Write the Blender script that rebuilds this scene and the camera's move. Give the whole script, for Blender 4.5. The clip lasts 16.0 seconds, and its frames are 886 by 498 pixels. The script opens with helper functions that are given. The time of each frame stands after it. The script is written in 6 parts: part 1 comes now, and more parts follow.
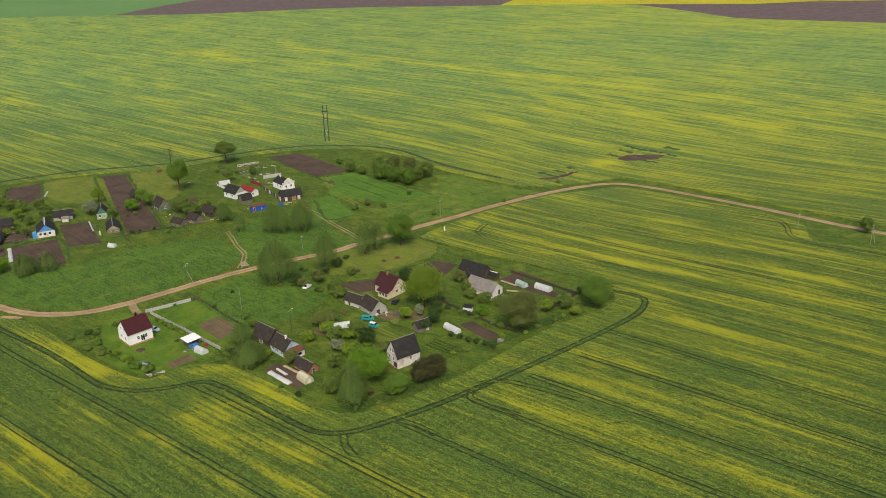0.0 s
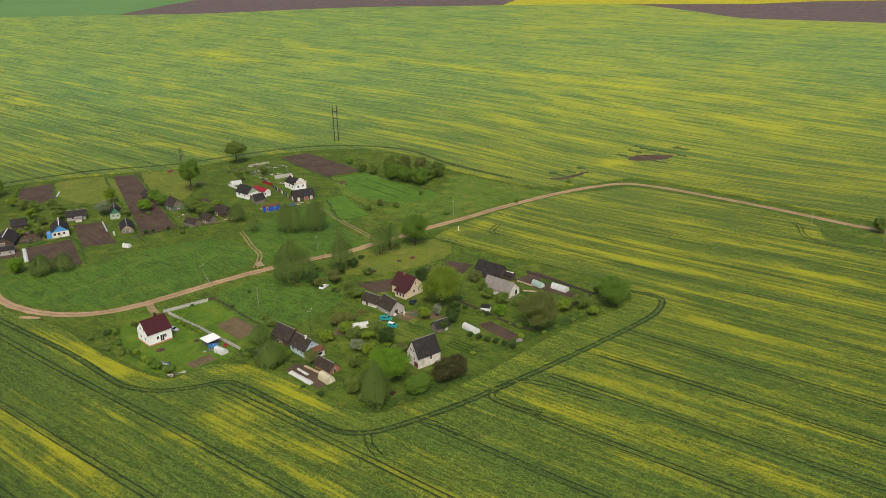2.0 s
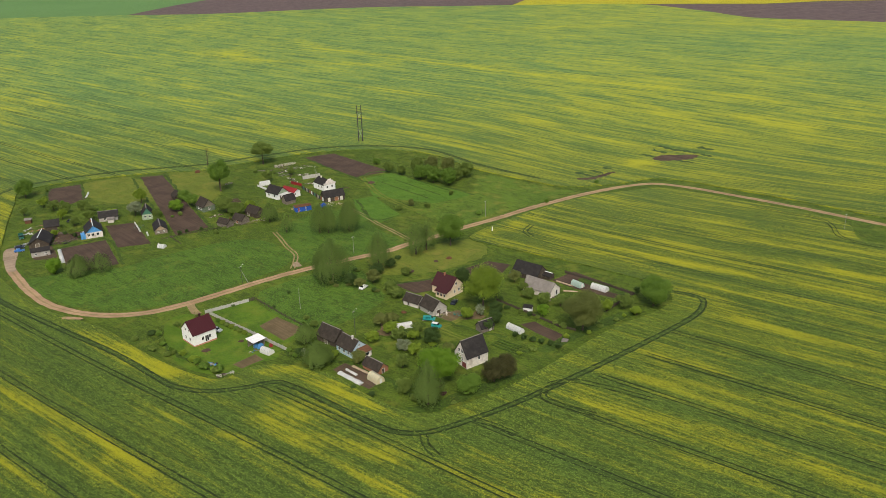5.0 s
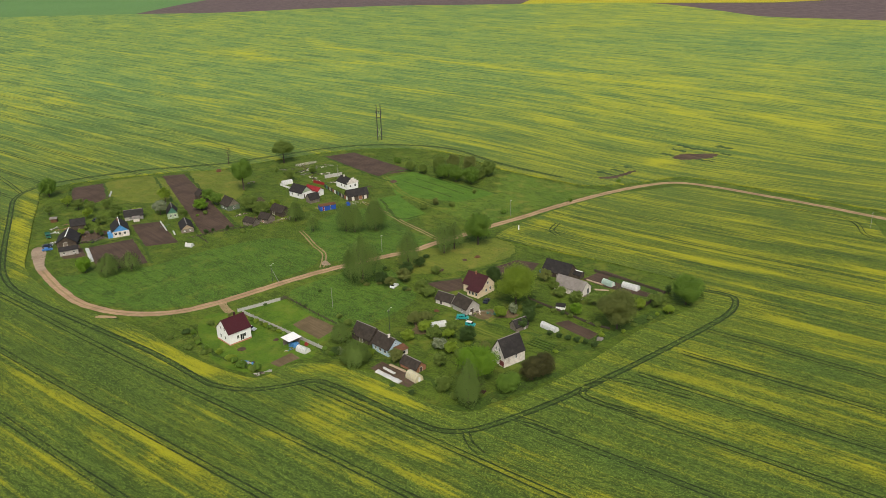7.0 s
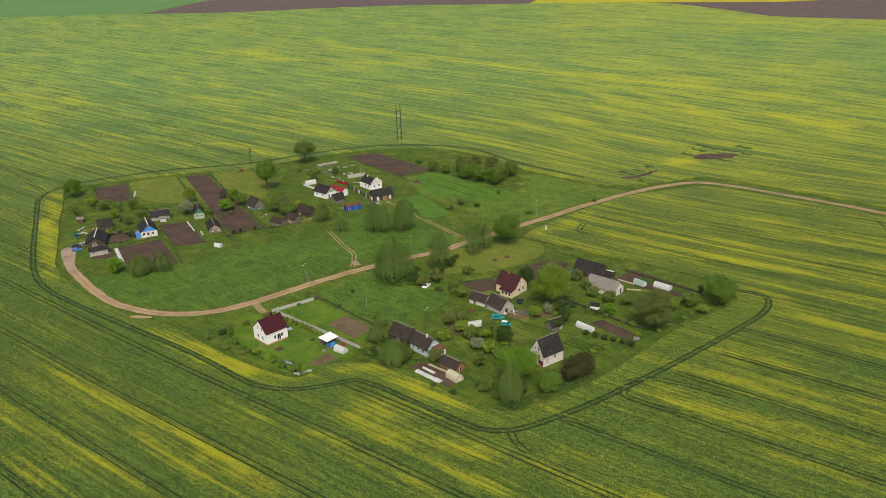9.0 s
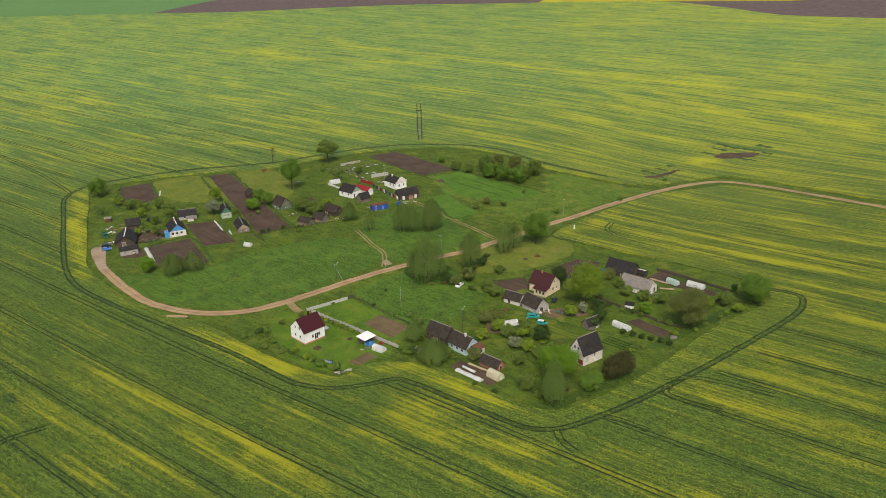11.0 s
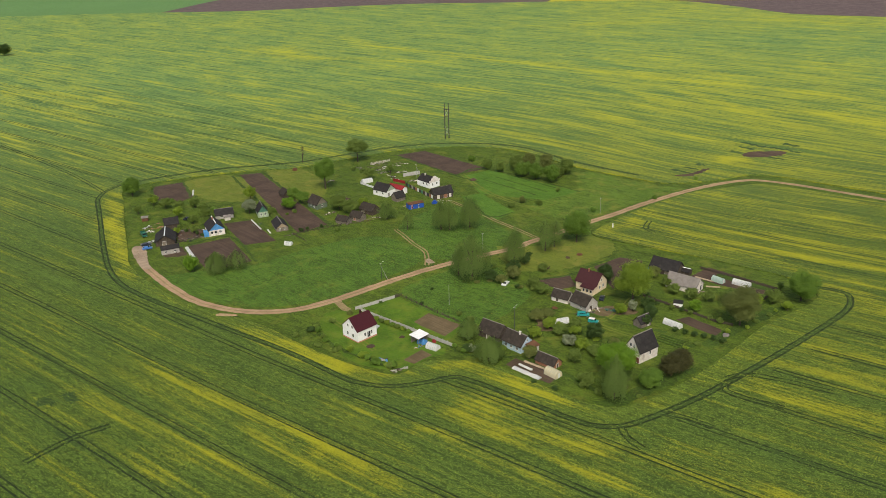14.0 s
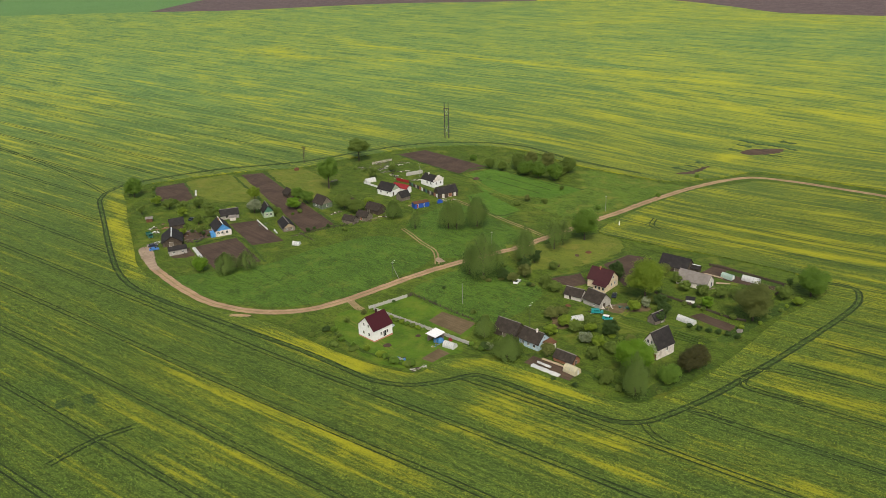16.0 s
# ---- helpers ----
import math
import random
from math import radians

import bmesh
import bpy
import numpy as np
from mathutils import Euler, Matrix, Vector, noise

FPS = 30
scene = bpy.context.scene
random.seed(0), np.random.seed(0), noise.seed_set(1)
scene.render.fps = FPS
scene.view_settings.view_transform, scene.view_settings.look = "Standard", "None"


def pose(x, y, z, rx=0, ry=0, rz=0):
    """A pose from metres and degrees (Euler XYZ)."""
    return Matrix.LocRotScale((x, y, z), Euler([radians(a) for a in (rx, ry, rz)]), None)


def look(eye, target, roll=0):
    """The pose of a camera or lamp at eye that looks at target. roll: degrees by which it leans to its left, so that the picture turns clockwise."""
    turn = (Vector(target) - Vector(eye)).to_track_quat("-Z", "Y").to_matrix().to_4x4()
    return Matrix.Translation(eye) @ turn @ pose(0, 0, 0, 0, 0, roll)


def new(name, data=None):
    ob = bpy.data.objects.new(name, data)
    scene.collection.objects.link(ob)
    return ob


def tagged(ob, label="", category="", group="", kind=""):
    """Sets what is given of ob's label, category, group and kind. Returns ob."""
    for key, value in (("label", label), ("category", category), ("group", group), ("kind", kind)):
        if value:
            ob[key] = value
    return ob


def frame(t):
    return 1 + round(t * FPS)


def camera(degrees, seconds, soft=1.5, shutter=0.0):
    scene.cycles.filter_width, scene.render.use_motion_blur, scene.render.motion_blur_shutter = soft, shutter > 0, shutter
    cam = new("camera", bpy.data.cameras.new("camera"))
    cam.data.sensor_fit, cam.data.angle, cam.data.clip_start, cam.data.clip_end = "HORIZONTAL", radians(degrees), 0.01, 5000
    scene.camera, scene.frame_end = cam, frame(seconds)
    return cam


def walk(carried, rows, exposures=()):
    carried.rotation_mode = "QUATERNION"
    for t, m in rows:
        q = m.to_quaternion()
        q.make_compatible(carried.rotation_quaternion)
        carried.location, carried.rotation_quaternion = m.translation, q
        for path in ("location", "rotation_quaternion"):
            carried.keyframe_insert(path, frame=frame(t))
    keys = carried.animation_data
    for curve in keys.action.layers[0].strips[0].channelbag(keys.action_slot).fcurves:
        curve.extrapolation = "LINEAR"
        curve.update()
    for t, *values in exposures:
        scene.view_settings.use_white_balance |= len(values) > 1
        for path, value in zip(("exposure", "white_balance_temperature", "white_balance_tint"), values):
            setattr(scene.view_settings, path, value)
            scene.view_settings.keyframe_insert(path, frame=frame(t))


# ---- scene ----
from mathutils import geometry

import collections
cam = camera(55.0, 16.0, 0.75)
EXPOSURE, SKY, SUN = 0.53, 0.108, 1.55
ROWS = [
    (0.0, look((0.01, 2.31, 136.98), (-0.28, 95.08, 99.65), -1.69)),
    (0.5, look((-1.56, 2.12, 137.16), (-1.75, 94.89, 99.83), -1.67)),
    (1.0, look((-3.24, 1.93, 137.36), (-3.36, 94.69, 100.01), -1.66)),
    (1.5, look((-5.09, 1.77, 137.57), (-5.18, 94.53, 100.20), -1.65)),
    (2.0, look((-7.14, 1.67, 137.76), (-7.22, 94.42, 100.37), -1.65)),
    (2.5, look((-9.38, 1.61, 137.90), (-9.46, 94.35, 100.49), -1.65)),
    (3.0, look((-11.81, 1.58, 138.02), (-11.90, 94.32, 100.61), -1.66)),
    (3.5, look((-14.36, 1.54, 138.15), (-14.44, 94.28, 100.74), -1.67)),
    (4.0, look((-17.07, 1.48, 138.32), (-17.13, 94.22, 100.92), -1.69)),
    (6.5, look((-31.68, 0.83, 139.20), (-31.72, 93.52, 101.67), -1.71)),
    (7.0, look((-34.79, 0.65, 139.39), (-34.85, 93.33, 101.82), -1.71)),
    (7.5, look((-37.95, 0.44, 139.65), (-38.00, 93.11, 102.06), -1.71)),
    (8.0, look((-41.21, 0.19, 139.96), (-41.24, 92.85, 102.36), -1.72)),
    (8.5, look((-44.48, -0.06, 140.27), (-44.50, 92.59, 102.65), -1.73)),
    (9.0, look((-47.73, -0.30, 140.53), (-47.72, 92.34, 102.88), -1.74)),
    (11.5, look((-63.76, -1.12, 141.55), (-63.83, 91.47, 103.79), -1.80)),
    (12.0, look((-66.99, -1.29, 141.78), (-67.05, 91.31, 104.02), -1.80)),
    (12.5, look((-70.27, -1.46, 141.95), (-70.33, 91.13, 104.16), -1.80)),
    (13.0, look((-73.61, -1.60, 142.07), (-73.63, 90.98, 104.26), -1.80)),
    (13.5, look((-76.96, -1.73, 142.13), (-76.87, 90.84, 104.30), -1.79)),
    (14.0, look((-80.20, -1.85, 142.17), (-79.87, 90.70, 104.30), -1.78)),
    (14.5, look((-83.25, -2.00, 142.26), (-82.51, 90.54, 104.35), -1.76)),
    (15.0, look((-86.22, -2.14, 142.36), (-84.99, 90.38, 104.42), -1.74)),
    (15.5, look((-89.16, -2.28, 142.50), (-87.36, 90.22, 104.54), -1.72)),
    (16.0, look((-92.00, -2.38, 142.61), (-89.59, 90.09, 104.61), -1.69)),
]

walk(cam, ROWS, [(0.0, EXPOSURE, 7000, 6), (16.0, EXPOSURE, 7000, 6)])

# ---- light: a bright overcast day ----
world = bpy.data.worlds.new("overcast_sky")
scene.world = world
world.use_nodes = True
wn = world.node_tree.nodes
sky = wn.new("ShaderNodeTexSky")
sky.sky_type, sky.sun_disc = "NISHITA", False
sky.sun_elevation, sky.sun_rotation = radians(52), radians(180)
sky.air_density, sky.dust_density, sky.ozone_density = 1.0, 4.0, 1.0
wn["Background"].inputs[1].default_value = SKY
world.node_tree.links.new(sky.outputs[0], wn["Background"].inputs[0])
sun_data = bpy.data.lights.new("sun", "SUN")
sun_data.energy, sun_data.angle, sun_data.color = SUN, radians(20), (1.0, 0.96, 0.88)
sun = new("sun", sun_data)
sun.matrix_world = look((0, 0, 300), (-0.05 * 150, 1.0 * 150, 300 - 1.28 * 150))


# ---- the lie of the land and helpers ----
def ground_z(x, y):
    """A shallow valley in the north-east and a dip round the white house."""
    v = 1 / (1 + math.exp(-max(-60.0, min(60.0, (x - 35) / 22)))) * math.exp(-((y - 490) / 85) ** 2 / 2)
    h = math.exp(-(((x + 105) / 32) ** 2 + ((y - 282) / 28) ** 2) / 2)
    return -7 * v - 2 * h


ROW_ANGLE = radians(-38.5)
ROW_DIR = Vector((math.cos(ROW_ANGLE), math.sin(ROW_ANGLE)))
ROW_NORMAL = Vector((-ROW_DIR.y, ROW_DIR.x))


drift_list = []


def bloom(x0, y0, x1, y1, wide, share):
    """A drift of early (or, below nought, late) bloom from one place to another."""
    drift_list.append((x0, y0, x1, y1, wide, share))


def bloom_at(x, y):
    """For arrays of places: how far the rape is in bloom, with a lift in place of distant haze."""
    east = 1 / (1 + np.exp(-np.clip((x + 30 - 0.15 * (y - 250)) / 18, -40, 40))) / (1 + np.exp(-np.clip((y - 235) / 12, -40, 40)))
    # last term adds yellow beyond y 440, brightening the distance as haze does
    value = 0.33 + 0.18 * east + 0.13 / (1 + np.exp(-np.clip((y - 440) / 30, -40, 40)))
    for k, (x0, y0, x1, y1, wide, share) in enumerate(drift_list):
        dx, dy = x1 - x0, y1 - y0
        long = math.hypot(dx, dy)
        ux, uy = dx / long, dy / long
        mx, my = x - (x0 + x1) / 2, y - (y0 + y1) / 2
        near = np.abs(mx) + np.abs(my) < long + 5 * wide
        along, across = (mx * ux + my * uy)[near], (my * ux - mx * uy)[near]
        across = across + 0.22 * wide * np.sin(along / (0.13 * long + 3) + k) + 0.15 * wide * np.sin(along / (0.05 * long + 1) + 2 * k)
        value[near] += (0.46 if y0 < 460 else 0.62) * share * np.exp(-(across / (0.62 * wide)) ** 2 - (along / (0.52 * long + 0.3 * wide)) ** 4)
    return value


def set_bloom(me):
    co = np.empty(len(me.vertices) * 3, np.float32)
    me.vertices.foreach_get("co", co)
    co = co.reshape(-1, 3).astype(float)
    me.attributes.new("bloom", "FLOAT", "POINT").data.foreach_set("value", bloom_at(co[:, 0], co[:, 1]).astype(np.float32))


def mesh_object(name, bm, material, parent=None):
    me = bpy.data.meshes.new(name)
    bm.to_mesh(me)
    bm.free()
    me.materials.append(material)
    ob = new(name, me)
    ob.parent = parent
    return ob


def part(name, bm, material, parent, label=""):
    ob = mesh_object(name, bm, material, parent)
    if label:
        ob["label"] = label
    return ob


def thing(name, x, y, yaw, label, category, group="", dz=0.0):
    ob = new(name)
    ob.empty_display_size = 0.5
    ob.matrix_basis = pose(x, y, ground_z(x, y) + dz, 0, 0, yaw)
    return tagged(ob, label, category, group)


def data_mesh(name, verts, faces, material, smooth=False):
    me = bpy.data.meshes.new(name)
    me.from_pydata(verts, [], faces)
    if smooth:
        me.shade_smooth()
    me.materials.append(material)
    return me


def box(bm, cx, cy, cz, sx, sy, sz, yaw=0.0, tilt=0.0):
    m = Matrix.Translation((cx, cy, cz)) @ Euler((tilt, 0, yaw)).to_matrix().to_4x4() @ Matrix.Diagonal((sx, sy, sz, 1))
    return bmesh.ops.create_cube(bm, size=1, matrix=m)["verts"]


def prism(bm, profile, x0, x1):
    """A closed profile of (y, z) drawn out along x."""
    a = [bm.verts.new((x0, y, z)) for y, z in profile]
    b = [bm.verts.new((x1, y, z)) for y, z in profile]
    n = len(profile)
    bm.faces.new(a[::-1])
    bm.faces.new(b)
    for i in range(n):
        bm.faces.new((a[i], a[(i + 1) % n], b[(i + 1) % n], b[i]))
    bmesh.ops.recalc_face_normals(bm, faces=bm.faces)


def tube(bm, points, radii, sides=6):
    rings = []
    for i, p in enumerate(points):
        p = Vector(p)
        d = (Vector(points[min(i + 1, len(points) - 1)]) - Vector(points[max(i - 1, 0)])).normalized()
        u = d.orthogonal().normalized()
        v = d.cross(u)
        rings.append([bm.verts.new(p + radii[i] * (math.cos(a) * u + math.sin(a) * v)) for a in np.linspace(0, 2 * math.pi, sides, endpoint=False)])
    for r, s in zip(rings, rings[1:]):
        for i in range(sides):
            bm.faces.new((r[i], r[(i + 1) % sides], s[(i + 1) % sides], s[i]))
    bm.faces.new(rings[0][::-1])
    bm.faces.new(rings[-1])


def spline(points, step=3.0, closed=False):
    """A smooth line through a few control points."""
    p = [Vector(q) for q in points]
    n = len(p)
    out = []
    for i in range(n if closed else n - 1):
        a, b, c, d = (p[(i + k) % n] if closed else p[max(0, min(n - 1, i + k))] for k in (-1, 0, 1, 2))
        m = max(2, int((c - b).length / step))
        for j in range(m):
            t = j / m
            out.append(0.5 * (2 * b + (c - a) * t + (2 * a - 5 * b + 4 * c - d) * t * t + (3 * b - a - 3 * c + d) * t ** 3))
    return out if closed else out + [p[-1]]


def inside(poly, x, y):
    """For arrays of places: which lie in a polygon."""
    px, py = np.array([q[0] for q in poly]), np.array([q[1] for q in poly])
    qx, qy = np.roll(px, -1), np.roll(py, -1)
    hit = np.zeros(len(x), bool)
    for a, b, c, d in zip(px, py, qx, qy):
        if b != d:
            hit ^= ((b > y) != (d > y)) & (x < (c - a) * (y - b) / (d - b) + a)
    return hit


def sheet(name, loops, keep, grids, dz, material, label, skirt=0.0, lattice=()):
    """Ground cover: a conforming triangle sheet over all places that keep() takes, laid on the land at height dz."""
    pts, edges = [], []
    for loop in loops:
        start = len(pts)
        pts += [Vector((q[0], q[1])) for q in loop]
        edges += [(start + i, start + (i + 1) % len(loop)) for i in range(len(loop))]
    for x0, x1, y0, y1, step in grids:
        gx, gy = np.meshgrid(np.arange(x0, x1 + step, step), np.arange(y0, y1 + step, step))
        gx, gy = gx.ravel() + 0.13, gy.ravel() + 0.17
        ok = keep(gx, gy)
        pts += [Vector((a, b)) for a, b in zip(gx[ok].tolist(), gy[ok].tolist())]
    for s0, s1, along, o0, o1, across in lattice:
        gs, go = np.meshgrid(np.arange(s0, s1, along), np.arange(o0, o1, across))
        gs = gs + (np.arange(len(gs)) % 2)[:, None] * along / 2
        gx, gy = (gs * ROW_DIR.x + go * ROW_NORMAL.x).ravel(), (gs * ROW_DIR.y + go * ROW_NORMAL.y).ravel()
        ok = keep(gx, gy)
        pts += [Vector((a, b)) for a, b in zip(gx[ok].tolist(), gy[ok].tolist())]
    verts, _, faces, *_ = geometry.delaunay_2d_cdt(pts, edges, [], 0, 0.01)
    cx = np.array([sum(verts[i].x for i in f) / 3 for f in faces])
    cy = np.array([sum(verts[i].y for i in f) / 3 for f in faces])
    ok = keep(cx, cy)
    faces = [list(f) for f, k in zip(faces, ok) if k]
    # slivers cut off from the rest are dropped
    root = list(range(len(verts)))

    def head(i):
        while root[i] != i:
            root[i] = root[root[i]]
            i = root[i]
        return i

    for f in faces:
        for i in f[1:]:
            root[head(i)] = head(f[0])
    size = collections.Counter(head(f[0]) for f in faces)
    faces = [f for f in faces if size[head(f[0])] > 0.03 * len(faces) or len(faces) < 400]
    where = [(v.x, v.y, ground_z(v.x, v.y) + dz) for v in verts]
    if skirt:
        count = {}
        for f in faces:
            for i in range(3):
                a, b = f[i], f[(i + 1) % 3]
                count[(a, b)] = 1
        low = {}
        for a, b in [e for e in count if (e[1], e[0]) not in count]:
            for i in (a, b):
                if i not in low:
                    low[i] = len(where)
                    where.append((where[i][0], where[i][1], where[i][2] - skirt))
            faces.append([b, a, low[a], low[b]])
    used = {i: k for k, i in enumerate(sorted({i for f in faces for i in f}))}
    ob = new(name, data_mesh(name, [where[i] for i in used], [[used[i] for i in f] for f in faces], material, not skirt))
    return tagged(ob, label, kind="structure")


def patch(name, control, dz, material, label, step=6.0, sharp=False, ragged=0.0):
    """A plot with a smooth or straight-sided outline."""
    loop = []
    if sharp:
        for a, b in zip(control, control[1:] + control[:1]):
            n = max(1, int(math.dist(a, b) / 4))
            loop += [(a[0] + (b[0] - a[0]) * i / n + random.uniform(-.25, .25), a[1] + (b[1] - a[1]) * i / n + random.uniform(-.25, .25)) for i in range(n)]
    else:
        rng = random.Random(len(control))
        loop = [(v[0] + rng.uniform(-ragged, ragged), v[1] + rng.uniform(-ragged, ragged)) for v in spline(control, 1.3 if ragged else 4, True)]
    xs, ys = [p[0] for p in loop], [p[1] for p in loop]
    return sheet(name, [loop], lambda x, y: inside(loop, x, y), [(min(xs), max(xs), min(ys), max(ys), step)], dz, material, label)


def ribbon_data(lines, width, dz, ragged=0.15, seed=0):
    rng = random.Random(seed)
    verts, faces = [], []
    for line in lines:
        for i, p in enumerate(line):
            d = (line[min(i + 1, len(line) - 1)] - line[max(i - 1, 0)]).normalized()
            n = Vector((-d.y, d.x))
            for s in (-1, 1):
                q = p + s * n * (width / 2) * (1 + rng.uniform(-ragged, ragged))
                verts.append((q.x, q.y, ground_z(q.x, q.y) + dz))
            if i:
                k = len(verts)
                faces.append((k - 4, k - 2, k - 1, k - 3))
    return verts, faces


def ribbon(name, lines, width, dz, material, label, ragged=0.15, kind="structure"):
    v, f = ribbon_data(lines, width, dz, ragged)
    return tagged(new(name, data_mesh(name, v, f, material)), label, kind=kind)


def shifted(line, off):
    out = []
    for i, p in enumerate(line):
        d = (line[min(i + 1, len(line) - 1)] - line[max(i - 1, 0)]).normalized()
        out.append(p + Vector((-d.y, d.x)) * off)
    return out


# ---- materials ----
class Nodes:
    """A short way to write a node material."""

    def __init__(self, name):
        self.mat = bpy.data.materials.new(name)
        self.mat.use_nodes = True
        self.tree = self.mat.node_tree
        self.bsdf = self.tree.nodes["Principled BSDF"]

    def add(self, kind, **sockets):
        node = self.tree.nodes.new(kind)
        for key, value in sockets.items():
            self.put(node, key, value)
        return node

    def put(self, node, key, value):
        sock = node.inputs[int(key[1:])] if key[0] == "i" and key[1:].isdigit() else node.inputs[key]
        if isinstance(value, bpy.types.NodeSocket):
            self.tree.links.new(value, sock)
        else:
            sock.default_value = value

    def place(self, local=False):
        if local:
            return self.add("ShaderNodeTexCoord").outputs["Object"]
        return self.add("ShaderNodeNewGeometry").outputs["Position"]

    def noise(self, where, scale, detail=3.0, rough=0.5, stretch=None, turn=0.0, warp=0.0):
        if stretch:
            m = self.add("ShaderNodeMapping")
            m.vector_type = "TEXTURE"
            m.inputs["Rotation"].default_value = (0, 0, turn)
            m.inputs["Scale"].default_value = stretch
            self.put(m, "Vector", where)
            where = m.outputs[0]
        node = self.add("ShaderNodeTexNoise", Vector=where, Scale=scale, Detail=detail, Roughness=rough, Distortion=warp)
        return node.outputs["Fac"]

    def ramp(self, fac, low, high, a=0.0, b=1.0):
        node = self.add("ShaderNodeMapRange", i0=fac, i1=low, i2=high, i3=a, i4=b)
        node.interpolation_type = "SMOOTHSTEP"
        return node.outputs[0]

    def math(self, op, a, b=0.0):
        node = self.add("ShaderNodeMath", i0=a, i1=b)
        node.operation = op
        return node.outputs[0]

    def mix(self, fac, a, b):
        node = self.tree.nodes.new("ShaderNodeMix")
        node.data_type = "RGBA"
        for sock, value in ((node.inputs[0], fac), (node.inputs[6], a), (node.inputs[7], b)):
            if isinstance(value, bpy.types.NodeSocket):
                self.tree.links.new(value, sock)
            else:
                sock.default_value = value if isinstance(value, float) else (*value, 1)
        return node.outputs[2]

    def done(self, color, rough=0.9, bump=None, strength=0.5, distance=0.1, metal=0.0):
        self.put(self.bsdf, "Base Color", color if isinstance(color, bpy.types.NodeSocket) else (*color, 1))
        self.put(self.bsdf, "Roughness", rough)
        self.put(self.bsdf, "Metallic", metal)
        self.put(self.bsdf, "Specular IOR Level", 0.25)
        if bump is not None:
            self.put(self.bsdf, "Normal", self.add("ShaderNodeBump", Strength=strength, Distance=distance, Height=bump).outputs[0])
        return self.mat


def crop_material(name, green_a, green_b, yellow, shift=0.0, north=False, plants=False):
    """Oilseed rape: green plants with drifts of yellow bloom along the drill rows; north: distance haze painted in,
    paler with y.
    """
    n = Nodes(name)
    p = n.place()
    ready = n.add("ShaderNodeAttribute")
    ready.attribute_name = "bloom"
    rows = n.noise(p, 1.0, 4, 0.6, (60, 1.5, 60), ROW_ANGLE, 0.2)
    bands = n.noise(p, 1.0, 3, 0.6, (190, 6.5, 190), ROW_ANGLE + 0.01, 0.3)
    patchy = n.noise(p, 0.045, 5, 0.65, (2.2, 1, 1), ROW_ANGLE - 0.1)
    tufts = n.noise(p, 1.0, 3, 0.7, (1.9, 0.6, 1), ROW_ANGLE)
    fine = n.noise(p, 2.6, 3, 0.7)
    drift = n.math("ADD", ready.outputs["Fac"], shift)
    for field, weight in ((rows, 1.8), (bands, 1.2), (patchy, 0.7), (tufts, 0.5)):
        drift = n.math("ADD", drift, n.math("MULTIPLY", n.math("SUBTRACT", field, 0.5), weight))
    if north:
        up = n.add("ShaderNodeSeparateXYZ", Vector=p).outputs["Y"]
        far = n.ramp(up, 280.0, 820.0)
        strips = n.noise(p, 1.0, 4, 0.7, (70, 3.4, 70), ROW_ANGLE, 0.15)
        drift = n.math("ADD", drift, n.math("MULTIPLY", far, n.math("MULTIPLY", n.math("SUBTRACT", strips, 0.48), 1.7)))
    flower = n.ramp(drift, 0.02, 1.3)
    leaf = n.mix(n.ramp(n.noise(p, 0.035, 5, 0.65, (1, 0.35, 1), ROW_ANGLE), 0.35, 0.65), green_a, green_b)
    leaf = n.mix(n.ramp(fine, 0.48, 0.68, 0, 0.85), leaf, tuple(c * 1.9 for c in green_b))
    # gaps between plants and rows: their darkness is painted into the colour
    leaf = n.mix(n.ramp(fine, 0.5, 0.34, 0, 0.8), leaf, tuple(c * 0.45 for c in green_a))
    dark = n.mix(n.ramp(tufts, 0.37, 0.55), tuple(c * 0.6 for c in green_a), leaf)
    # late, bluish plants where the drift runs lowest
    dark = n.mix(n.ramp(drift, 0.12, -0.35, 0.0, 0.75), dark, (green_a[0] * 0.55, green_a[1] * 0.72, green_a[2] * 1.3))
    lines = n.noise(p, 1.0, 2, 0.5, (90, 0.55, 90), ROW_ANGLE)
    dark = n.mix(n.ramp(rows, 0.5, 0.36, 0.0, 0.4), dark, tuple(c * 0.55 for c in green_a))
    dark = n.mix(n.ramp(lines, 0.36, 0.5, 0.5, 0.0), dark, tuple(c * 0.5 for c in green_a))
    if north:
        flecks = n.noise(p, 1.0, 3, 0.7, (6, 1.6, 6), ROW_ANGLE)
        # distance haze is mixed into the leaf colour, growing with y
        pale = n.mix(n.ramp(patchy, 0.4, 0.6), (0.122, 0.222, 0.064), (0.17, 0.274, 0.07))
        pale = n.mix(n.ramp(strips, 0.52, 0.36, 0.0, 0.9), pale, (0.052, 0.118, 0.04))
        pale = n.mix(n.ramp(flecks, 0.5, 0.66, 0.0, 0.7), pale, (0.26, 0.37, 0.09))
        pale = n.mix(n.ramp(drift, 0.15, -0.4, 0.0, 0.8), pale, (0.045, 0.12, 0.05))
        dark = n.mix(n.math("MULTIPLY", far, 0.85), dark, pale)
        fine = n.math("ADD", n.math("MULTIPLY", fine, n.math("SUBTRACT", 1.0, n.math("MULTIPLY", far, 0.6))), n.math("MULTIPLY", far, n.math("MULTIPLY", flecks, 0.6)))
    if plants:
        own = n.add("ShaderNodeNewGeometry").outputs["Random Per Island"]
        dark = n.mix(n.ramp(own, 0.0, 1.0), tuple(c * 0.6 for c in green_a), tuple(c * 2.0 for c in green_b))
        fine = n.ramp(own, 0.0, 1.0, 0.3, 0.62)
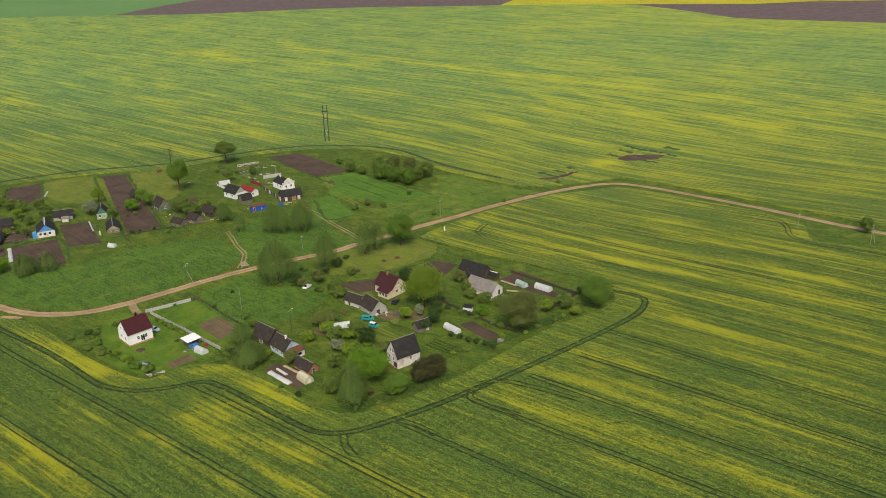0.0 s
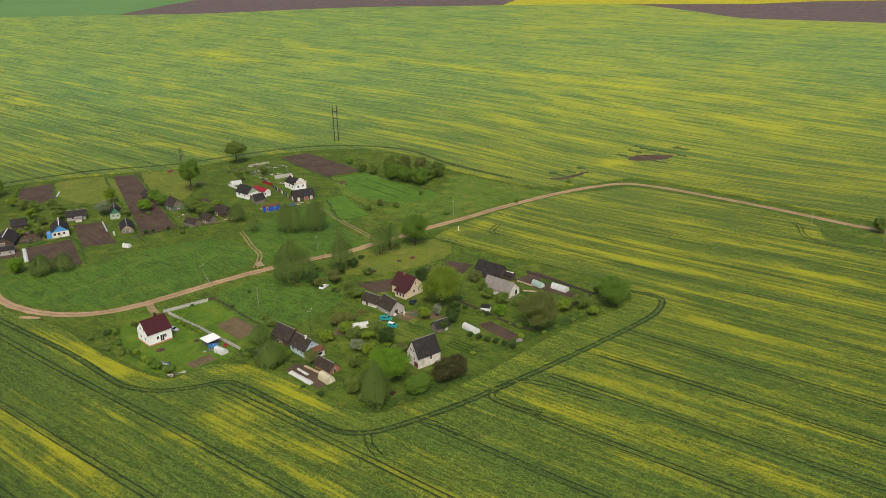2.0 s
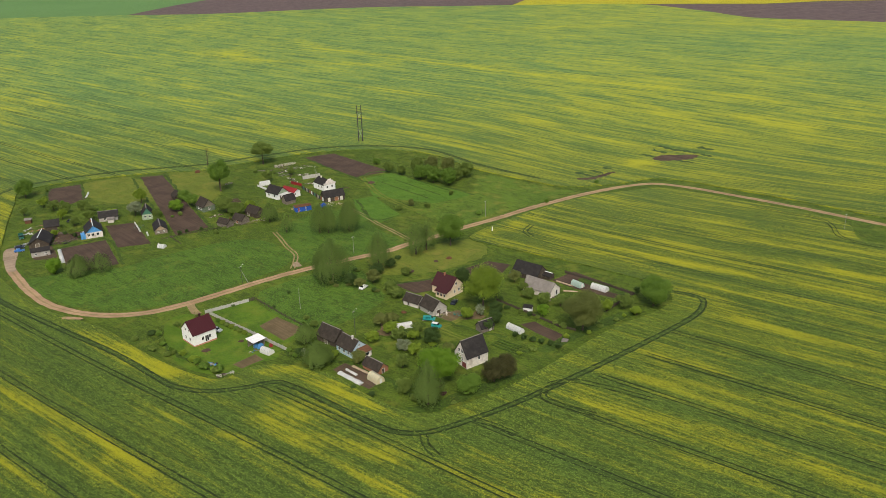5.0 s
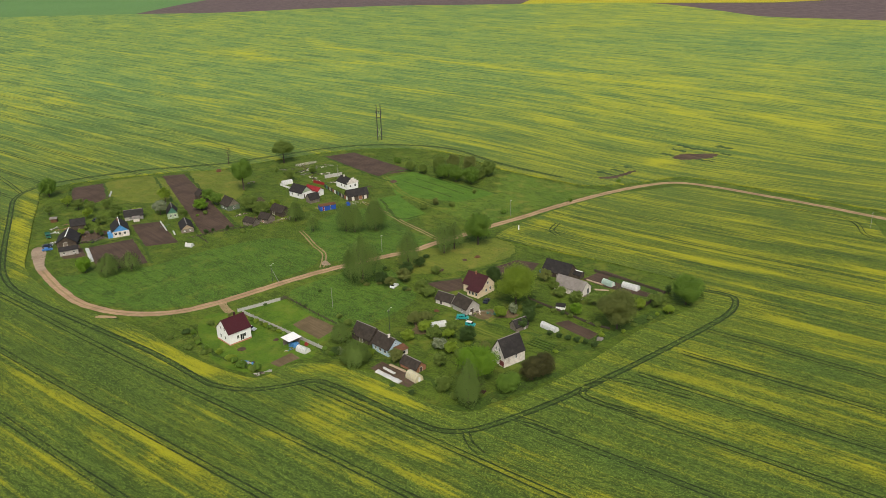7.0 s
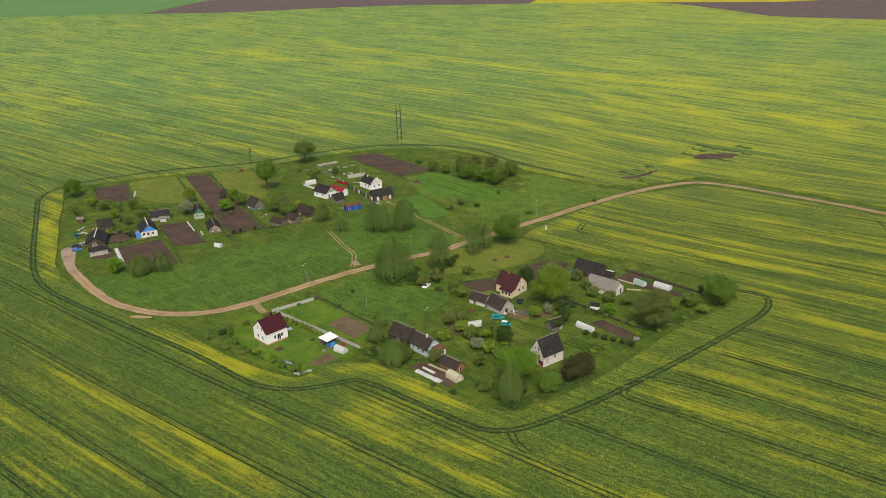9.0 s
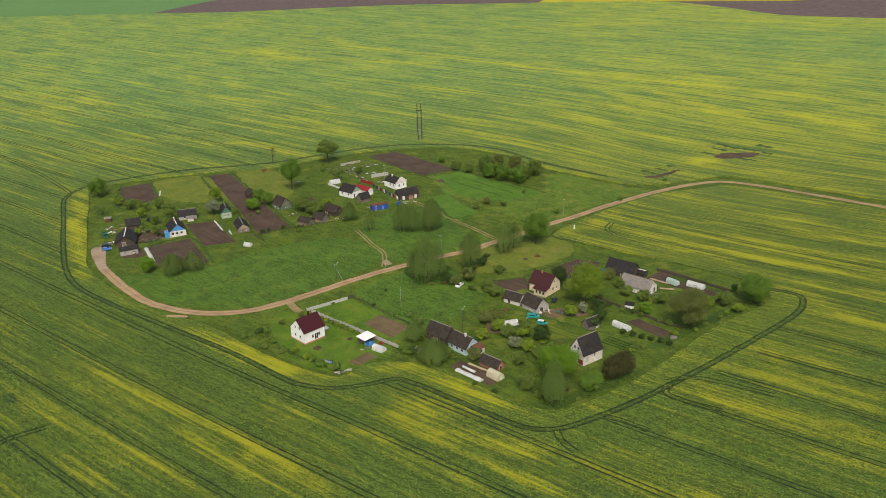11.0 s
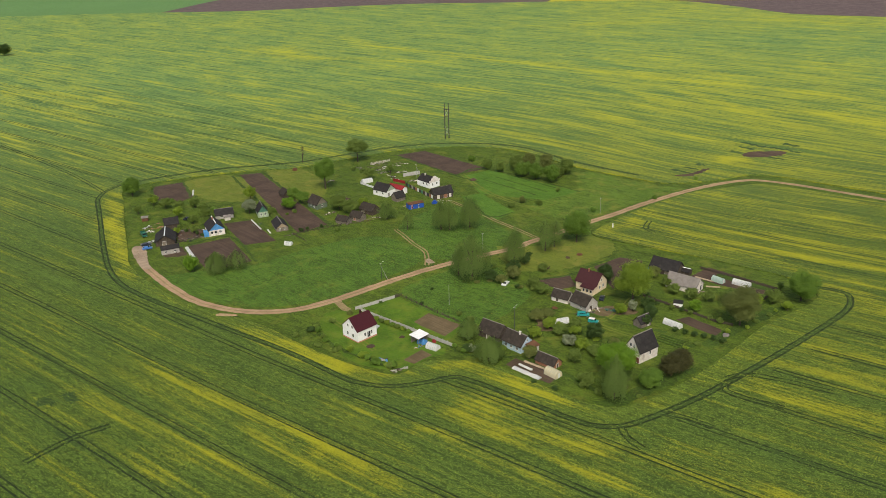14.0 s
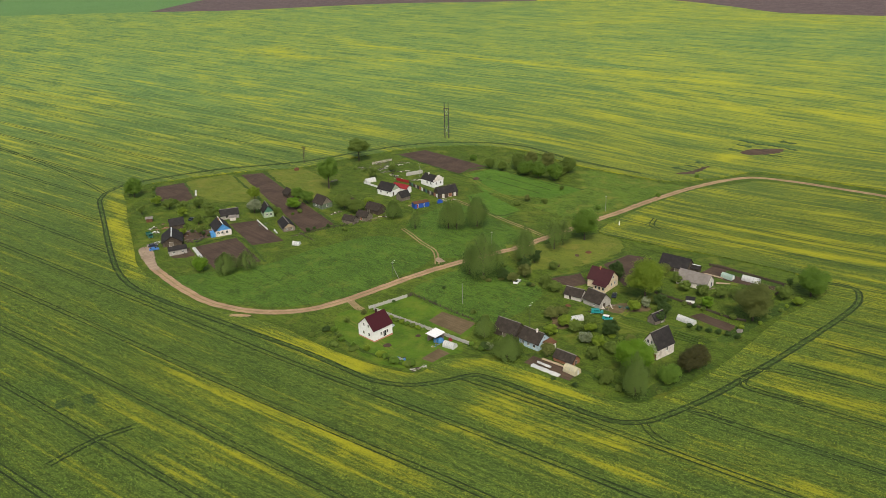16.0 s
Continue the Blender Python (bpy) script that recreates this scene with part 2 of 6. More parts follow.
    color = n.mix(n.ramp(n.math("ADD", n.math("MULTIPLY", fine, 0.75), n.math("MULTIPLY", flower, 0.42)), 0.42, 0.86, 0.0, 0.8), dark, yellow)
    return n.done(color, 0.85, n.math("ADD", n.math("MULTIPLY", tufts, 0.9), n.math("MULTIPLY", fine, 0.8)), 1.0, 0.55)


def grass_material(name, a, b, dry, dry_low, scale=0.06, flecks=0.0, coarse=1.0):
    n = Nodes(name)
    p = n.place()
    big = n.noise(p, scale, 6, 0.65)
    streak = n.noise(p, 1.0, 5, 0.65, (9, 1.6, 9), radians(-40), 0.5)
    mid = n.noise(p, 0.5, 5, 0.7)
    fine = n.noise(p, 1.8, 3, 0.65)
    color = n.mix(n.ramp(big, 0.38, 0.62), a, b)
    color = n.mix(n.ramp(n.noise(p, 0.17, 4, 0.6, warp=0.6), 0.5, 0.66, 0, 0.7 * coarse), color, tuple(c * 0.5 for c in a))
    color = n.mix(n.ramp(n.noise(p, 0.3, 4, 0.6), 0.56, 0.7, 0, 0.45 * coarse), color, tuple(c * 1.35 for c in b))
    color = n.mix(n.ramp(streak, 0.44, 0.64, 0, 0.75 * coarse), color, tuple(c * 0.5 for c in a))
    color = n.mix(n.ramp(mid, 0.48, 0.68, 0, 0.35 * coarse), color, tuple(c * 0.42 for c in a))
    color = n.mix(n.ramp(n.noise(p, 0.11, 5, 0.65), dry_low, dry_low + 0.2, 0, 0.8), color, dry)
    color = n.mix(n.ramp(fine, 0.42, 0.64, 0, 0.5 * coarse), color, tuple(c * 1.8 for c in b))
    if flecks:
        color = n.mix(n.ramp(n.noise(p, 2.0, 1), 0.72, 0.76, 0, flecks), color, (0.5, 0.42, 0.03))
    return n.done(color, 0.9, n.math("ADD", mid, fine), 1.0, 0.3)


def soil_material(name, a, b, turn, spacing=0.7):
    n = Nodes(name)
    p = n.place()
    furrow = n.noise(p, 1.0, 2, 0.5, (40, spacing, 40), turn)
    clods = n.noise(p, 2.4, 4, 0.7)
    damp = n.noise(p, 0.12, 3, 0.6)
    color = n.mix(n.ramp(n.math("ADD", n.math("MULTIPLY", furrow, 0.5), n.math("MULTIPLY", clods, 0.5)), 0.3, 0.7), a, b)
    color = n.mix(n.ramp(damp, 0.4, 0.65, 0, 0.5), color, tuple(c * 0.7 for c in a))
    return n.done(color, 0.95, n.math("ADD", furrow, clods), 0.8, 0.15)


def plain_material(name, color, vary=0.25, rough=0.7, metal=0.0, scale=1.2, stain=None, stretch=None):
    """Paint, boards, sheet or plaster with grain, streaks and stains."""
    n = Nodes(name)
    p = n.place(True)
    a = n.noise(p, scale, 5, 0.65, stretch or (1, 1, 1))
    b = n.noise(p, scale * 7, 3, 0.6)
    rnd = n.add("ShaderNodeObjectInfo").outputs["Random"]
    c = n.mix(n.ramp(a, 0.3, 0.7), tuple(v * (1 - vary) for v in color), tuple(min(0.85, v * (1 + vary * 0.6)) for v in color))
    c = n.mix(n.ramp(b, 0.5, 0.8, 0, vary), c, tuple(v * 0.6 for v in color))
    c = n.mix(n.math("MULTIPLY", rnd, vary * 0.5), c, tuple(v * 0.75 for v in color))
    if stain:
        c = n.mix(n.ramp(n.noise(p, scale * 0.6, 4, 0.7), 0.5, 0.72, 0, 0.75), c, stain)
    return n.done(c, rough, b, 0.3, 0.03, metal)


def leaf_material(name, a, b, light):
    n = Nodes(name)
    rnd = n.add("ShaderNodeNewGeometry").outputs["Random Per Island"]
    obj = n.add("ShaderNodeObjectInfo").outputs["Random"]
    color = n.mix(n.ramp(rnd, 0.0, 1.0, 0.3, 0.7), a, b)
    color = n.mix(n.ramp(rnd, 0.85, 1.0, 0, 0.3), color, light)
    color = n.mix(n.math("MULTIPLY", obj, 0.2), color, tuple(c * 0.6 for c in a))
    n.done(color, 0.7)
    out = n.tree.nodes["Material Output"]
    trans = n.add("ShaderNodeBsdfTranslucent", Color=color)
    mixer = n.add("ShaderNodeMixShader", i0=0.4, i1=n.bsdf.outputs[0], i2=trans.outputs[0])
    n.tree.links.new(mixer.outputs[0], out.inputs["Surface"])
    return n.mat


def glass_material(name):
    n = Nodes(name)
    return n.done((0.012, 0.015, 0.018), 0.12)


def film_material(name, color, share=0.35):
    """Milky film or twin-wall sheet that lets some light through."""
    n = Nodes(name)
    n.done(n.mix(n.ramp(n.noise(n.place(True), 0.8, 4, 0.6), 0.35, 0.7), tuple(c * 0.82 for c in color), color), 0.35)
    trans = n.add("ShaderNodeBsdfTranslucent", Color=(*color, 1))
    mixer = n.add("ShaderNodeMixShader", i0=share, i1=n.bsdf.outputs[0], i2=trans.outputs[0])
    n.tree.links.new(mixer.outputs[0], n.tree.nodes["Material Output"].inputs["Surface"])
    return n.mat


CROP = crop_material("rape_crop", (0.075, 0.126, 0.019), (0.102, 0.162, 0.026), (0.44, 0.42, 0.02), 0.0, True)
CROP_PLANTS = crop_material("rape_plants", (0.071, 0.121, 0.019), (0.096, 0.155, 0.026), (0.44, 0.42, 0.02), 0.0, False, True)
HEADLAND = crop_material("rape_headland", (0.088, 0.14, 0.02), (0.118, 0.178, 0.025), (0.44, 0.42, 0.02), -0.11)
HEADLAND_PLANTS = crop_material("rape_headland_plants", (0.088, 0.14, 0.02), (0.118, 0.178, 0.025), (0.44, 0.42, 0.02), -0.11, False, True)
BLOOM = crop_material("rape_full_bloom", (0.1, 0.15, 0.024), (0.13, 0.18, 0.03), (0.54, 0.47, 0.02), 1.1)
TRACK = crop_material("shaded_wheel_track", (0.025, 0.048, 0.01), (0.036, 0.065, 0.013), (0.1, 0.1, 0.02), 0.12)
PRESSED = crop_material("crop_between_tracks", (0.06, 0.107, 0.018), (0.084, 0.138, 0.025), (0.33, 0.31, 0.02), 0.22)
WEAK = crop_material("stunted_crop", (0.046, 0.09, 0.02), (0.066, 0.115, 0.026), (0.2, 0.18, 0.02), 0.0)
CEREAL = grass_material("young_cereal", (0.1, 0.2, 0.06), (0.112, 0.215, 0.066), (0.12, 0.22, 0.07), 0.6, 0.01, 0.0, 0.25)
GRASS = grass_material("village_grass", (0.05, 0.086, 0.009), (0.076, 0.116, 0.011), (0.145, 0.155, 0.022), 0.5, 0.05)
MEADOW = grass_material("rough_meadow", (0.05, 0.101, 0.012), (0.07, 0.132, 0.015), (0.115, 0.142, 0.02), 0.52, 0.05, 0.3)
LAWN = grass_material("mown_lawn", (0.06, 0.12, 0.008), (0.084, 0.153, 0.01), (0.13, 0.165, 0.018), 0.47, 0.12, 0.0, 0.4)
HAY = grass_material("pale_grass", (0.105, 0.14, 0.018), (0.135, 0.16, 0.021), (0.19, 0.172, 0.038), 0.5, 0.08, 0.0, 0.5)
VERGE = grass_material("verge_grass", (0.055, 0.097, 0.01), (0.08, 0.125, 0.012), (0.14, 0.142, 0.022), 0.5, 0.08)
LIGHT_MEADOW = grass_material("light_meadow", (0.068, 0.12, 0.013), (0.094, 0.152, 0.017), (0.18, 0.168, 0.03), 0.5, 0.05)
WEEDS = grass_material("dark_weeds", (0.034, 0.066, 0.009), (0.052, 0.09, 0.011), (0.08, 0.085, 0.018), 0.6, 0.1)
SPROUT = grass_material("young_green_plot", (0.064, 0.137, 0.014), (0.082, 0.166, 0.017), (0.1, 0.165, 0.02), 0.58, 0.1, 0.0, 0.5)
SOIL = soil_material("ploughed_soil", (0.056, 0.036, 0.026), (0.1, 0.067, 0.048), radians(-48), 0.7)
PALE_SOIL = soil_material("weedy_dug_soil", (0.1, 0.075, 0.035), (0.17, 0.12, 0.07), radians(-48), 0.9)
GRAVEL = soil_material("pale_gravel", (0.25, 0.18, 0.125), (0.38, 0.29, 0.21), radians(30), 0.8)
FARSOIL = soil_material("far_ploughed_soil", (0.092, 0.064, 0.062), (0.15, 0.108, 0.104), radians(10), 5.0)
BED = soil_material("vegetable_bed", (0.065, 0.042, 0.03), (0.12, 0.08, 0.056), radians(-45), 1.2)
ROAD = soil_material("sandy_road", (0.3, 0.188, 0.108), (0.44, 0.3, 0.19), radians(30), 0.8)
RUT = soil_material("road_crown", (0.21, 0.155, 0.075), (0.33, 0.25, 0.13), radians(30), 0.8)
WHITE_WALL = plain_material("white_render", (0.8, 0.8, 0.8), 0.08, 0.85)
OLD_WHITE = plain_material("weathered_white_render", (0.68, 0.63, 0.59), 0.18, 0.9, 0, 0.8, (0.35, 0.3, 0.25))
CREAM_WALL = plain_material("cream_render", (0.68, 0.56, 0.4), 0.12, 0.85)
GREY_WALL = plain_material("grey_block_wall", (0.38, 0.36, 0.33), 0.2, 0.9)
BLUE_PAINT = plain_material("blue_boards", (0.08, 0.28, 0.6), 0.2, 0.7)
PALE_BLUE = plain_material("pale_blue_boards", (0.42, 0.55, 0.64), 0.15, 0.75)
GREEN_PAINT = plain_material("green_boards", (0.07, 0.19, 0.13), 0.25, 0.75)
MOSS_PAINT = plain_material("faded_green_boards", (0.13, 0.17, 0.12), 0.3, 0.85)
PALE_GREEN = plain_material("pale_green_boards", (0.34, 0.42, 0.3), 0.2, 0.8)
BEIGE_WOOD = plain_material("beige_boards", (0.36, 0.28, 0.19), 0.2, 0.8)
DARK_WOOD = plain_material("weathered_dark_boards", (0.075, 0.058, 0.045), 0.35, 0.9, 0, 1.5, (0.14, 0.12, 0.1))
GREY_WOOD = plain_material("silvered_boards", (0.2, 0.17, 0.14), 0.35, 0.9)
BRICK = plain_material("brick_wall", (0.32, 0.15, 0.09), 0.25, 0.9, 0, 3.0)
PINK_PLINTH = plain_material("red_brick_plinth", (0.5, 0.22, 0.16), 0.15, 0.85)
RED_METAL = plain_material("dark_red_sheet_roof", (0.05, 0.008, 0.012), 0.1, 0.5)
BROWN_METAL = plain_material("brown_red_tile_roof", (0.05, 0.014, 0.016), 0.15, 0.6)
DARK_ROOF = plain_material("dark_slate_roof", (0.024, 0.021, 0.021), 0.3, 0.8, 0, 0.7, (0.045, 0.042, 0.036))
OLD_ROOF = plain_material("mossy_brown_roof", (0.04, 0.032, 0.026), 0.35, 0.9, 0, 0.7, (0.075, 0.062, 0.045))
GREY_ROOF = plain_material("grey_cement_sheet_roof", (0.2, 0.18, 0.165), 0.2, 0.9, 0, 0.6, (0.2, 0.18, 0.15))
RUST_ROOF = plain_material("rusty_brown_roof", (0.13, 0.06, 0.032), 0.3, 0.85, 0, 0.8, (0.1, 0.06, 0.04))
BRIGHT_RED = plain_material("red_paint", (0.24, 0.02, 0.024), 0.2, 0.6)
BLUE_SHEET = plain_material("blue_sheet", (0.02, 0.08, 0.38), 0.15, 0.55)
CONCRETE = plain_material("concrete", (0.42, 0.41, 0.385), 0.15, 0.9)
DARK_CONCRETE = plain_material("weathered_dark_concrete", (0.06, 0.06, 0.06), 0.2, 0.9)
POLE_CONCRETE = plain_material("weathered_pole_concrete", (0.27, 0.27, 0.25), 0.2, 0.9)
WHITE_METAL = plain_material("white_sheet", (0.75, 0.75, 0.75), 0.08, 0.5)
METAL = plain_material("galvanised_steel", (0.45, 0.46, 0.47), 0.15, 0.45, 0.7)
BARK = plain_material("bark", (0.085, 0.066, 0.05), 0.35, 0.95, 0, 2.0)
RUBBER = plain_material("rubber", (0.02, 0.02, 0.02), 0.2, 0.9)
GLASS = glass_material("window_glass")
FRAME = plain_material("white_frame", (0.72, 0.72, 0.7), 0.05, 0.6)
FILM = film_material("white_film", (0.78, 0.79, 0.78))
CREAM_FILM = film_material("cream_film", (0.72, 0.66, 0.45))
GREEN_FILM = film_material("greenish_film", (0.5, 0.66, 0.58))
LEAF = leaf_material("leaves_green", (0.11, 0.195, 0.027), (0.165, 0.275, 0.038), (0.22, 0.34, 0.06))
LEAF_BRIGHT = leaf_material("leaves_bright", (0.135, 0.26, 0.02), (0.19, 0.33, 0.028), (0.25, 0.38, 0.05))
LEAF_OLIVE = leaf_material("leaves_olive", (0.13, 0.19, 0.036), (0.18, 0.25, 0.05), (0.24, 0.31, 0.07))
LEAF_WILLOW = leaf_material("leaves_willow", (0.115, 0.18, 0.04), (0.16, 0.235, 0.05), (0.2, 0.28, 0.07))
LEAF_YELLOW = leaf_material("leaves_yellow_green", (0.17, 0.255, 0.026), (0.235, 0.325, 0.035), (0.32, 0.4, 0.06))
LEAF_DARK = leaf_material("leaves_dark", (0.05, 0.09, 0.022), (0.075, 0.13, 0.03), (0.11, 0.165, 0.045))
LEAF_BROWN = leaf_material("leaves_brown", (0.138, 0.166, 0.045), (0.188, 0.216, 0.055), (0.235, 0.25, 0.07))
LEAF_RUST = leaf_material("leaves_rust", (0.062, 0.066, 0.022), (0.1, 0.092, 0.03), (0.14, 0.14, 0.042))
BLOSSOM = leaf_material("blossom", (0.09, 0.15, 0.03), (0.4, 0.42, 0.3), (0.7, 0.7, 0.6))
DARK_PLASTIC = plain_material("dark_plastic", (0.03, 0.03, 0.035), 0.2, 0.5)
TEAL = plain_material("teal_paint", (0.02, 0.26, 0.26), 0.1, 0.35)
CAR_BLUE = plain_material("blue_car_paint", (0.05, 0.16, 0.42), 0.1, 0.35)
CAR_WHITE = plain_material("white_car_paint", (0.7, 0.7, 0.7), 0.05, 0.35)
CAR_SILVER = plain_material("silver_car_paint", (0.5, 0.52, 0.55), 0.05, 0.35, 0.3)
CAR_DARK = plain_material("dark_car_paint", (0.025, 0.03, 0.045), 0.1, 0.35)
CAR_GREEN = plain_material("green_lorry_paint", (0.02, 0.11, 0.08), 0.15, 0.45)
TARP = plain_material("blue_tarpaulin", (0.06, 0.2, 0.42), 0.3, 0.6)

# ---- ground, fields, road ----
VILLAGE = [(-96, 239), (-112, 248), (-131, 264), (-145, 277), (-160, 286), (-174, 294), (-190, 308), (-204, 323), (-215, 339), (-221, 355), (-228, 374), (-237, 398), (-246, 425), (-252, 442),
           (-244, 455), (-224, 464), (-203, 471), (-181, 475), (-162, 477), (-140, 489), (-123, 498), (-106, 507), (-85, 512), (-64, 512), (-47, 508), (-27, 497), (-7, 471), (9, 457), (29, 444), (42, 437), (60, 440),
           (79, 447), (96, 455), (113, 448), (137, 425), (159, 402), (177, 381), (198, 358)]
VILLAGE_EAST = [(300, 258), (284, 240), (183, 328), (170, 336), (159, 345), (163, 366), (152, 385), (132, 405), (108, 428), (92, 436), (76, 430), (53.5, 420.6), (35.5, 405.6), (17.5, 389.6), (0.5, 372.6), (-7, 364), (-10, 355),
                (9, 341), (20, 334), (33, 325), (44, 316), (55, 307), (62, 297), (62, 287), (55, 279), (46, 273), (36, 266), (26, 257), (12, 243), (-5, 228), (-22, 217), (-29, 215), (-36, 217), (-47, 226), (-54, 234), (-62, 241), (-73, 247), (-84, 248), (-90, 245)]
village_edge = [tuple(v) for v in spline(VILLAGE + VILLAGE_EAST, 3.0, True)]
FAR_EDGE = [(-1500, 1330), (-693, 1318), (-483, 1306), (-349, 1292), (-200, 1312), (-100, 1316), (0, 1300), (88, 1290), (183, 1276), (270, 1250), (334, 1145), (362, 1076), (440, 1026), (507, 990), (1500, 420)]
far_edge = [tuple(v) for v in spline(FAR_EDGE, 25.0)]
field_loop = far_edge + [(1500, -1200), (-1500, -1200)]


def in_field(x, y):
    return inside(field_loop, x, y) & ~inside(village_edge, x, y)


def everywhere(x, y):
    return np.ones(len(x), bool)


far_square = [(-4500, -2500), (4500, -2500), (4500, 4800), (-4500, 4800)]
sheet("ground", [far_square], everywhere, [(-260, 300, 180, 560, 7), (-900, 900, -200, 1400, 60)], 0, GRASS, "green village grass reaching over the land")
CROP_H = 0.55
ring_a = spline([(-262, 441), (-261, 429), (-254, 411), (-246, 391), (-234, 361), (-222, 334), (-210, 316), (-191, 299), (-161, 277), (-136, 259), (-117, 242), (-110, 236), (-100, 232), (-92, 232), (-84, 234), (-77, 236), (-70, 232),
                 (-57, 221), (-44, 210), (-38, 206), (-31, 205), (-24, 207), (-6, 217), (14, 231), (35, 247), (56, 264), (66, 273), (71, 280), (73, 287), (70, 291), (64, 294), (50, 303)], 2.0)
ring_n = spline([(-262, 441), (-257, 454), (-246, 462), (-226, 472), (-205, 480), (-182, 484), (-160, 489), (-140, 499), (-124, 507), (-106, 515), (-85, 520), (-64, 519), (-45, 515), (-25, 504), (-4, 478), (12, 464), (32, 450)], 2.0)
ring_loop = [tuple(v) for v in ring_a] + [(20, 320), (-100, 400), (-225, 420)]


def in_headland(x, y):
    return inside(ring_loop, x, y) & ~inside(village_edge, x, y)


def in_open_field(x, y):
    return in_field(x, y) & ~inside(ring_loop, x, y)


# drifts of bloom, each from one end to the other
# garden strip + headland (t x0 y0 x1 y1 wide strength)
bloom(-154, 276, -134, 263, 5, 0.95)
bloom(-136, 266, -114, 247, 8, 1.45)
bloom(-117, 251, -97, 239, 7, 1.45)
bloom(-142, 274, -131, 268, 3, 0.6)
bloom(-83, 244, -71, 243, 5, 0.95)
bloom(-74, 244, -60, 236, 5, 0.4)
bloom(-60, 235, -45, 219, 4, 0.35)
bloom(-91, 240, -81, 244, 3, 0.5)
bloom(-68, 239, -55, 230, 7, 0.7)
bloom(-58, 230, -39, 215, 6, 0.75)
bloom(-63, 234, -46, 220, 4, 0.5)
bloom(-70, 226, -51, 217, 5, 0.6)
bloom(-227, 352, -208, 326, 8, 1.2)
bloom(-257, 433, -224, 358, 10, 1.3)
bloom(-240, 456, -189, 476, 3, 0.6)
bloom(1, 233, 33, 258, 4, 0.12)
bloom(6, 244, 26, 262, 3, 0.12)
bloom(-23, 212, -7, 222, 4, 0.25)
# south-west
bloom(200, 950, 480, 620, 170, -0.38)
bloom(-6, 358, 16, 376, 8, 0.7)
bloom(-4, 352, 24, 331, 6, 0.6)
bloom(6, 366, 40, 338, 5, 0.5)
bloom(20, 382, 60, 350, 5, 0.6)
bloom(-177, 247, -155, 227, 4, 0.75)
bloom(-156, 229, -133, 213, 5, 0.9)
bloom(-133, 213, -102, 194, 4.5, 0.8)
bloom(-139, 209, -119, 191, 4, 0.6)
bloom(-194, 227, -171, 208, 6, 0.55)
bloom(-166, 204, -153, 193, 5, 0.5)
bloom(-150, 201, -130, 185, 6, 0.55)
bloom(-245, 301, -219, 281, 7, 0.5)
bloom(-186, 205, -177, 198, 4, 0.4)
bloom(-174, 201, -152, 185, 4, 0.45)
bloom(-163, 193, -153, 188, 5, 0.5)
bloom(-129, 216, -122, 210, 4, 0.3)
bloom(-117, 198, -106, 185, 5, 0.4)
bloom(-107, 190, -94, 180, 4, 0.5)
bloom(-88, 209, -73, 197, 4, 0.75)
bloom(-96, 214, -86, 206, 4, 0.35)
bloom(-122, 229, -100, 218, 6, 0.25)
bloom(-164, 252, -153, 244, 4, 0.3)
bloom(-108, 218, -97, 213, 5, 0.55)
bloom(-117, 223, -106, 218, 5, 0.4)
bloom(-127, 206, -115, 199, 6, 0.75)
bloom(-115, 199, -103, 191, 5, 0.65)
bloom(-119, 193, -110, 187, 5, 0.5)
bloom(-103, 186, -93, 180, 6, 0.4)
bloom(-89, 209, -74, 200, 4, 0.8)
bloom(-72, 196, -58, 184, 4, 0.7)
bloom(-59, 185, -50, 177, 4, 0.65)
bloom(-94, 198, -84, 191, 5, 0.35)
# broad patch south of the ring
bloom(-80, 214, -62, 213, 6, 0.75)
bloom(-76, 221, -66, 216, 5, 0.8)
bloom(-71, 225, -54, 213, 3, 0.8)
bloom(-64, 207, -49, 197, 7, 0.6)
bloom(-51, 200, -35, 184, 4, 0.7)
bloom(-46, 197, -36, 193, 5, 0.6)
bloom(-47, 185, -34, 177, 4, 0.5)
bloom(-66, 209, -57, 203, 5, 0.7)
bloom(-54, 204, -37, 193, 5, 0.7)
bloom(-43, 197, -27, 184, 4, 0.6)
bloom(-30, 184, -21, 177, 4, 0.5)
bloom(-23, 181, -10, 175, 3, 0.5)
bloom(-36, 189, -30, 182, 3, 0.5)
bloom(-24, 190, -9, 177, 4, 0.6)
bloom(-9, 177, 7, 169, 4, 0.6)
bloom(-20, 193, -9, 192, 4, 0.4)
bloom(-52, 192, -41, 177, 4, 0.45)
bloom(-74, 208, -62, 196, 4, 0.4)
bloom(1, 176, 8, 172, 4, 0.5)
# east parcel
bloom(0, 204, 9, 196, 5, 0.55)
bloom(16, 223, 36, 208, 5, 0.8)
bloom(26, 208, 51, 194, 4, 0.6)
bloom(36, 211, 56, 199, 4, 0.8)
bloom(36, 193, 59, 178, 3.5, 0.6)
bloom(52, 195, 66, 185, 4, 0.6)
bloom(56, 199, 80, 181, 3.5, 0.7)
bloom(71, 184, 88, 172, 4, 0.7)
bloom(87, 181, 99, 171, 4, 0.7)
bloom(29, 225, 44, 217, 4, 0.6)
bloom(37, 233, 51, 224, 4, 0.6)
bloom(41, 249, 50, 239, 6, 0.6)
bloom(54, 241, 64, 235, 4, 0.55)
bloom(56, 227, 75, 215, 4, 0.6)
bloom(75, 219, 90, 207, 4, 0.75)
bloom(88, 207, 109, 191, 4, 0.75)
bloom(73, 209, 89, 197, 3.5, 0.6)
bloom(86, 197, 106, 185, 3.5, 0.6)
bloom(65, 248, 82, 238, 4, 0.6)
bloom(80, 229, 97, 217, 3, 0.5)
bloom(84, 249, 104, 235, 4, 0.65)
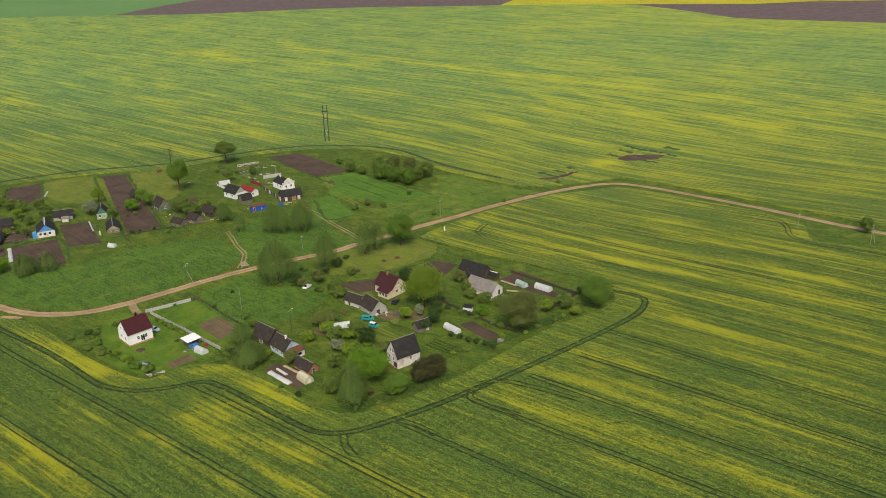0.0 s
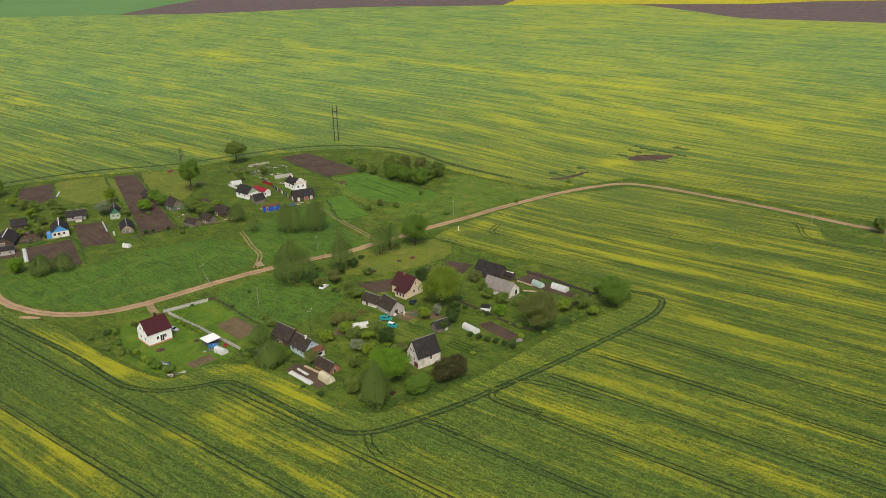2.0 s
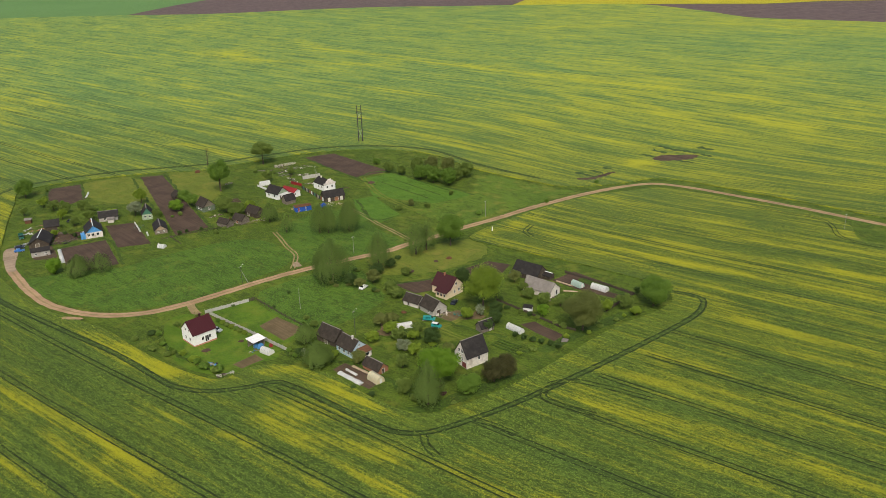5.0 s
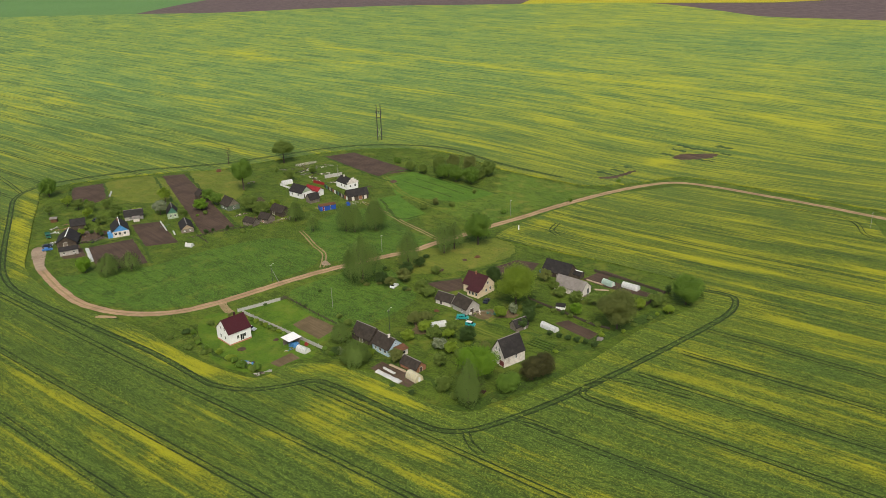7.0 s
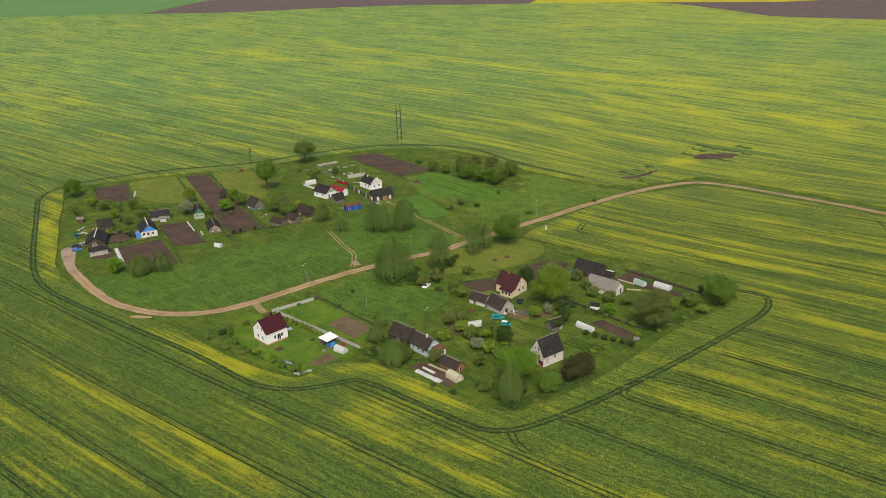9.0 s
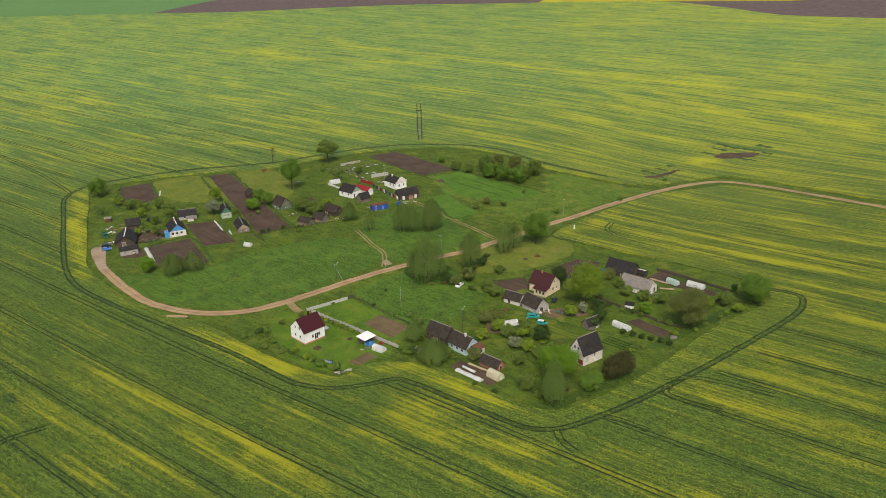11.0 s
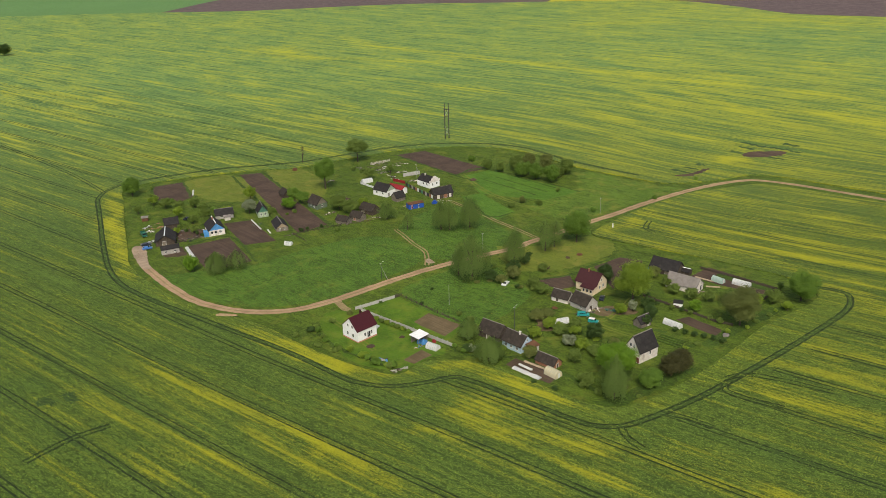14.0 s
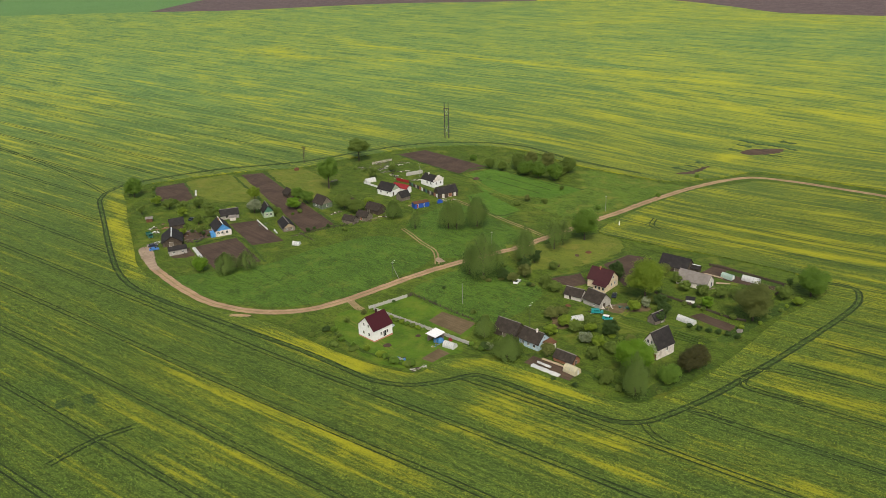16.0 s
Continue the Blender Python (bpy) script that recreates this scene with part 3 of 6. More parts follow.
bloom(100, 231, 121, 214, 4, 0.65)
bloom(102, 238, 125, 223, 3, 0.55)
bloom(79, 270, 99, 254, 4, 0.65)
bloom(99, 254, 129, 231, 4, 0.7)
bloom(110, 257, 133, 238, 3, 0.5)
bloom(78, 300, 103, 278, 4, 0.75)
bloom(102, 280, 139, 251, 3.5, 0.75)
bloom(64, 303, 81, 284, 4, 0.6)
bloom(99, 290, 120, 274, 3.5, 0.6)
bloom(121, 277, 143, 259, 3.5, 0.7)
bloom(44, 331, 83, 299, 3.5, 0.8)
bloom(83, 302, 118, 279, 3.5, 0.7)
bloom(107, 306, 149, 272, 4, 0.75)
bloom(35, 341, 77, 320, 3.5, 0.8)
bloom(73, 323, 105, 301, 4, 0.8)
bloom(119, 311, 141, 293, 4.5, 0.85)
bloom(66, 372, 104, 348, 4, 0.75)
bloom(88, 365, 129, 336, 4, 0.8)
bloom(114, 347, 142, 325, 4, 0.7)
bloom(131, 313, 149, 297, 4, 0.9)
bloom(119, 326, 136, 310, 4, 0.6)
bloom(53, 355, 87, 339, 4, 0.7)
bloom(86, 335, 116, 317, 4, 0.7)
bloom(51, 341, 78, 320, 3.5, 0.7)
bloom(145, 303, 164, 291, 4, 0.7)
bloom(142, 282, 156, 274, 4, 0.6)
bloom(157, 363, 157, 348, 4, 0.8)
bloom(24, 363, 51, 341, 4, 0.7)
bloom(38, 383, 69, 370, 4, 0.6)
bloom(75, 392, 108, 372, 4, 0.7)
bloom(105, 381, 127, 366, 3.5, 0.6)
bloom(88, 416, 110, 399, 4, 0.5)
bloom(62, 417, 81, 427, 3, 0.6)
bloom(117, 404, 144, 377, 3.5, 0.5)
bloom(9, 371, 26, 391, 3, 0.4)
# dark bands
bloom(3, 192, 15, 182, 9, -0.3)
bloom(55, 208, 63, 202, 6, -0.3)
bloom(72, 240, 86, 229, 7, -0.35)
bloom(94, 269, 114, 253, 5, -0.45)
bloom(113, 257, 133, 240, 3, -0.45)
bloom(85, 284, 101, 271, 5, -0.4)
bloom(75, 314, 107, 287, 3, -0.4)
bloom(107, 290, 149, 259, 2.5, -0.4)
bloom(47, 313, 67, 300, 4, -0.4)
bloom(160, 340, 175, 313, 7, -0.35)
bloom(120, 367, 128, 354, 5, -0.4)
bloom(-258, 330, -196, 288, 10, -0.2)
bloom(-189, 288, -152, 264, 8, -0.3)
bloom(-218, 244, -208, 238, 9, -0.45)
bloom(-226, 242, -206, 237, 7, -0.6)
bloom(-111, 228, -93, 214, 9, -0.3)
bloom(-97, 231, -83, 226, 7, -0.3)
bloom(-99, 208, -81, 191, 10, -0.25)
bloom(-98, 222, -77, 209, 8, -0.35)
bloom(-3, 205, 19, 182, 10, -0.25)
bloom(-28, 206, -8, 197, 8, -0.3)
bloom(-89, 198, -72, 181, 8, -0.25)
# far field; the swale and ridges are drawn as bloom tone on flat land
bloom(-450, 737, -360, 669, 10, 0.9)
bloom(-358, 665, -291, 609, 8, 0.7)
bloom(-425, 684, -355, 634, 7, 0.7)
bloom(-349, 771, -280, 706, 7, 0.6)
bloom(-376, 579, -286, 526, 12, 0.3)
bloom(-304, 509, -272, 487, 7, 0.6)
bloom(-512, 961, -514, 1073, 15, 0.5)
bloom(-534, 1096, -413, 1120, 22, 0.6)
bloom(-416, 1132, -179, 1104, 25, 0.5)
bloom(-272, 923, -191, 855, 16, 0.8)
bloom(-191, 855, -65, 810, 12, 0.6)
bloom(-179, 963, -65, 855, 14, 0.5)
bloom(-283, 718, -200, 652, 7, 0.5)
bloom(-199, 624, -132, 577, 7, 0.55)
bloom(-214, 559, -139, 499, 7, 0.5)
bloom(-155, 575, -99, 538, 7, 0.5)
bloom(-284, 576, -247, 542, 8, 0.4)
bloom(-65, 848, 45, 773, 10, 0.8)
bloom(-4, 799, 107, 711, 9, 0.7)
bloom(98, 712, 174, 658, 9, 0.7)
bloom(109, 663, 145, 584, 8, 0.6)
bloom(174, 658, 248, 602, 8, 0.55)
bloom(21, 605, 52, 575, 9, 0.5)
bloom(183, 580, 227, 552, 10, 0.7)
bloom(165, 596, 190, 579, 8, 0.5)
bloom(-61, 596, 11, 537, 6, 0.5)
bloom(-54, 563, 13, 501, 5, 0.5)
bloom(82, 1033, 192, 1042, 20, 0.45)
bloom(305, 1036, 426, 958, 20, 0.5)
bloom(-8, 1090, 66, 1012, 20, 0.3)
bloom(85, 487, 103, 490, 9, 0.9)
bloom(96, 481, 99, 469, 7, 0.8)
bloom(125, 437, 158, 411, 6, 0.7)
bloom(-5, 473, 24, 452, 5, 0.5)
bloom(112, 468, 152, 442, 7, 0.4)
bloom(-127, 743, -59, 684, 7, 0.4)
bloom(-432, 882, -285, 743, 10, -0.55)
bloom(-373, 796, -255, 660, 8, -0.5)
bloom(-248, 616, -197, 569, 6, -0.6)
bloom(-530, 907, -432, 826, 9, -0.45)
bloom(-338, 624, -314, 604, 6, -0.5)
bloom(-648, 1157, -490, 985, 30, -0.35)
bloom(57, 801, 103, 736, 9, -0.75)
bloom(8, 714, 54, 654, 7, -0.6)
bloom(50, 680, 76, 633, 6, -0.6)
bloom(59, 536, 95, 511, 10, -0.3)
bloom(91, 434, 107, 447, 5, -0.3)
bloom(214, 598, 256, 612, 8, -0.3)
bloom(281, 679, 279, 659, 6, -0.5)
bloom(-192, 780, -106, 715, 12, -0.3)
bloom(-330, 482, -264, 439, 10, -0.25)
bloom(-288, 393, -239, 360, 12, -0.3)
bloom(-293, 442, -253, 402, 9, -0.25)

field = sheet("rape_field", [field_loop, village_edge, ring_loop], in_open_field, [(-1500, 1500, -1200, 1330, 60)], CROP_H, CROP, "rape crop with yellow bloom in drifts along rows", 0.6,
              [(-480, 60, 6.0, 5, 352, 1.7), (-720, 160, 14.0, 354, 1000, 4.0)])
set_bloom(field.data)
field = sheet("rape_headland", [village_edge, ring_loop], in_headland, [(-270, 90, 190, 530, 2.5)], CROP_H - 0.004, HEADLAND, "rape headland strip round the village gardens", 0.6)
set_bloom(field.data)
# far fields
patch("far_cereal_field", [(-1500, 1331), (-693, 1319), (-484, 1307), (-446, 1434), (-330, 1700), (-300, 2300), (-1500, 2300)], 0.3, CEREAL, "smooth green field of young cereal", 80, True)
patch("far_ploughed_field", [(-483, 1307), (-349, 1293), (-200, 1313), (-100, 1317), (0, 1301), (87, 1291), (112, 1352), (160, 1440), (300, 1700), (200, 2300), (-300, 2300), (-330, 1700), (-446, 1434)], 0.3, FARSOIL, "bare brown ploughed field", 80, True)
patch("far_rape_field", [(90, 1292), (183, 1278), (270, 1257), (432, 1216), (516, 1226), (800, 1190), (1500, 1190), (1500, 2300), (200, 2300), (300, 1700), (160, 1440), (112, 1352)], 0.35, BLOOM, "bright yellow rape field", 80, True)
patch("far_bare_field", [(271, 1254), (334, 1146), (362, 1077), (440, 1027), (507, 991), (900, 765), (1500, 425), (1500, 1188), (800, 1188), (516, 1224), (432, 1214)], 0.3, FARSOIL, "bare brown ploughed field", 80, True)

# wheel tracks of the sprayer: flat dark ribbons, groove shade put in their colour
road_line = spline([(-211, 343), (-207, 336), (-201.5, 328.5), (-190, 314), (-176, 300), (-161, 292), (-148, 290), (-136, 292), (-125, 298), (-115, 305), (-104, 313), (-92, 321), (-80, 328), (-60, 338), (-48, 344), (-38, 352), (-27, 360), (-12, 372), (4, 384), (20, 398), (39, 414), (58, 429), (76, 440), (94, 445), (112, 435), (134, 414), (155, 392), (174, 370), (194, 350), (240, 307), (290, 262)], 2.5)


def track_pair(line, gap=1.0):
    return [shifted(line, -gap), shifted(line, gap)]


def clipped(line, keep):
    xs, ys = np.array([p.x for p in line]), np.array([p.y for p in line])
    ok, runs, run = keep(xs, ys), [], []
    for p, k in zip(line, ok):
        if k:
            run.append(p)
        elif run:
            runs.append(run)
            run = []
    return [r for r in runs + [run] if len(r) > 2]


tracks = []
for line in (ring_a, ring_n, spline([(-420, 605), (-366, 549), (-330, 514), (-291, 475), (-262, 441)]),
             spline([(-26, 194), (-29, 199), (-30, 205)], 1), spline([(-4, 203), (-10, 208), (-15, 211)], 1), spline([(20, 211.5), (10, 218), (6, 223), (9, 228)], 1),
             spline([(17, 357), (15, 364), (19, 373)], 1), spline([(130, 398), (143, 384), (153, 376), (155, 364), (152, 350), (158, 338), (180, 324), (230, 282)]),
             spline([(8, 229), (16, 231), (27, 226), (38, 219)], 2), spline([(-198, 197), (-189, 208), (-180, 214)], 1)):
    tracks.append([run for half in track_pair(line, 0.95) for run in clipped(half, in_field)])
offsets = [1, 23, 45, 67.4, 88.3, 110, 132.6, 155.6, 177.2, 198.7, 219, 239, 272.5] + [294, 315.7, 337]
for k, off in enumerate(offsets):
    wander = random.Random(k)
    bend = wander.uniform(-3, 3)
    line = []
    for s in np.arange(-900, 900, 6.0):
        side = off + 0.5 * math.sin(s / 47 + k) + bend * (s / 500) ** 2
        line.append(ROW_DIR * s + ROW_NORMAL * side)
    tracks.append([run for half in track_pair(line, 0.95) for run in clipped(half, in_open_field)])
for k, pair in enumerate(tracks):
    far = k >= 10 and offsets[k - 10] > 250
    ribbon("sprayer_track", pair, 0.5 if far else 0.72 if k < 2 else 0.85 if k == 9 else 0.55, CROP_H + 0.06, WEAK if far else TRACK, "dark sprayer wheel tracks pressed through the rape", 0.3)
ribbon("pressed_strip", clipped(ring_a, in_field) + clipped(ring_n, in_field), 2.4, CROP_H + 0.03, PRESSED, "darker rape pressed down along the headland tracks", 0.25)

# wet hollows where the crop failed
patch("bare_hollow", [(105, 494), (112, 502), (126, 502), (134, 500), (127, 493), (113, 490)], CROP_H + 0.05, BED, "bare brown hollow in the rape", 4, False, 0.7)
blot = random.Random(9)
for k, (x, y, l) in enumerate(((112, 511, 15), (122, 514, 20), (131, 508, 16), (141, 515, 16), (103, 503, 12), (138, 500, 12), (118, 519, 12), (58, 462, 16), (66, 468, 13), (74, 476, 10), (-205, 228, 12), (-198, 230, 9), (122, 488, 14))):
    ring = [Vector((x, y)) + ROW_DIR * (l * 0.5 * math.cos(a) * blot.uniform(0.5, 1.1)) + ROW_NORMAL * (2.6 * math.sin(a) * blot.uniform(0.4, 1.2)) for a in np.linspace(0, 2 * math.pi, 11, endpoint=False)]
    patch("stunted_patch", [tuple(v) for v in ring], CROP_H + 0.03 + 0.002 * k, WEAK, "dark stunted patch in the rape", 3, False, 0.9)
patch("bare_rill", [(52, 452), (62, 457), (72, 466), (77, 468), (70, 460), (60, 451)], CROP_H + 0.05, BED, "bare brown rill in the rape", 4, False, 0.7)

ribbon("road", [road_line], 3.7, 0.06, ROAD, "sandy dirt road through the fields", 0.12)
ribbon("road_crown", [road_line], 0.6, 0.075, RUT, "browner crown between the road ruts", 0.5)
ribbon("verge", [shifted(road_line[70:], 3.2), shifted(road_line[70:], -3.2)], 2.4, 0.03, VERGE, "grassy verges beside the dirt road", 0.4)
lane = spline([(-86, 329), (-86, 336), (-87, 344), (-92, 353), (-97, 364), (-101, 372)], 2)
ribbon("lane", [shifted(lane, -0.75), shifted(lane, 0.75)], 0.6, 0.05, RUT, "two sandy ruts of a grassy lane", 0.35)
lane = spline([(-37, 356), (-45, 368), (-53, 379), (-61, 392), (-67, 400), (-74, 410)], 2)
ribbon("lane", [shifted(lane, -0.8), shifted(lane, 0.8)], 0.65, 0.05, RUT, "two sandy ruts of a farm lane", 0.35)
lane = spline([(-121, 299), (-119, 295), (-116, 291)], 2)
ribbon("lane", [lane], 3.0, 0.045, RUT, "trodden earth drive to the white house", 0.25)
patch("road_end", [(-220, 357.5), (-218.5, 361), (-215, 360.5), (-211, 351), (-207.6, 341.4), (-204, 334), (-208, 334.5), (-212, 341), (-216.5, 349)], 0.08, GRAVEL, "pale gravel turning place at the road's end", 3, False, 0.3)

patch("sand_patch", [(-165, 286), (-158, 285.5), (-158, 287), (-164.5, 288)], CROP_H + 0.05, ROAD, "bare sandy patch at the field corner", 3)
patch("lane_mouth", [(-86.3, 335), (-85, 335.8), (-83.4, 333.2), (-82.5, 331), (-86, 331)], 0.072, GRAVEL, "pale gravel at the mouth of the lane", 3)
farm_lane = spline([(-66.6, 455), (-57, 428), (-49, 414), (-40, 402), (-34, 396)], 2)
ribbon("farm_lane", [shifted(farm_lane, -1.0), shifted(farm_lane, 1.0)], 0.9, 0.08, HAY, "pale dry ruts between the green plots", 0.5)
for off in (9, 18, 27):
    seam = [Vector((-62 + off * 0.75 + k * 2.3, 440 + off * 0.5 - k * 2.6)) for k in range(12)]
    ribbon("plot_furrow", [seam], 0.9, 0.075, WEEDS, "dark furrow between strips of young crop", 0.6)
for trail in ([(-25, 270), (-19, 264), (-13, 259)], [(-36, 266), (-30, 270), (-20, 274), (-8, 290)], [(-122, 284), (-116, 276), (-104, 258)]):
    trail = spline(trail, 2)
    ribbon("trodden_path", [shifted(trail, -0.7), shifted(trail, 0.7)], 0.6, 0.07, HAY, "trodden wheel marks in the grass", 0.6)
for edge in ([(-127, 277), (-118, 262), (-104, 250), (-95, 243)], [(-79, 260), (-70, 251), (-56, 249)], [(-56, 249), (-40, 234), (-30, 220)], [(-46, 279), (-34, 266), (-24, 256), (-14, 248)], [(-30, 283), (-14, 268), (-2, 262)], [(0, 250), (18, 258), (44, 276)], [(-223, 457), (-212, 431)], [(-198, 466), (-150, 374)], [(-181, 471), (-133, 382)], [(-147, 371), (-133, 379), (-120, 378)],
             [(-238, 450), (-230, 426), (-212, 420), (-190, 400)], [(-198, 358), (-178, 369), (-160, 338)], [(-106, 499), (-71, 454), (-58, 440)], [(-70, 454), (-52, 464), (-6, 420)], [(-125, 445), (-112, 436), (-104, 448)], [(-66, 415), (-56, 385), (-44, 390)], [(-43, 310), (-27, 314), (-18, 322), (-5, 331)]):
    line = spline(edge, 2)
    ribbon("weed_strip", [[p + Vector((random.uniform(-.5, .5), random.uniform(-.5, .5))) for p in line]], 1.3, 0.085, WEEDS, "dark strip of tall weeds along a plot edge", 0.7)

# ---- plots and lawns of the village ----
patch("meadow", [(-200, 322), (-176, 331), (-160, 335), (-138, 352), (-112, 364), (-92, 350), (-89, 333), (-106, 316), (-120, 304), (-137, 296), (-150, 294), (-162, 296), (-178, 305)], 0.04, MEADOW, "rough green meadow inside the road's bend")
patch("meadow", [(-100, 372), (-92, 352), (-86, 336), (-70, 336), (-50, 345), (-40, 355), (-50, 368), (-60, 385), (-72, 402), (-90, 392)], 0.035, MEADOW, "rough green meadow beside the lanes")
patch("light_meadow", [(-36, 398), (-14, 378), (10, 395), (30, 411), (50, 427), (38, 434), (20, 445), (4, 456), (-5, 440), (-8, 421)], 0.033, LIGHT_MEADOW, "light green meadow with dry yellowish spots", 5, False, 1.0)
patch("paddock", [(-96, 304), (-84, 318), (-62, 330), (-52, 312), (-46, 296), (-60, 278), (-74, 276)], 0.04, MEADOW, "rough green paddock with tall grass")
patch("lawn", [(-113, 292), (-97, 301), (-73.5, 273), (-79, 261)], 0.045, LAWN, "bright mown lawn inside the fence", 5, True)
patch("yard", [(-126, 283), (-114, 290), (-79, 259), (-86, 250.5), (-95, 243), (-113, 252.5)], 0.045, LAWN, "green mown yard round the white house", 5)
patch("orchard_grass", [(-58, 240), (-46, 228), (-36, 219), (-28, 217), (-18, 222), (-4, 232), (10, 246), (-6, 252), (-30, 262), (-46, 258)], 0.045, GRASS, "lush green orchard grass", 5)
patch("hay_meadow", [(-223, 457), (-197, 466), (-172, 427), (-188, 420), (-209, 431)], 0.05, HAY, "pale dry grass plot", 5, False, 0.7)
patch("hay_meadow", [(-179, 472), (-158, 473), (-140, 440), (-150, 414)], 0.05, HAY, "pale dry grass plot", 5, False, 0.7)
patch("hay_meadow", [(-55, 346), (-36, 346), (-12, 356), (-4, 348), (-6, 336), (-20, 324), (-36, 318), (-50, 322)], 0.05, HAY, "pale short grass by the road", 5, False, 0.7)
patch("green_plot", [(-66, 452), (-51, 462), (-7, 420), (-26, 407), (-58, 420)], 0.05, SPROUT, "bright green plot of young crop", 5, True)
patch("green_plot", [(-68, 416), (-58, 421), (-43, 391), (-53, 380), (-63, 388)], 0.05, SPROUT, "bright green plot of young crop", 5, True)
MOWN = [[(-113, 292), (-97, 301), (-73.5, 273), (-79, 261)], [(-124, 282), (-114, 289), (-80, 259), (-87, 252), (-95, 245), (-112, 254)]]
PLOTS = [[(-239, 449), (-223, 457), (-211, 431), (-216, 422), (-229, 427)], [(-185, 387), (-172, 391), (-155.5, 362), (-169, 358)], [(-196, 358), (-178, 368), (-162, 339), (-179, 330)],
                      [(-194, 468), (-182, 470), (-134, 381), (-147, 372)], [(-106, 498), (-88, 506), (-52, 465), (-70, 455)], [(-91, 279.5), (-85.5, 286.4), (-73.6, 274.6), (-79.5, 266.6)],
                      [(-42, 309), (-28, 313), (-27, 303), (-34, 300)], [(-17, 321), (-4, 330), (5, 326), (-2, 312), (-13, 299)], [(4, 271), (9, 273), (18, 262), (14, 258)],
                      [(20, 309), (30, 317), (50, 295), (45, 289), (36, 294), (28, 300)], [(-88, 257), (-84, 253), (-90, 247), (-94, 250)]]
for corners in PLOTS:
    weedy = corners[0] in ((-91, 279.5), (-88, 257))
    patch("ploughed_plot", corners, 0.07, PALE_SOIL if weedy else SOIL, "pale weedy dug garden plot" if weedy else "bare brown dug garden plot", 5, True)
patch("vegetable_bed", [(-59.7, 243.4), (-56, 247.5), (-42.6, 236), (-47.2, 230.3)], 0.07, BED, "brown earth of vegetable beds", 4, True)
for i in range(4):
    a = 0.45 * i
    bed = bmesh.new()
    box(bed, 0, 0, 0.1, 9.0, 0.8, 0.24)
    ob = mesh_object("garden_bed", bed, WEEDS)
    x, y = -6.4 + 1.55 * i * 0.66, 252.6 + 1.55 * i * 0.75
    ob.matrix_basis = pose(x + 2.6, y + 1.2, ground_z(x, y) + 0.02, 0, 0, -42)
    tagged(ob, "raised earth bed with green seedlings", "garden bed", "raised beds")


patch("muddy_yard", [(-206, 380), (-193, 379.3), (-189.6, 371.5), (-194, 368.5), (-200.5, 366.7), (-203, 372)], 0.06, BED, "trampled brown mud between house and barn", 3, False, 0.6)
patch("muddy_yard", [(-203, 361), (-199.5, 360.5), (-193, 349.5), (-197, 346), (-203, 347.5)], 0.06, BED, "trampled brown mud before the low shed", 3, False, 0.6)
patch("earth_bed", [(-133.5, 420.7), (-128.7, 423.3), (-126, 414), (-130.8, 409.5)], 0.06, SOIL, "small dug brown bed among the gardens", 3, False, 0.4)
patch("earth_bed", [(-46, 267.5), (-45.2, 276.6), (-40.4, 276.3), (-39.4, 266.5)], 0.06, PALE_SOIL, "brown trodden earth by the orchard greenhouse", 3, False, 0.8)
patch("muddy_yard", [(-24, 279.5), (-17, 284), (-10, 282), (-9, 277), (-17, 276), (-24, 276)], 0.06, PALE_SOIL, "trodden earth littered with scrap by the barn", 3, False, 0.8)
# dark belts: weeds, with the shade under trees and crop edge painted in
patch("shaded_weeds", [(-35.3, 218.6), (-28, 216.2), (-20, 220.6), (-5.6, 230), (1, 236), (-4, 236.5), (-12, 231.5), (-22, 225), (-30, 221)], 0.09, WEEDS, "dark belt of tall weeds and painted shade at orchard edge", 3, False, 0.7)
patch("shaded_weeds", [(10, 250), (22, 259), (36, 270), (46, 277), (42, 279), (30, 271), (16, 260), (8, 253)], 0.09, WEEDS, "dark belt of tall weeds and painted shade along the rape", 3, False, 0.7)
patch("garden_bed", [(31, 307), (34, 309.5), (47.5, 296), (44.5, 293.5)], 0.078, WEEDS, "green rows of seedlings on the brown plot", 3, False, 0.5)


# ---- plants that stand out of the crop and the grass ----
def tuft_sheet(name, x, y, base, size, material, label, seed, high=0.6):
    """Many small upright leaf blades, too many to count."""
    rng = np.random.default_rng(seed)
    n = len(x)
    z = np.array([ground_z(a, b) for a, b in zip(x.tolist(), y.tolist())]) + base
    a = rng.uniform(0, 2 * math.pi, n)
    side = np.stack([np.cos(a), np.sin(a), 0 * a], 1) * (size * rng.uniform(0.5, 1.2, n))[:, None]
    lean = np.stack([rng.normal(size=n) * 0.5, rng.normal(size=n) * 0.5, np.ones(n)], 1) * (size * high * rng.uniform(0.4, 1.4, n))[:, None]
    pos = np.stack([x, y, z], 1)
    verts = np.stack([pos - side, pos + side, pos + side * 0.6 + lean, pos - side * 0.6 + lean], 1).reshape(-1, 3)
    me = quads_mesh(name, verts, material)
    return tagged(new(name, me), label, kind="stuff")


def quads_mesh(name, verts, material):
    n = len(verts) // 4
    me = bpy.data.meshes.new(name)
    me.vertices.add(4 * n)
    me.vertices.foreach_set("co", verts.astype(np.float32).ravel())
    me.loops.add(4 * n)
    me.loops.foreach_set("vertex_index", np.arange(4 * n, dtype=np.int32))
    me.polygons.add(n)
    me.polygons.foreach_set("loop_start", np.arange(0, 4 * n, 4, dtype=np.int32))
    me.update(calc_edges=True)
    me.materials.append(material)
    return me


def scattered(count, x0, x1, y0, y1, keep, seed):
    rng = np.random.default_rng(seed)
    x, y = rng.uniform(x0, x1, count), rng.uniform(y0, y1, count)
    ok = keep(x, y)
    return x[ok], y[ok]


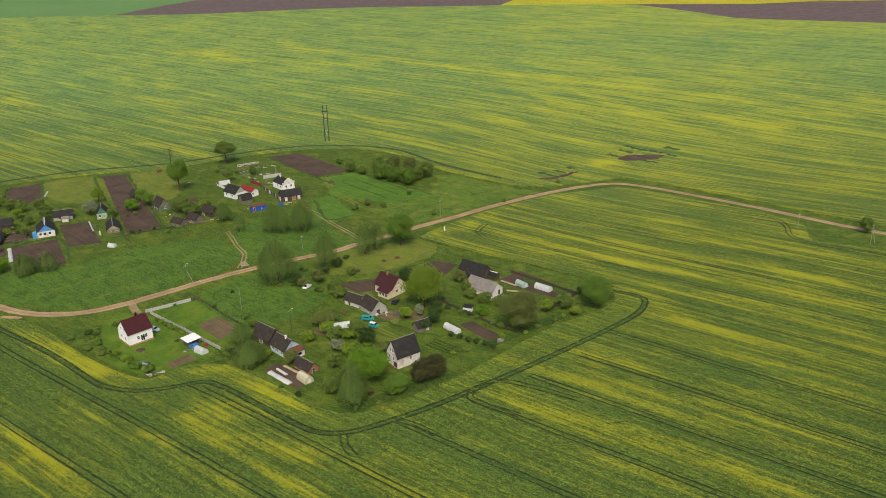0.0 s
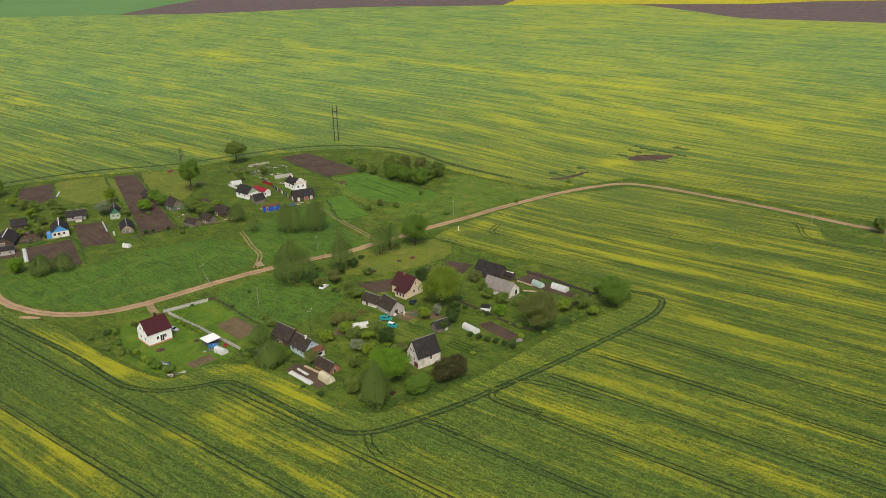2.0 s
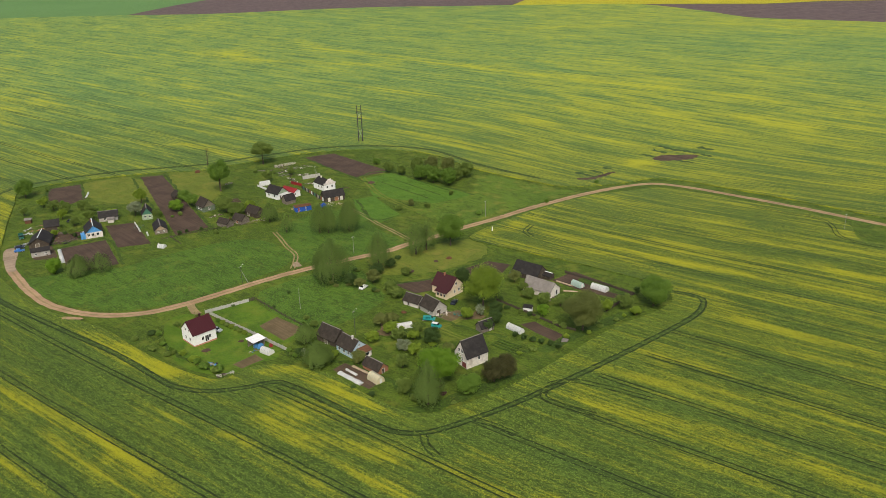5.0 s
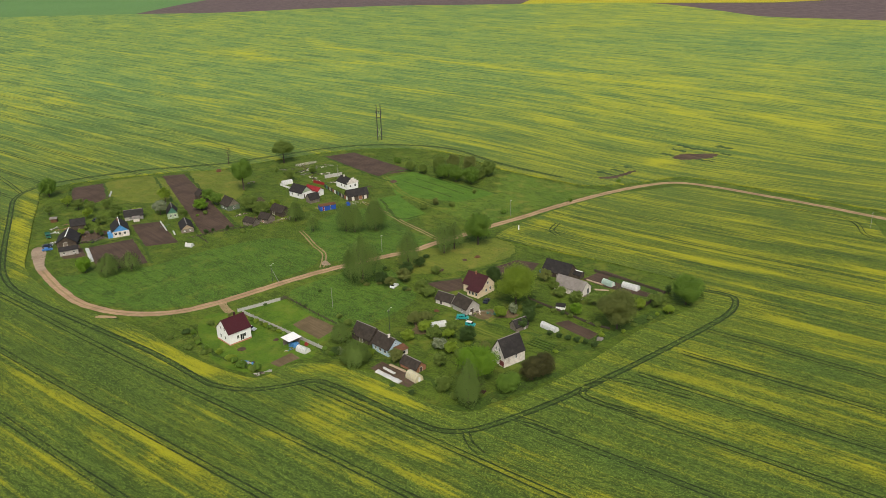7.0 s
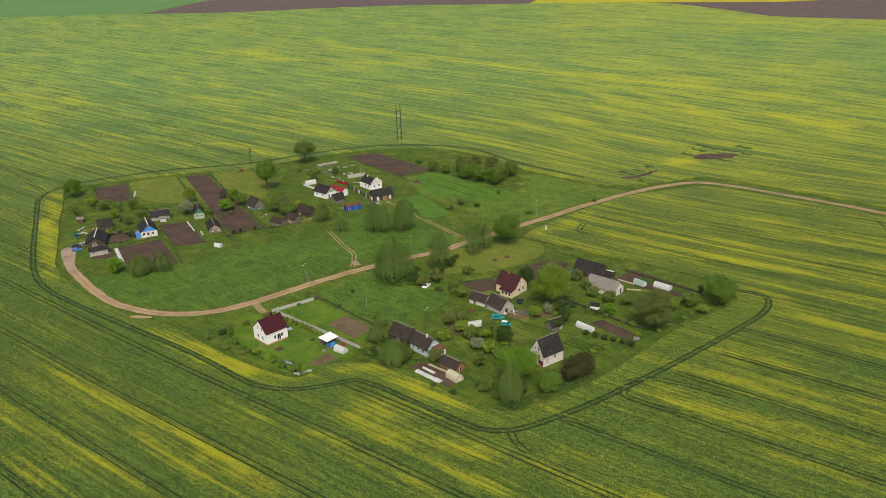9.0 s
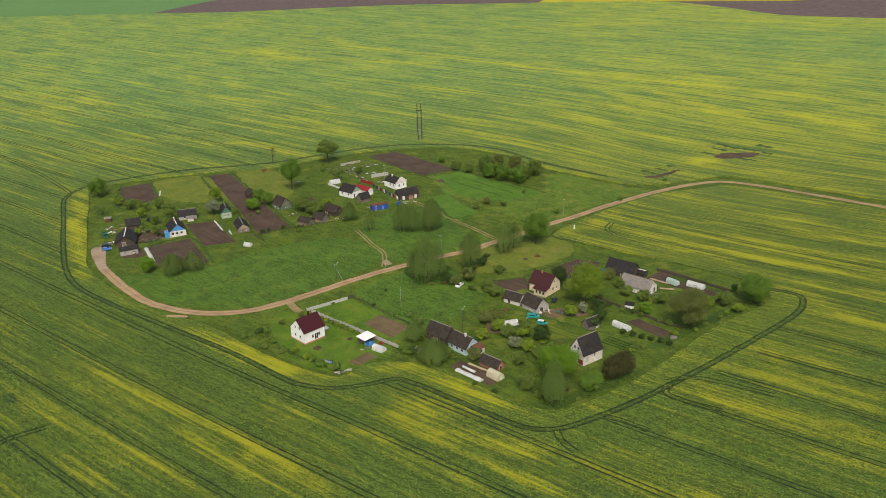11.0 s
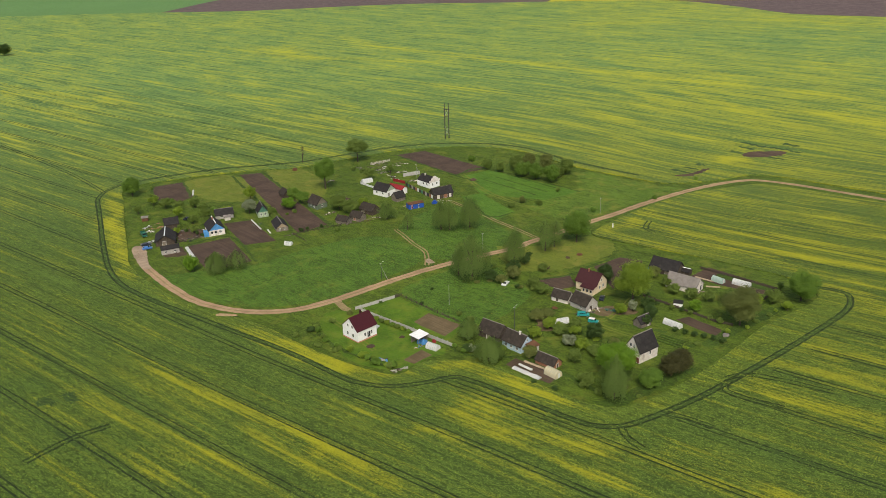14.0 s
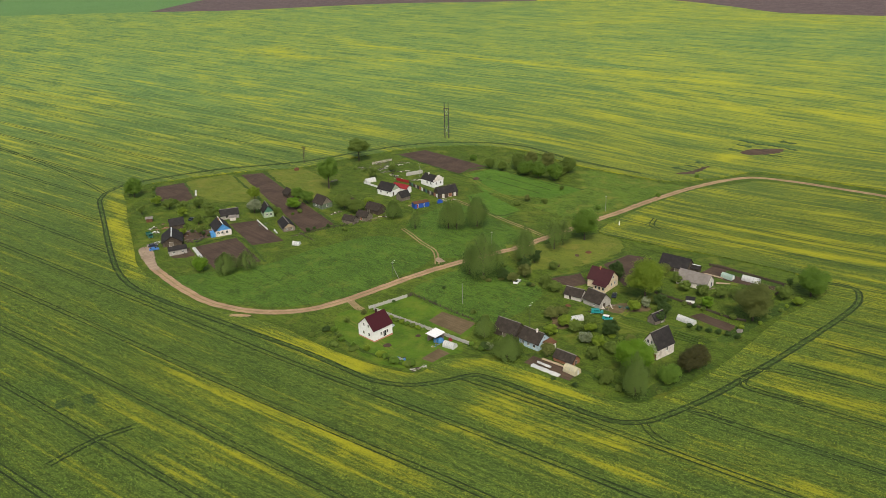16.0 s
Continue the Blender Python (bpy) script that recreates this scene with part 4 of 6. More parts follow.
def off_tracks(x, y):
    """The open crop, clear of the ring of wheel tracks and of the straight ones."""
    ok = in_field(x, y)
    ring = np.array([(p.x, p.y) for p in ring_a[::2]])
    for k in range(0, len(x), 20000):
        d = np.min((x[k:k + 20000, None] - ring[None, :, 0]) ** 2 + (y[k:k + 20000, None] - ring[None, :, 1]) ** 2, axis=1)
        ok[k:k + 20000] &= (d > 1.5 ** 2) | (d < 0.45 ** 2)
    side = x * ROW_NORMAL.x + y * ROW_NORMAL.y
    for off in offsets:
        ok &= np.abs(np.abs(side - off) - 0.95) > 0.42
    return ok


def thinning(x, y):
    """Plants are densest near the camera, thin out with distance, and fill only the wedge it sees."""
    rng = np.random.default_rng(17)
    share = np.clip((430 - y) / 230, 0, 1) ** 1.5
    ok = (rng.random(len(x)) < share) & (x > -0.56 * y - 105) & (x < 0.56 * y + 15)
    ok[ok] = off_tracks(x[ok], y[ok])
    return ok


x, y = scattered(1350000, -345, 255, 150, 430, thinning, 11)
edge = in_headland(x, y)
plants = tuft_sheet("rape_plants", x[~edge], y[~edge], CROP_H - 0.1, 0.15, CROP_PLANTS, "rape plants standing out of the crop", 12, 1.7)
set_bloom(plants.data)
plants = tuft_sheet("headland_plants", x[edge], y[edge], CROP_H - 0.1, 0.15, HEADLAND_PLANTS, "blooming rape plants round the gardens", 15, 1.7)
set_bloom(plants.data)


def on_grass(x, y):
    ok = inside(village_edge, x, y)
    road = np.array([(p.x, p.y) for p in road_line])
    d = np.min((x[:, None] - road[None, :, 0]) ** 2 + (y[:, None] - road[None, :, 1]) ** 2, axis=1)
    ok &= d > 3.0 ** 2
    for plot in PLOTS + MOWN:
        ok &= ~inside(plot, x, y)
    return ok


x, y = scattered(120000, -250, 65, 214, 512, on_grass, 13)
tuft_sheet("grass_tufts", x, y, -0.02, 0.18, GRASS, "tufts of rough grass and weeds", 14, 1.0)


# ---- buildings ----
def pane_set(parent, face, u, z, w, h, size, frame_mat=None, door=False, door_mat=None):
    """A window or a door on one face of a house that is size[0] long (x) and size[1] wide (y)."""
    lx, ly = size
    if face[0] == "g":
        x, yaw = (lx / 2 if face[1] == "+" else -lx / 2), (90 if face[1] == "+" else -90)
        m = pose(x, u, z, 0, 0, yaw)
    else:
        y, yaw = (ly / 2 if face[1] == "+" else -ly / 2), (180 if face[1] == "+" else 0)
        m = pose(u, y, z, 0, 0, yaw)
    bm = bmesh.new()
    t = 0.06
    w, h = w * 1.12, h * 1.05
    for cx, cz, sx, sz in ((0, h / 2 - t / 2, w, t), (0, -h / 2 + t / 2, w, t), (-w / 2 + t / 2, 0, t, h - 2 * t), (w / 2 - t / 2, 0, t, h - 2 * t)):
        box(bm, cx, -0.03, cz, sx, 0.1, sz)
    if not door and w > 0.7:
        box(bm, 0, -0.02, 0, 0.06, 0.08, h - 2 * t)
    ob = part("door" if door else "window", bm, frame_mat or FRAME, parent)
    ob.matrix_basis = m
    bm = bmesh.new()
    box(bm, 0, -0.015, 0, w - 2 * t, 0.03, h - 2 * t)
    part("door_leaf" if door else "pane", bm, door_mat or GLASS, ob)
    if not door:
        bm = bmesh.new()
        box(bm, 0, -0.08, -h / 2 - 0.03, w + 0.16, 0.2, 0.05)
        part("sill", bm, frame_mat or FRAME, ob)
    return ob


def gable_house(name, label, near, yaw, lx, ly, eave, ridge, axis, wall, roof, windows=(), doors=(), chimney=None, plinth=None, gable=None, over=0.35, category="house", group="", cap=None, seams=0, mid=False):
    """A house with a pitched roof. near is the corner towards the south (or, with mid, the middle), yaw the way of its south-east wall; axis says which wall the ridge follows."""
    u = Vector((math.cos(radians(yaw)), math.sin(radians(yaw))))
    v = Vector((-u.y, u.x))
    c = Vector(near) if mid else Vector(near) + u * lx / 2 + v * ly / 2
    if axis == "y":
        lx, ly, yaw = ly, lx, yaw + 90
    home = thing(name, c.x, c.y, yaw, label, category, group)
    hl, hw = lx / 2, ly / 2
    bm = bmesh.new()
    prism(bm, [(-hw, -0.6), (hw, -0.6), (hw, eave), (0, ridge - 0.12), (-hw, eave)], -hl, hl)
    part("wall", bm, wall, home)
    rise = (ridge - eave) / hw
    lip = (hw + over, eave - over * rise)
    for s in (-1, 1):
        bm = bmesh.new()
        prism(bm, [(0, ridge), (s * lip[0], lip[1]), (s * lip[0], lip[1] + 0.13), (0, ridge + 0.15)], -hl - over, hl + over)
        slope = part("roof", bm, roof, home)
        for k in range(seams):
            x = -hl - over + (k + 0.5) * (2 * hl + 2 * over) / seams
            bm = bmesh.new()
            prism(bm, [(s * 0.02, ridge + 0.14), (s * lip[0], lip[1] + 0.12), (s * lip[0], lip[1] + 0.18), (s * 0.02, ridge + 0.2)], x - 0.03, x + 0.03)
            part("seam", bm, roof, slope)
    bm = bmesh.new()
    prism(bm, [(-0.22, ridge + 0.04), (0, ridge + 0.19), (0.22, ridge + 0.04), (0, ridge + 0.15)], -hl - over - 0.02, hl + over + 0.02)
    part("ridge_cap", bm, cap or roof, home)
    if gable:
        for s in gable[1]:
            x = s * (hl + 0.03)
            bm = bmesh.new()
            prism(bm, [(-hw + 0.05, eave + 0.02), (hw - 0.05, eave + 0.02), (0, ridge - 0.2)], min(x, x - s * 0.05), max(x, x - s * 0.05))
            part("gable_cladding", bm, gable[0], home)
    if plinth:
        bm = bmesh.new()
        box(bm, 0, 0, 0.05, lx + 0.12, ly + 0.12, 1.1)
        part("plinth", bm, plinth, home)
    for w in windows:
        pane_set(home, *w, (lx, ly))
    for face, a, z, w, h, mat in doors:
        pane_set(home, face, a, z, w, h, (lx, ly), FRAME, True, mat)
    if chimney:
        bm = bmesh.new()
        box(bm, chimney[0], chimney[1], ridge - 0.1, 0.55, 0.55, 1.7)
        box(bm, chimney[0], chimney[1], ridge + 0.78, 0.7, 0.7, 0.12)
        part("chimney", bm, chimney[2], home)
    return home


# the white house with the dark red roof
home = gable_house("house", "white rendered house with a dark red metal roof", (-110.3, 264.3), 43, 8.7, 8.4, 4.7, 8.6, "x", WHITE_WALL, RED_METAL,
                   [("g-", -1.5, 5.6, 0.8, 1.1), ("g-", 1.0, 5.6, 0.8, 1.1), ("g-", -1.7, 2.4, 0.85, 1.2), ("g-", 1.3, 2.4, 0.85, 1.2), ("e-", -0.9, 2.4, 0.8, 1.3), ("e-", 1.9, 2.4, 0.8, 1.3)],
                   [("e-", 0.35, 1.95, 0.65, 2.2, GLASS), ("e-", 1.05, 1.95, 0.65, 2.2, GLASS)], (1.5, 1.0, BROWN_METAL), PINK_PLINTH, over=0.3, seams=14)
# the tall white house with a steep dark roof
gable_house("house", "tall off-white house with a steep dark slate roof", (-14.6, 245.9), 35, 8.6, 6.6, 3.9, 8.9, "x", OLD_WHITE, DARK_ROOF,
            [("g-", -0.75, 5.6, 0.8, 1.25), ("g-", 0.75, 5.6, 0.8, 1.25), ("g-", -1.0, 2.9, 0.8, 1.3), ("g-", 1.6, 2.9, 0.8, 1.2), ("e-", 0.6, 2.9, 0.75, 1.7)],
            [("g-", -1.9, 1.1, 2.2, 2.0, plain_material("maroon_door", (0.16, 0.04, 0.04), 0.2))], over=0.25, cap=GREY_ROOF, mid=True)
# the cream house with a brown-red roof and a front wing
home = gable_house("house", "cream house with a brown red tiled roof", (-21.5, 300.8), 48, 7.6, 9.2, 3.5, 7.2, "y", CREAM_WALL, BROWN_METAL,
                   [("g-", -1.2, 2.0, 0.9, 1.2), ("g-", 1.3, 2.0, 0.9, 1.2), ("g-", 0.3, 4.8, 0.9, 1.0), ("e+", -2.2, 2.0, 0.9, 1.2)], (), (1.0, 0.3, BRICK), None, over=0.4, mid=True)
bm = bmesh.new()
prism(bm, [(3.75, -0.6), (6.0, -0.6), (6.0, 2.5), (3.75, 3.3)], -4.5, 0.9)
ob = part("lean_to", bm, CREAM_WALL, home, "cream lean-to along the front wall")
bm = bmesh.new()
prism(bm, [(3.4, 3.62), (6.45, 2.5), (6.45, 2.64), (3.4, 3.78)], -4.85, 1.25)
part("roof", bm, BROWN_METAL, ob)
for cx in (-3.6, -2.0, -0.4):
    bm = bmesh.new()
    box(bm, cx, 6.02, 1.5, 0.9, 0.1, 1.2)
    pane = part("window", bm, FRAME, ob)
    bm = bmesh.new()
    box(bm, cx, 6.06, 1.5, 0.74, 0.1, 1.04)
    part("pane", bm, GLASS, ob)
gable_house("barn", "old whitewashed barn with a mossy brown roof", (-34.1, 290.9), 52, 4.8, 7.0, 1.9, 4.1, "y", OLD_WHITE, OLD_ROOF, (), [("e+", 1, 1.0, 1.0, 1.8, DARK_WOOD)], category="barn", cap=GREY_ROOF, mid=True)
gable_house("barn", "old barn with a mossy brown roof and rubble", (-27.1, 284.6), 38, 6.4, 7.8, 2.3, 5.4, "y", GREY_WALL, OLD_ROOF, [("e+", -1.5, 1.3, 0.8, 0.8)], [("g-", 0.5, 1.0, 1.6, 2.0, DARK_WOOD)], category="barn", cap=GREY_ROOF, mid=True)
# the long house in the middle of the village
gable_house("barn", "long dark barn with a brown slate roof", (-62.2, 264.8), 48, 6.2, 9.0, 2.2, 5.6, "y", DARK_WOOD, OLD_ROOF, (), [("e+", 0, 1.0, 1.6, 2.0, GREY_WOOD)], category="barn", cap=GREY_ROOF, mid=True)
home = gable_house("house", "pale blue wooden house with a brown slate roof", (-54.7, 255.8), 43, 6.4, 8.4, 2.7, 5.7, "y", PALE_BLUE, OLD_ROOF,
                   [("e+", -2.5, 1.5, 0.9, 1.1), ("e+", 0, 1.5, 0.9, 1.1), ("e+", 2.5, 1.5, 0.9, 1.1), ("g-", 0, 4.0, 0.6, 0.8)], (), (-1.4, 0.3, OLD_WHITE), gable=(PALE_BLUE, (-1, 1)), cap=GREY_ROOF, mid=True)
bm = bmesh.new()
box(bm, -5.9, -0.8, 1.0, 2.6, 4.0, 3.0)
ob = part("veranda", bm, OLD_WHITE, home, "white glazed veranda")
bm = bmesh.new()
prism(bm, [(-3.1, 2.3), (1.5, 2.3), (1.5, 2.45), (-3.1, 2.45)], -7.5, -4.6)
for vert in bm.verts:
    if vert.co.x > -5:
        vert.co.z += 0.75
part("roof", bm, RUST_ROOF, ob, "rusty brown lean-to roof")
bm = bmesh.new()
box(bm, -7.22, -0.8, 1.4, 0.08, 1.6, 0.9)
part("window", bm, GLASS, ob)
gable_house("shed", "low dark shed with a brick gable", (-45.8, 242.8), 45, 4.4, 7.4, 1.6, 3.6, "y", BRICK, OLD_ROOF, (), [("g-", 0, 0.9, 1.0, 1.7, DARK_WOOD)], category="shed", cap=GREY_ROOF, mid=True)
# east farmstead
home = gable_house("barn", "long dark barn with a black slate roof", (11.6, 314.0), 50, 7.0, 11.6, 2.3, 5.7, "y", DARK_WOOD, DARK_ROOF, (), [("e+", -2, 1.1, 2.0, 2.1, GREY_WOOD)], category="barn", mid=True)
home = gable_house("barn", "grey roofed barn with a white end wall", (14.4, 298.3), 48, 6.8, 12.4, 2.4, 5.3, "y", OLD_WHITE, GREY_ROOF, [("e+", -3, 1.4, 0.8, 0.7)], [("g-", -1.2, 1.2, 1.2, 2.1, DARK_PLASTIC)], category="barn", mid=True)
bm = bmesh.new()
box(bm, 0, 0, 0.65, 3.2, 2.2, 2.0)
hut = thing("outhouse", 7.6, 282.0, -20, "small white outhouse with a dark roof", "outhouse")
part("wall", bm, WHITE_WALL, hut)
bm = bmesh.new()
prism(bm, [(-1.3, 1.68), (1.3, 1.95), (1.3, 2.07), (-1.3, 1.8)], -1.8, 1.8)
part("roof", bm, DARK_ROOF, hut)
gable_house("shed", "small dark wooden shed with a slate roof", (-10.2, 265.2), 33, 5.2, 3.6, 1.9, 3.9, "x", GREY_WOOD, DARK_ROOF, (), [("e-", 1.2, 0.95, 0.9, 1.7, OLD_WHITE)], category="shed", cap=GREY_ROOF)
# western row
home = gable_house("house", "white and blue wooden house with a dark roof", (-186.6, 376.6), 24, 7.4, 11.0, 2.8, 6.0, "y", OLD_WHITE, DARK_ROOF,
                   [("g-", -1.6, 1.7, 1.0, 1.2), ("g-", 0.6, 1.7, 1.0, 1.2), ("g-", 2.4, 1.7, 1.0, 1.2), ("e+", -1.5, 1.6, 0.9, 1.1)], (), (1.2, 0.4, BRICK), gable=(BLUE_PAINT, (-1, 1)), cap=WHITE_METAL, mid=True)
bm = bmesh.new()
box(bm, -3.8, 4.6, 0.9, 3.2, 2.4, 3.0)
part("porch", bm, BLUE_PAINT, home, "blue boarded porch")
gable_house("house", "grey house with a dark slate roof", (-190, 393), 18, 8.6, 5.0, 2.2, 4.6, "x", GREY_WALL, DARK_ROOF, [("e-", -1.5, 1.4, 1.0, 1.1), ("e-", 1.4, 1.4, 1.0, 1.1)], category="house", cap=GREY_ROOF)
gable_house("barn", "big dark barn with a pale ridge strip", (-206.8, 366.0), 14, 8.4, 11.5, 2.2, 5.0, "y", DARK_WOOD, DARK_ROOF, (), [("g-", 0.5, 1.1, 1.6, 2.0, GREY_WOOD)], gable=(DARK_WOOD, (-1,)), over=0.6, category="barn", cap=WHITE_METAL, mid=True)
gable_house("barn", "dark wooden barn with a black roof", (-211.6, 381.4), 22, 6.4, 5.4, 2.4, 4.8, "x", DARK_WOOD, DARK_ROOF, category="barn")
gable_house("shed", "small rusty brown shed at the garden edge", (-226.6, 393.7), 10, 2.8, 2.4, 1.9, 2.4, "x", RUST_ROOF, GREY_ROOF, category="shed")
gable_house("shed", "low pale lean-to beside the grey house", (-185.2, 391.2), 18, 2.8, 3.2, 1.8, 2.3, "x", OLD_WHITE, GREY_ROOF, category="shed")
gable_house("shed", "low grey shed with a dark lean roof", (-203.6, 348.6), 24, 7.6, 4.0, 2.5, 3.5, "x", GREY_WALL, DARK_ROOF, [("e-", 2, 1.3, 0.9, 0.7), ("e-", -2, 1.3, 0.9, 0.7)], category="shed")
gable_house("house", "green and white wooden cottage with a dark roof", (-169.2, 393.8), 20, 5.0, 8.0, 2.8, 6.0, "y", PALE_GREEN, DARK_ROOF, [("g-", -1.0, 1.6, 0.8, 1.1), ("g-", 1.0, 1.6, 0.8, 1.1)], gable=(GREEN_PAINT, (-1, 1)), cap=GREY_ROOF)
gable_house("barn", "dark roofed barn with a beige boarded gable", (-156.8, 373.2), 22, 5.6, 10.6, 2.0, 4.1, "y", GREY_WOOD, DARK_ROOF, [("g-", -1.2, 1.2, 0.7, 0.6), ("g-", 1.2, 1.2, 0.7, 0.6)], category="barn", gable=(BEIGE_WOOD, (-1, 1)), cap=GREY_ROOF)
gable_house("shed", "tumbledown dark wooden shed under shrubs", (-161, 422), 35, 5.0, 6.0, 2.2, 4.4, "y", DARK_WOOD, OLD_ROOF, category="shed")
gable_house("house", "faded green boarded cottage with a mossy dark roof", (-141.5, 402.8), 42, 6.4, 7.8, 2.6, 6.0, "y", MOSS_PAINT, OLD_ROOF, [("e+", -1.5, 1.5, 0.9, 1.0), ("e+", 1.2, 1.5, 0.9, 1.0), ("g-", 0, 1.5, 0.9, 1.0)], gable=(GREY_WOOD, (-1, 1)))
gable_house("shed", "old dark wooden shed", (-113, 391.6), 48, 5.6, 9.0, 2.2, 4.8, "y", DARK_WOOD, OLD_ROOF, (), [("e+", 2, 1.0, 1.4, 1.8, GREY_WOOD)], category="shed")
gable_house("shed", "old wooden shed with a rusty roof", (-118.4, 383.2), 56, 5.0, 6.2, 2.1, 4.2, "y", GREY_WOOD, OLD_ROOF, (), [("e+", 0, 1.0, 1.2, 1.6, BRICK)], category="shed")
gable_house("shed", "low tumbledown grey shed", (-124.6, 379.4), 58, 4.6, 6.4, 1.9, 3.6, "y", GREY_WOOD, OLD_ROOF, (), (), category="shed")
# northern farm
gable_house("house", "white house with a dark and red roof", (-108.6, 424.6), 50, 7.0, 9.4, 3.0, 6.0, "y", WHITE_WALL, DARK_ROOF, [("e+", -2.2, 1.8, 0.9, 1.1), ("e+", 2.2, 1.8, 0.9, 1.1)], [("g-", 1.6, 1.1, 0.9, 2.0, DARK_WOOD)], gable=(PALE_GREEN, (-1,)), mid=True)
gable_house("house_wing", "pale green house wing with a red metal roof", (-101.6, 427.0), 50, 4.2, 9.6, 2.8, 4.2, "y", WHITE_WALL, BRIGHT_RED, [("g-", 1.5, 1.7, 0.9, 1.0)], category="house", mid=True)
gable_house("shed", "small dark wooden shed by the house", (-101.6, 410.8), 38, 5.4, 4.6, 2.2, 4.6, "x", GREY_WOOD, DARK_ROOF, category="shed")
hut = gable_house("container_shed", "blue sheet shed with a rusty brown roof", (-95.0, 398.7), 24, 8.0, 3.8, 2.5, 2.75, "x", BLUE_SHEET, RUST_ROOF, (), [("e-", -2.4, 1.15, 0.8, 2.0, BRIGHT_RED), ("e-", 1.2, 1.15, 0.4, 2.0, DARK_PLASTIC)], category="shed", over=0.2)
stepped = gable_house("house", "white house with a dark roof and stepped gable", (-85.4, 437.4), 40, 7.0, 10.4, 3.0, 5.6, "y", WHITE_WALL, DARK_ROOF, [("g-", -1.5, 2.0, 0.9, 1.2), ("g-", 1.5, 2.0, 0.9, 1.2), ("e+", 0, 2.0, 0.9, 1.2), ("e+", -3, 2.0, 0.9, 1.2)], (), (2, 0.3, OLD_WHITE), over=0.1, mid=True)
bm = bmesh.new()
prism(bm, [(-3.7, 3.2), (3.7, 3.2), (3.7, 4.3), (2.6, 4.3), (2.2, 5.3), (1.2, 5.5), (1.0, 6.3), (-1.0, 6.3), (-1.2, 5.5), (-2.2, 5.3), (-2.6, 4.3), (-3.7, 4.3)], -5.42, -5.22)
part("parapet", bm, OLD_WHITE, stepped, "stepped white gable parapet")
gable_house("barn", "dark barn with a black roof and open front", (-82.3, 412.8), 24, 10.6, 6.0, 2.6, 5.2, "x", DARK_WOOD, DARK_ROOF, (), [("e-", -3, 1.2, 1.2, 2.0, OLD_WHITE), ("e-", 1, 1.2, 1.8, 2.0, BRICK), ("e-", 3.6, 1.2, 1.2, 2.0, OLD_WHITE)], category="barn")
# shelter beside the white house
hut = thing("shelter", -88.6, 263.6, 47, "open tool shelter with a white sheet roof", "shelter")
for px, py in ((-2.2, -1.8), (2.2, -1.8), (-2.2, 1.8), (2.2, 1.8)):
    bm = bmesh.new()
    box(bm, px, py, 1.0, 0.12, 0.12, 3.4)
    part("post", bm, GREY_WOOD, hut)
bm = bmesh.new()
prism(bm, [(-2.3, 2.75), (2.3, 3.05), (2.3, 3.17), (-2.3, 2.87)], -2.7, 2.7)
part("roof", bm, WHITE_METAL, hut)
bm = bmesh.new()
box(bm, 0, 1.75, 1.2, 4.3, 0.08, 2.6)
box(bm, 2.15, 0, 1.2, 0.08, 3.4, 2.4)
part("back_wall", bm, GREY_WOOD, hut)
bm = bmesh.new()
box(bm, -0.9, -1.0, 0.6, 1.6, 1.0, 1.4)
box(bm, 0.9, -1.2, 0.45, 1.2, 0.9, 1.0)
part("workbench", bm, TARP, hut, "blue covered stack of goods")


# ---- greenhouses ----
def greenhouse(a, b, width, height, film, label, hoops=7):
    a, b = Vector(a), Vector(b)
    c, length = (a + b) / 2, (b - a).length
    d = b - a
    gh = thing("greenhouse", c.x, c.y, math.degrees(math.atan2(d.y, d.x)), label, "greenhouse", "polytunnel greenhouses")
    arc = [(width / 2 * math.cos(t), height * math.sin(t) ** 0.8) for t in np.linspace(0, math.pi, 13)]
    bm = bmesh.new()
    rings = [[bm.verts.new((x, y, z)) for y, z in arc] for x in np.linspace(-length / 2, length / 2, 9)]
    for r, s in zip(rings, rings[1:]):
        for i in range(12):
            bm.faces.new((r[i], r[i + 1], s[i + 1], s[i]))
    cover = part("cover", bm, film, gh)
    cover.data.shade_smooth()
    for x in (-length / 2, length / 2):
        bm = bmesh.new()
        prism(bm, [(y, z) for y, z in arc], x - 0.03, x + 0.03)
        end = part("end_wall", bm, film, gh)
        bm = bmesh.new()
        box(bm, x * 1.012, 0, 0.9, 0.04, 0.85, 1.75)
        part("door", bm, FRAME, end)
    for x in np.linspace(-length / 2, length / 2, hoops):
        bm = bmesh.new()
        tube(bm, [(x, y * 1.012, z * 1.012) for y, z in arc], [0.03] * 13, 5)
        part("hoop", bm, METAL, gh)
    return gh


greenhouse((-85.6, 259.2), (-82.0, 256.4), 2.7, 1.9, FILM, "white film greenhouse tunnel beside the shelter")
greenhouse((-46.9, 237.6), (-43.6, 233.8), 3.2, 2.4, CREAM_FILM, "cream polycarbonate greenhouse at the vegetable beds")
greenhouse((-40.6, 271.2), (-34.8, 272.9), 2.7, 1.8, FILM, "weathered white film greenhouse in the orchard")
greenhouse((-0.6, 269.6), (3.8, 264.4), 2.4, 1.8, FILM, "long white film greenhouse by the dug plot")
greenhouse((34.6, 301.4), (39.6, 296.8), 2.7, 2.0, FILM, "long white film greenhouse at the field edge")
greenhouse((27.6, 304.8), (30.6, 301.0), 2.5, 2.0, GREEN_FILM, "greenish film greenhouse with a door")
greenhouse((-121.6, 444.8), (-116.6, 447.4), 3.0, 2.2, FILM, "white film greenhouse behind the farmhouse")
greenhouse((-150.4, 357.4), (-147.2, 356.2), 2.4, 1.5, FILM, "small white film cloche on the grass", 4)


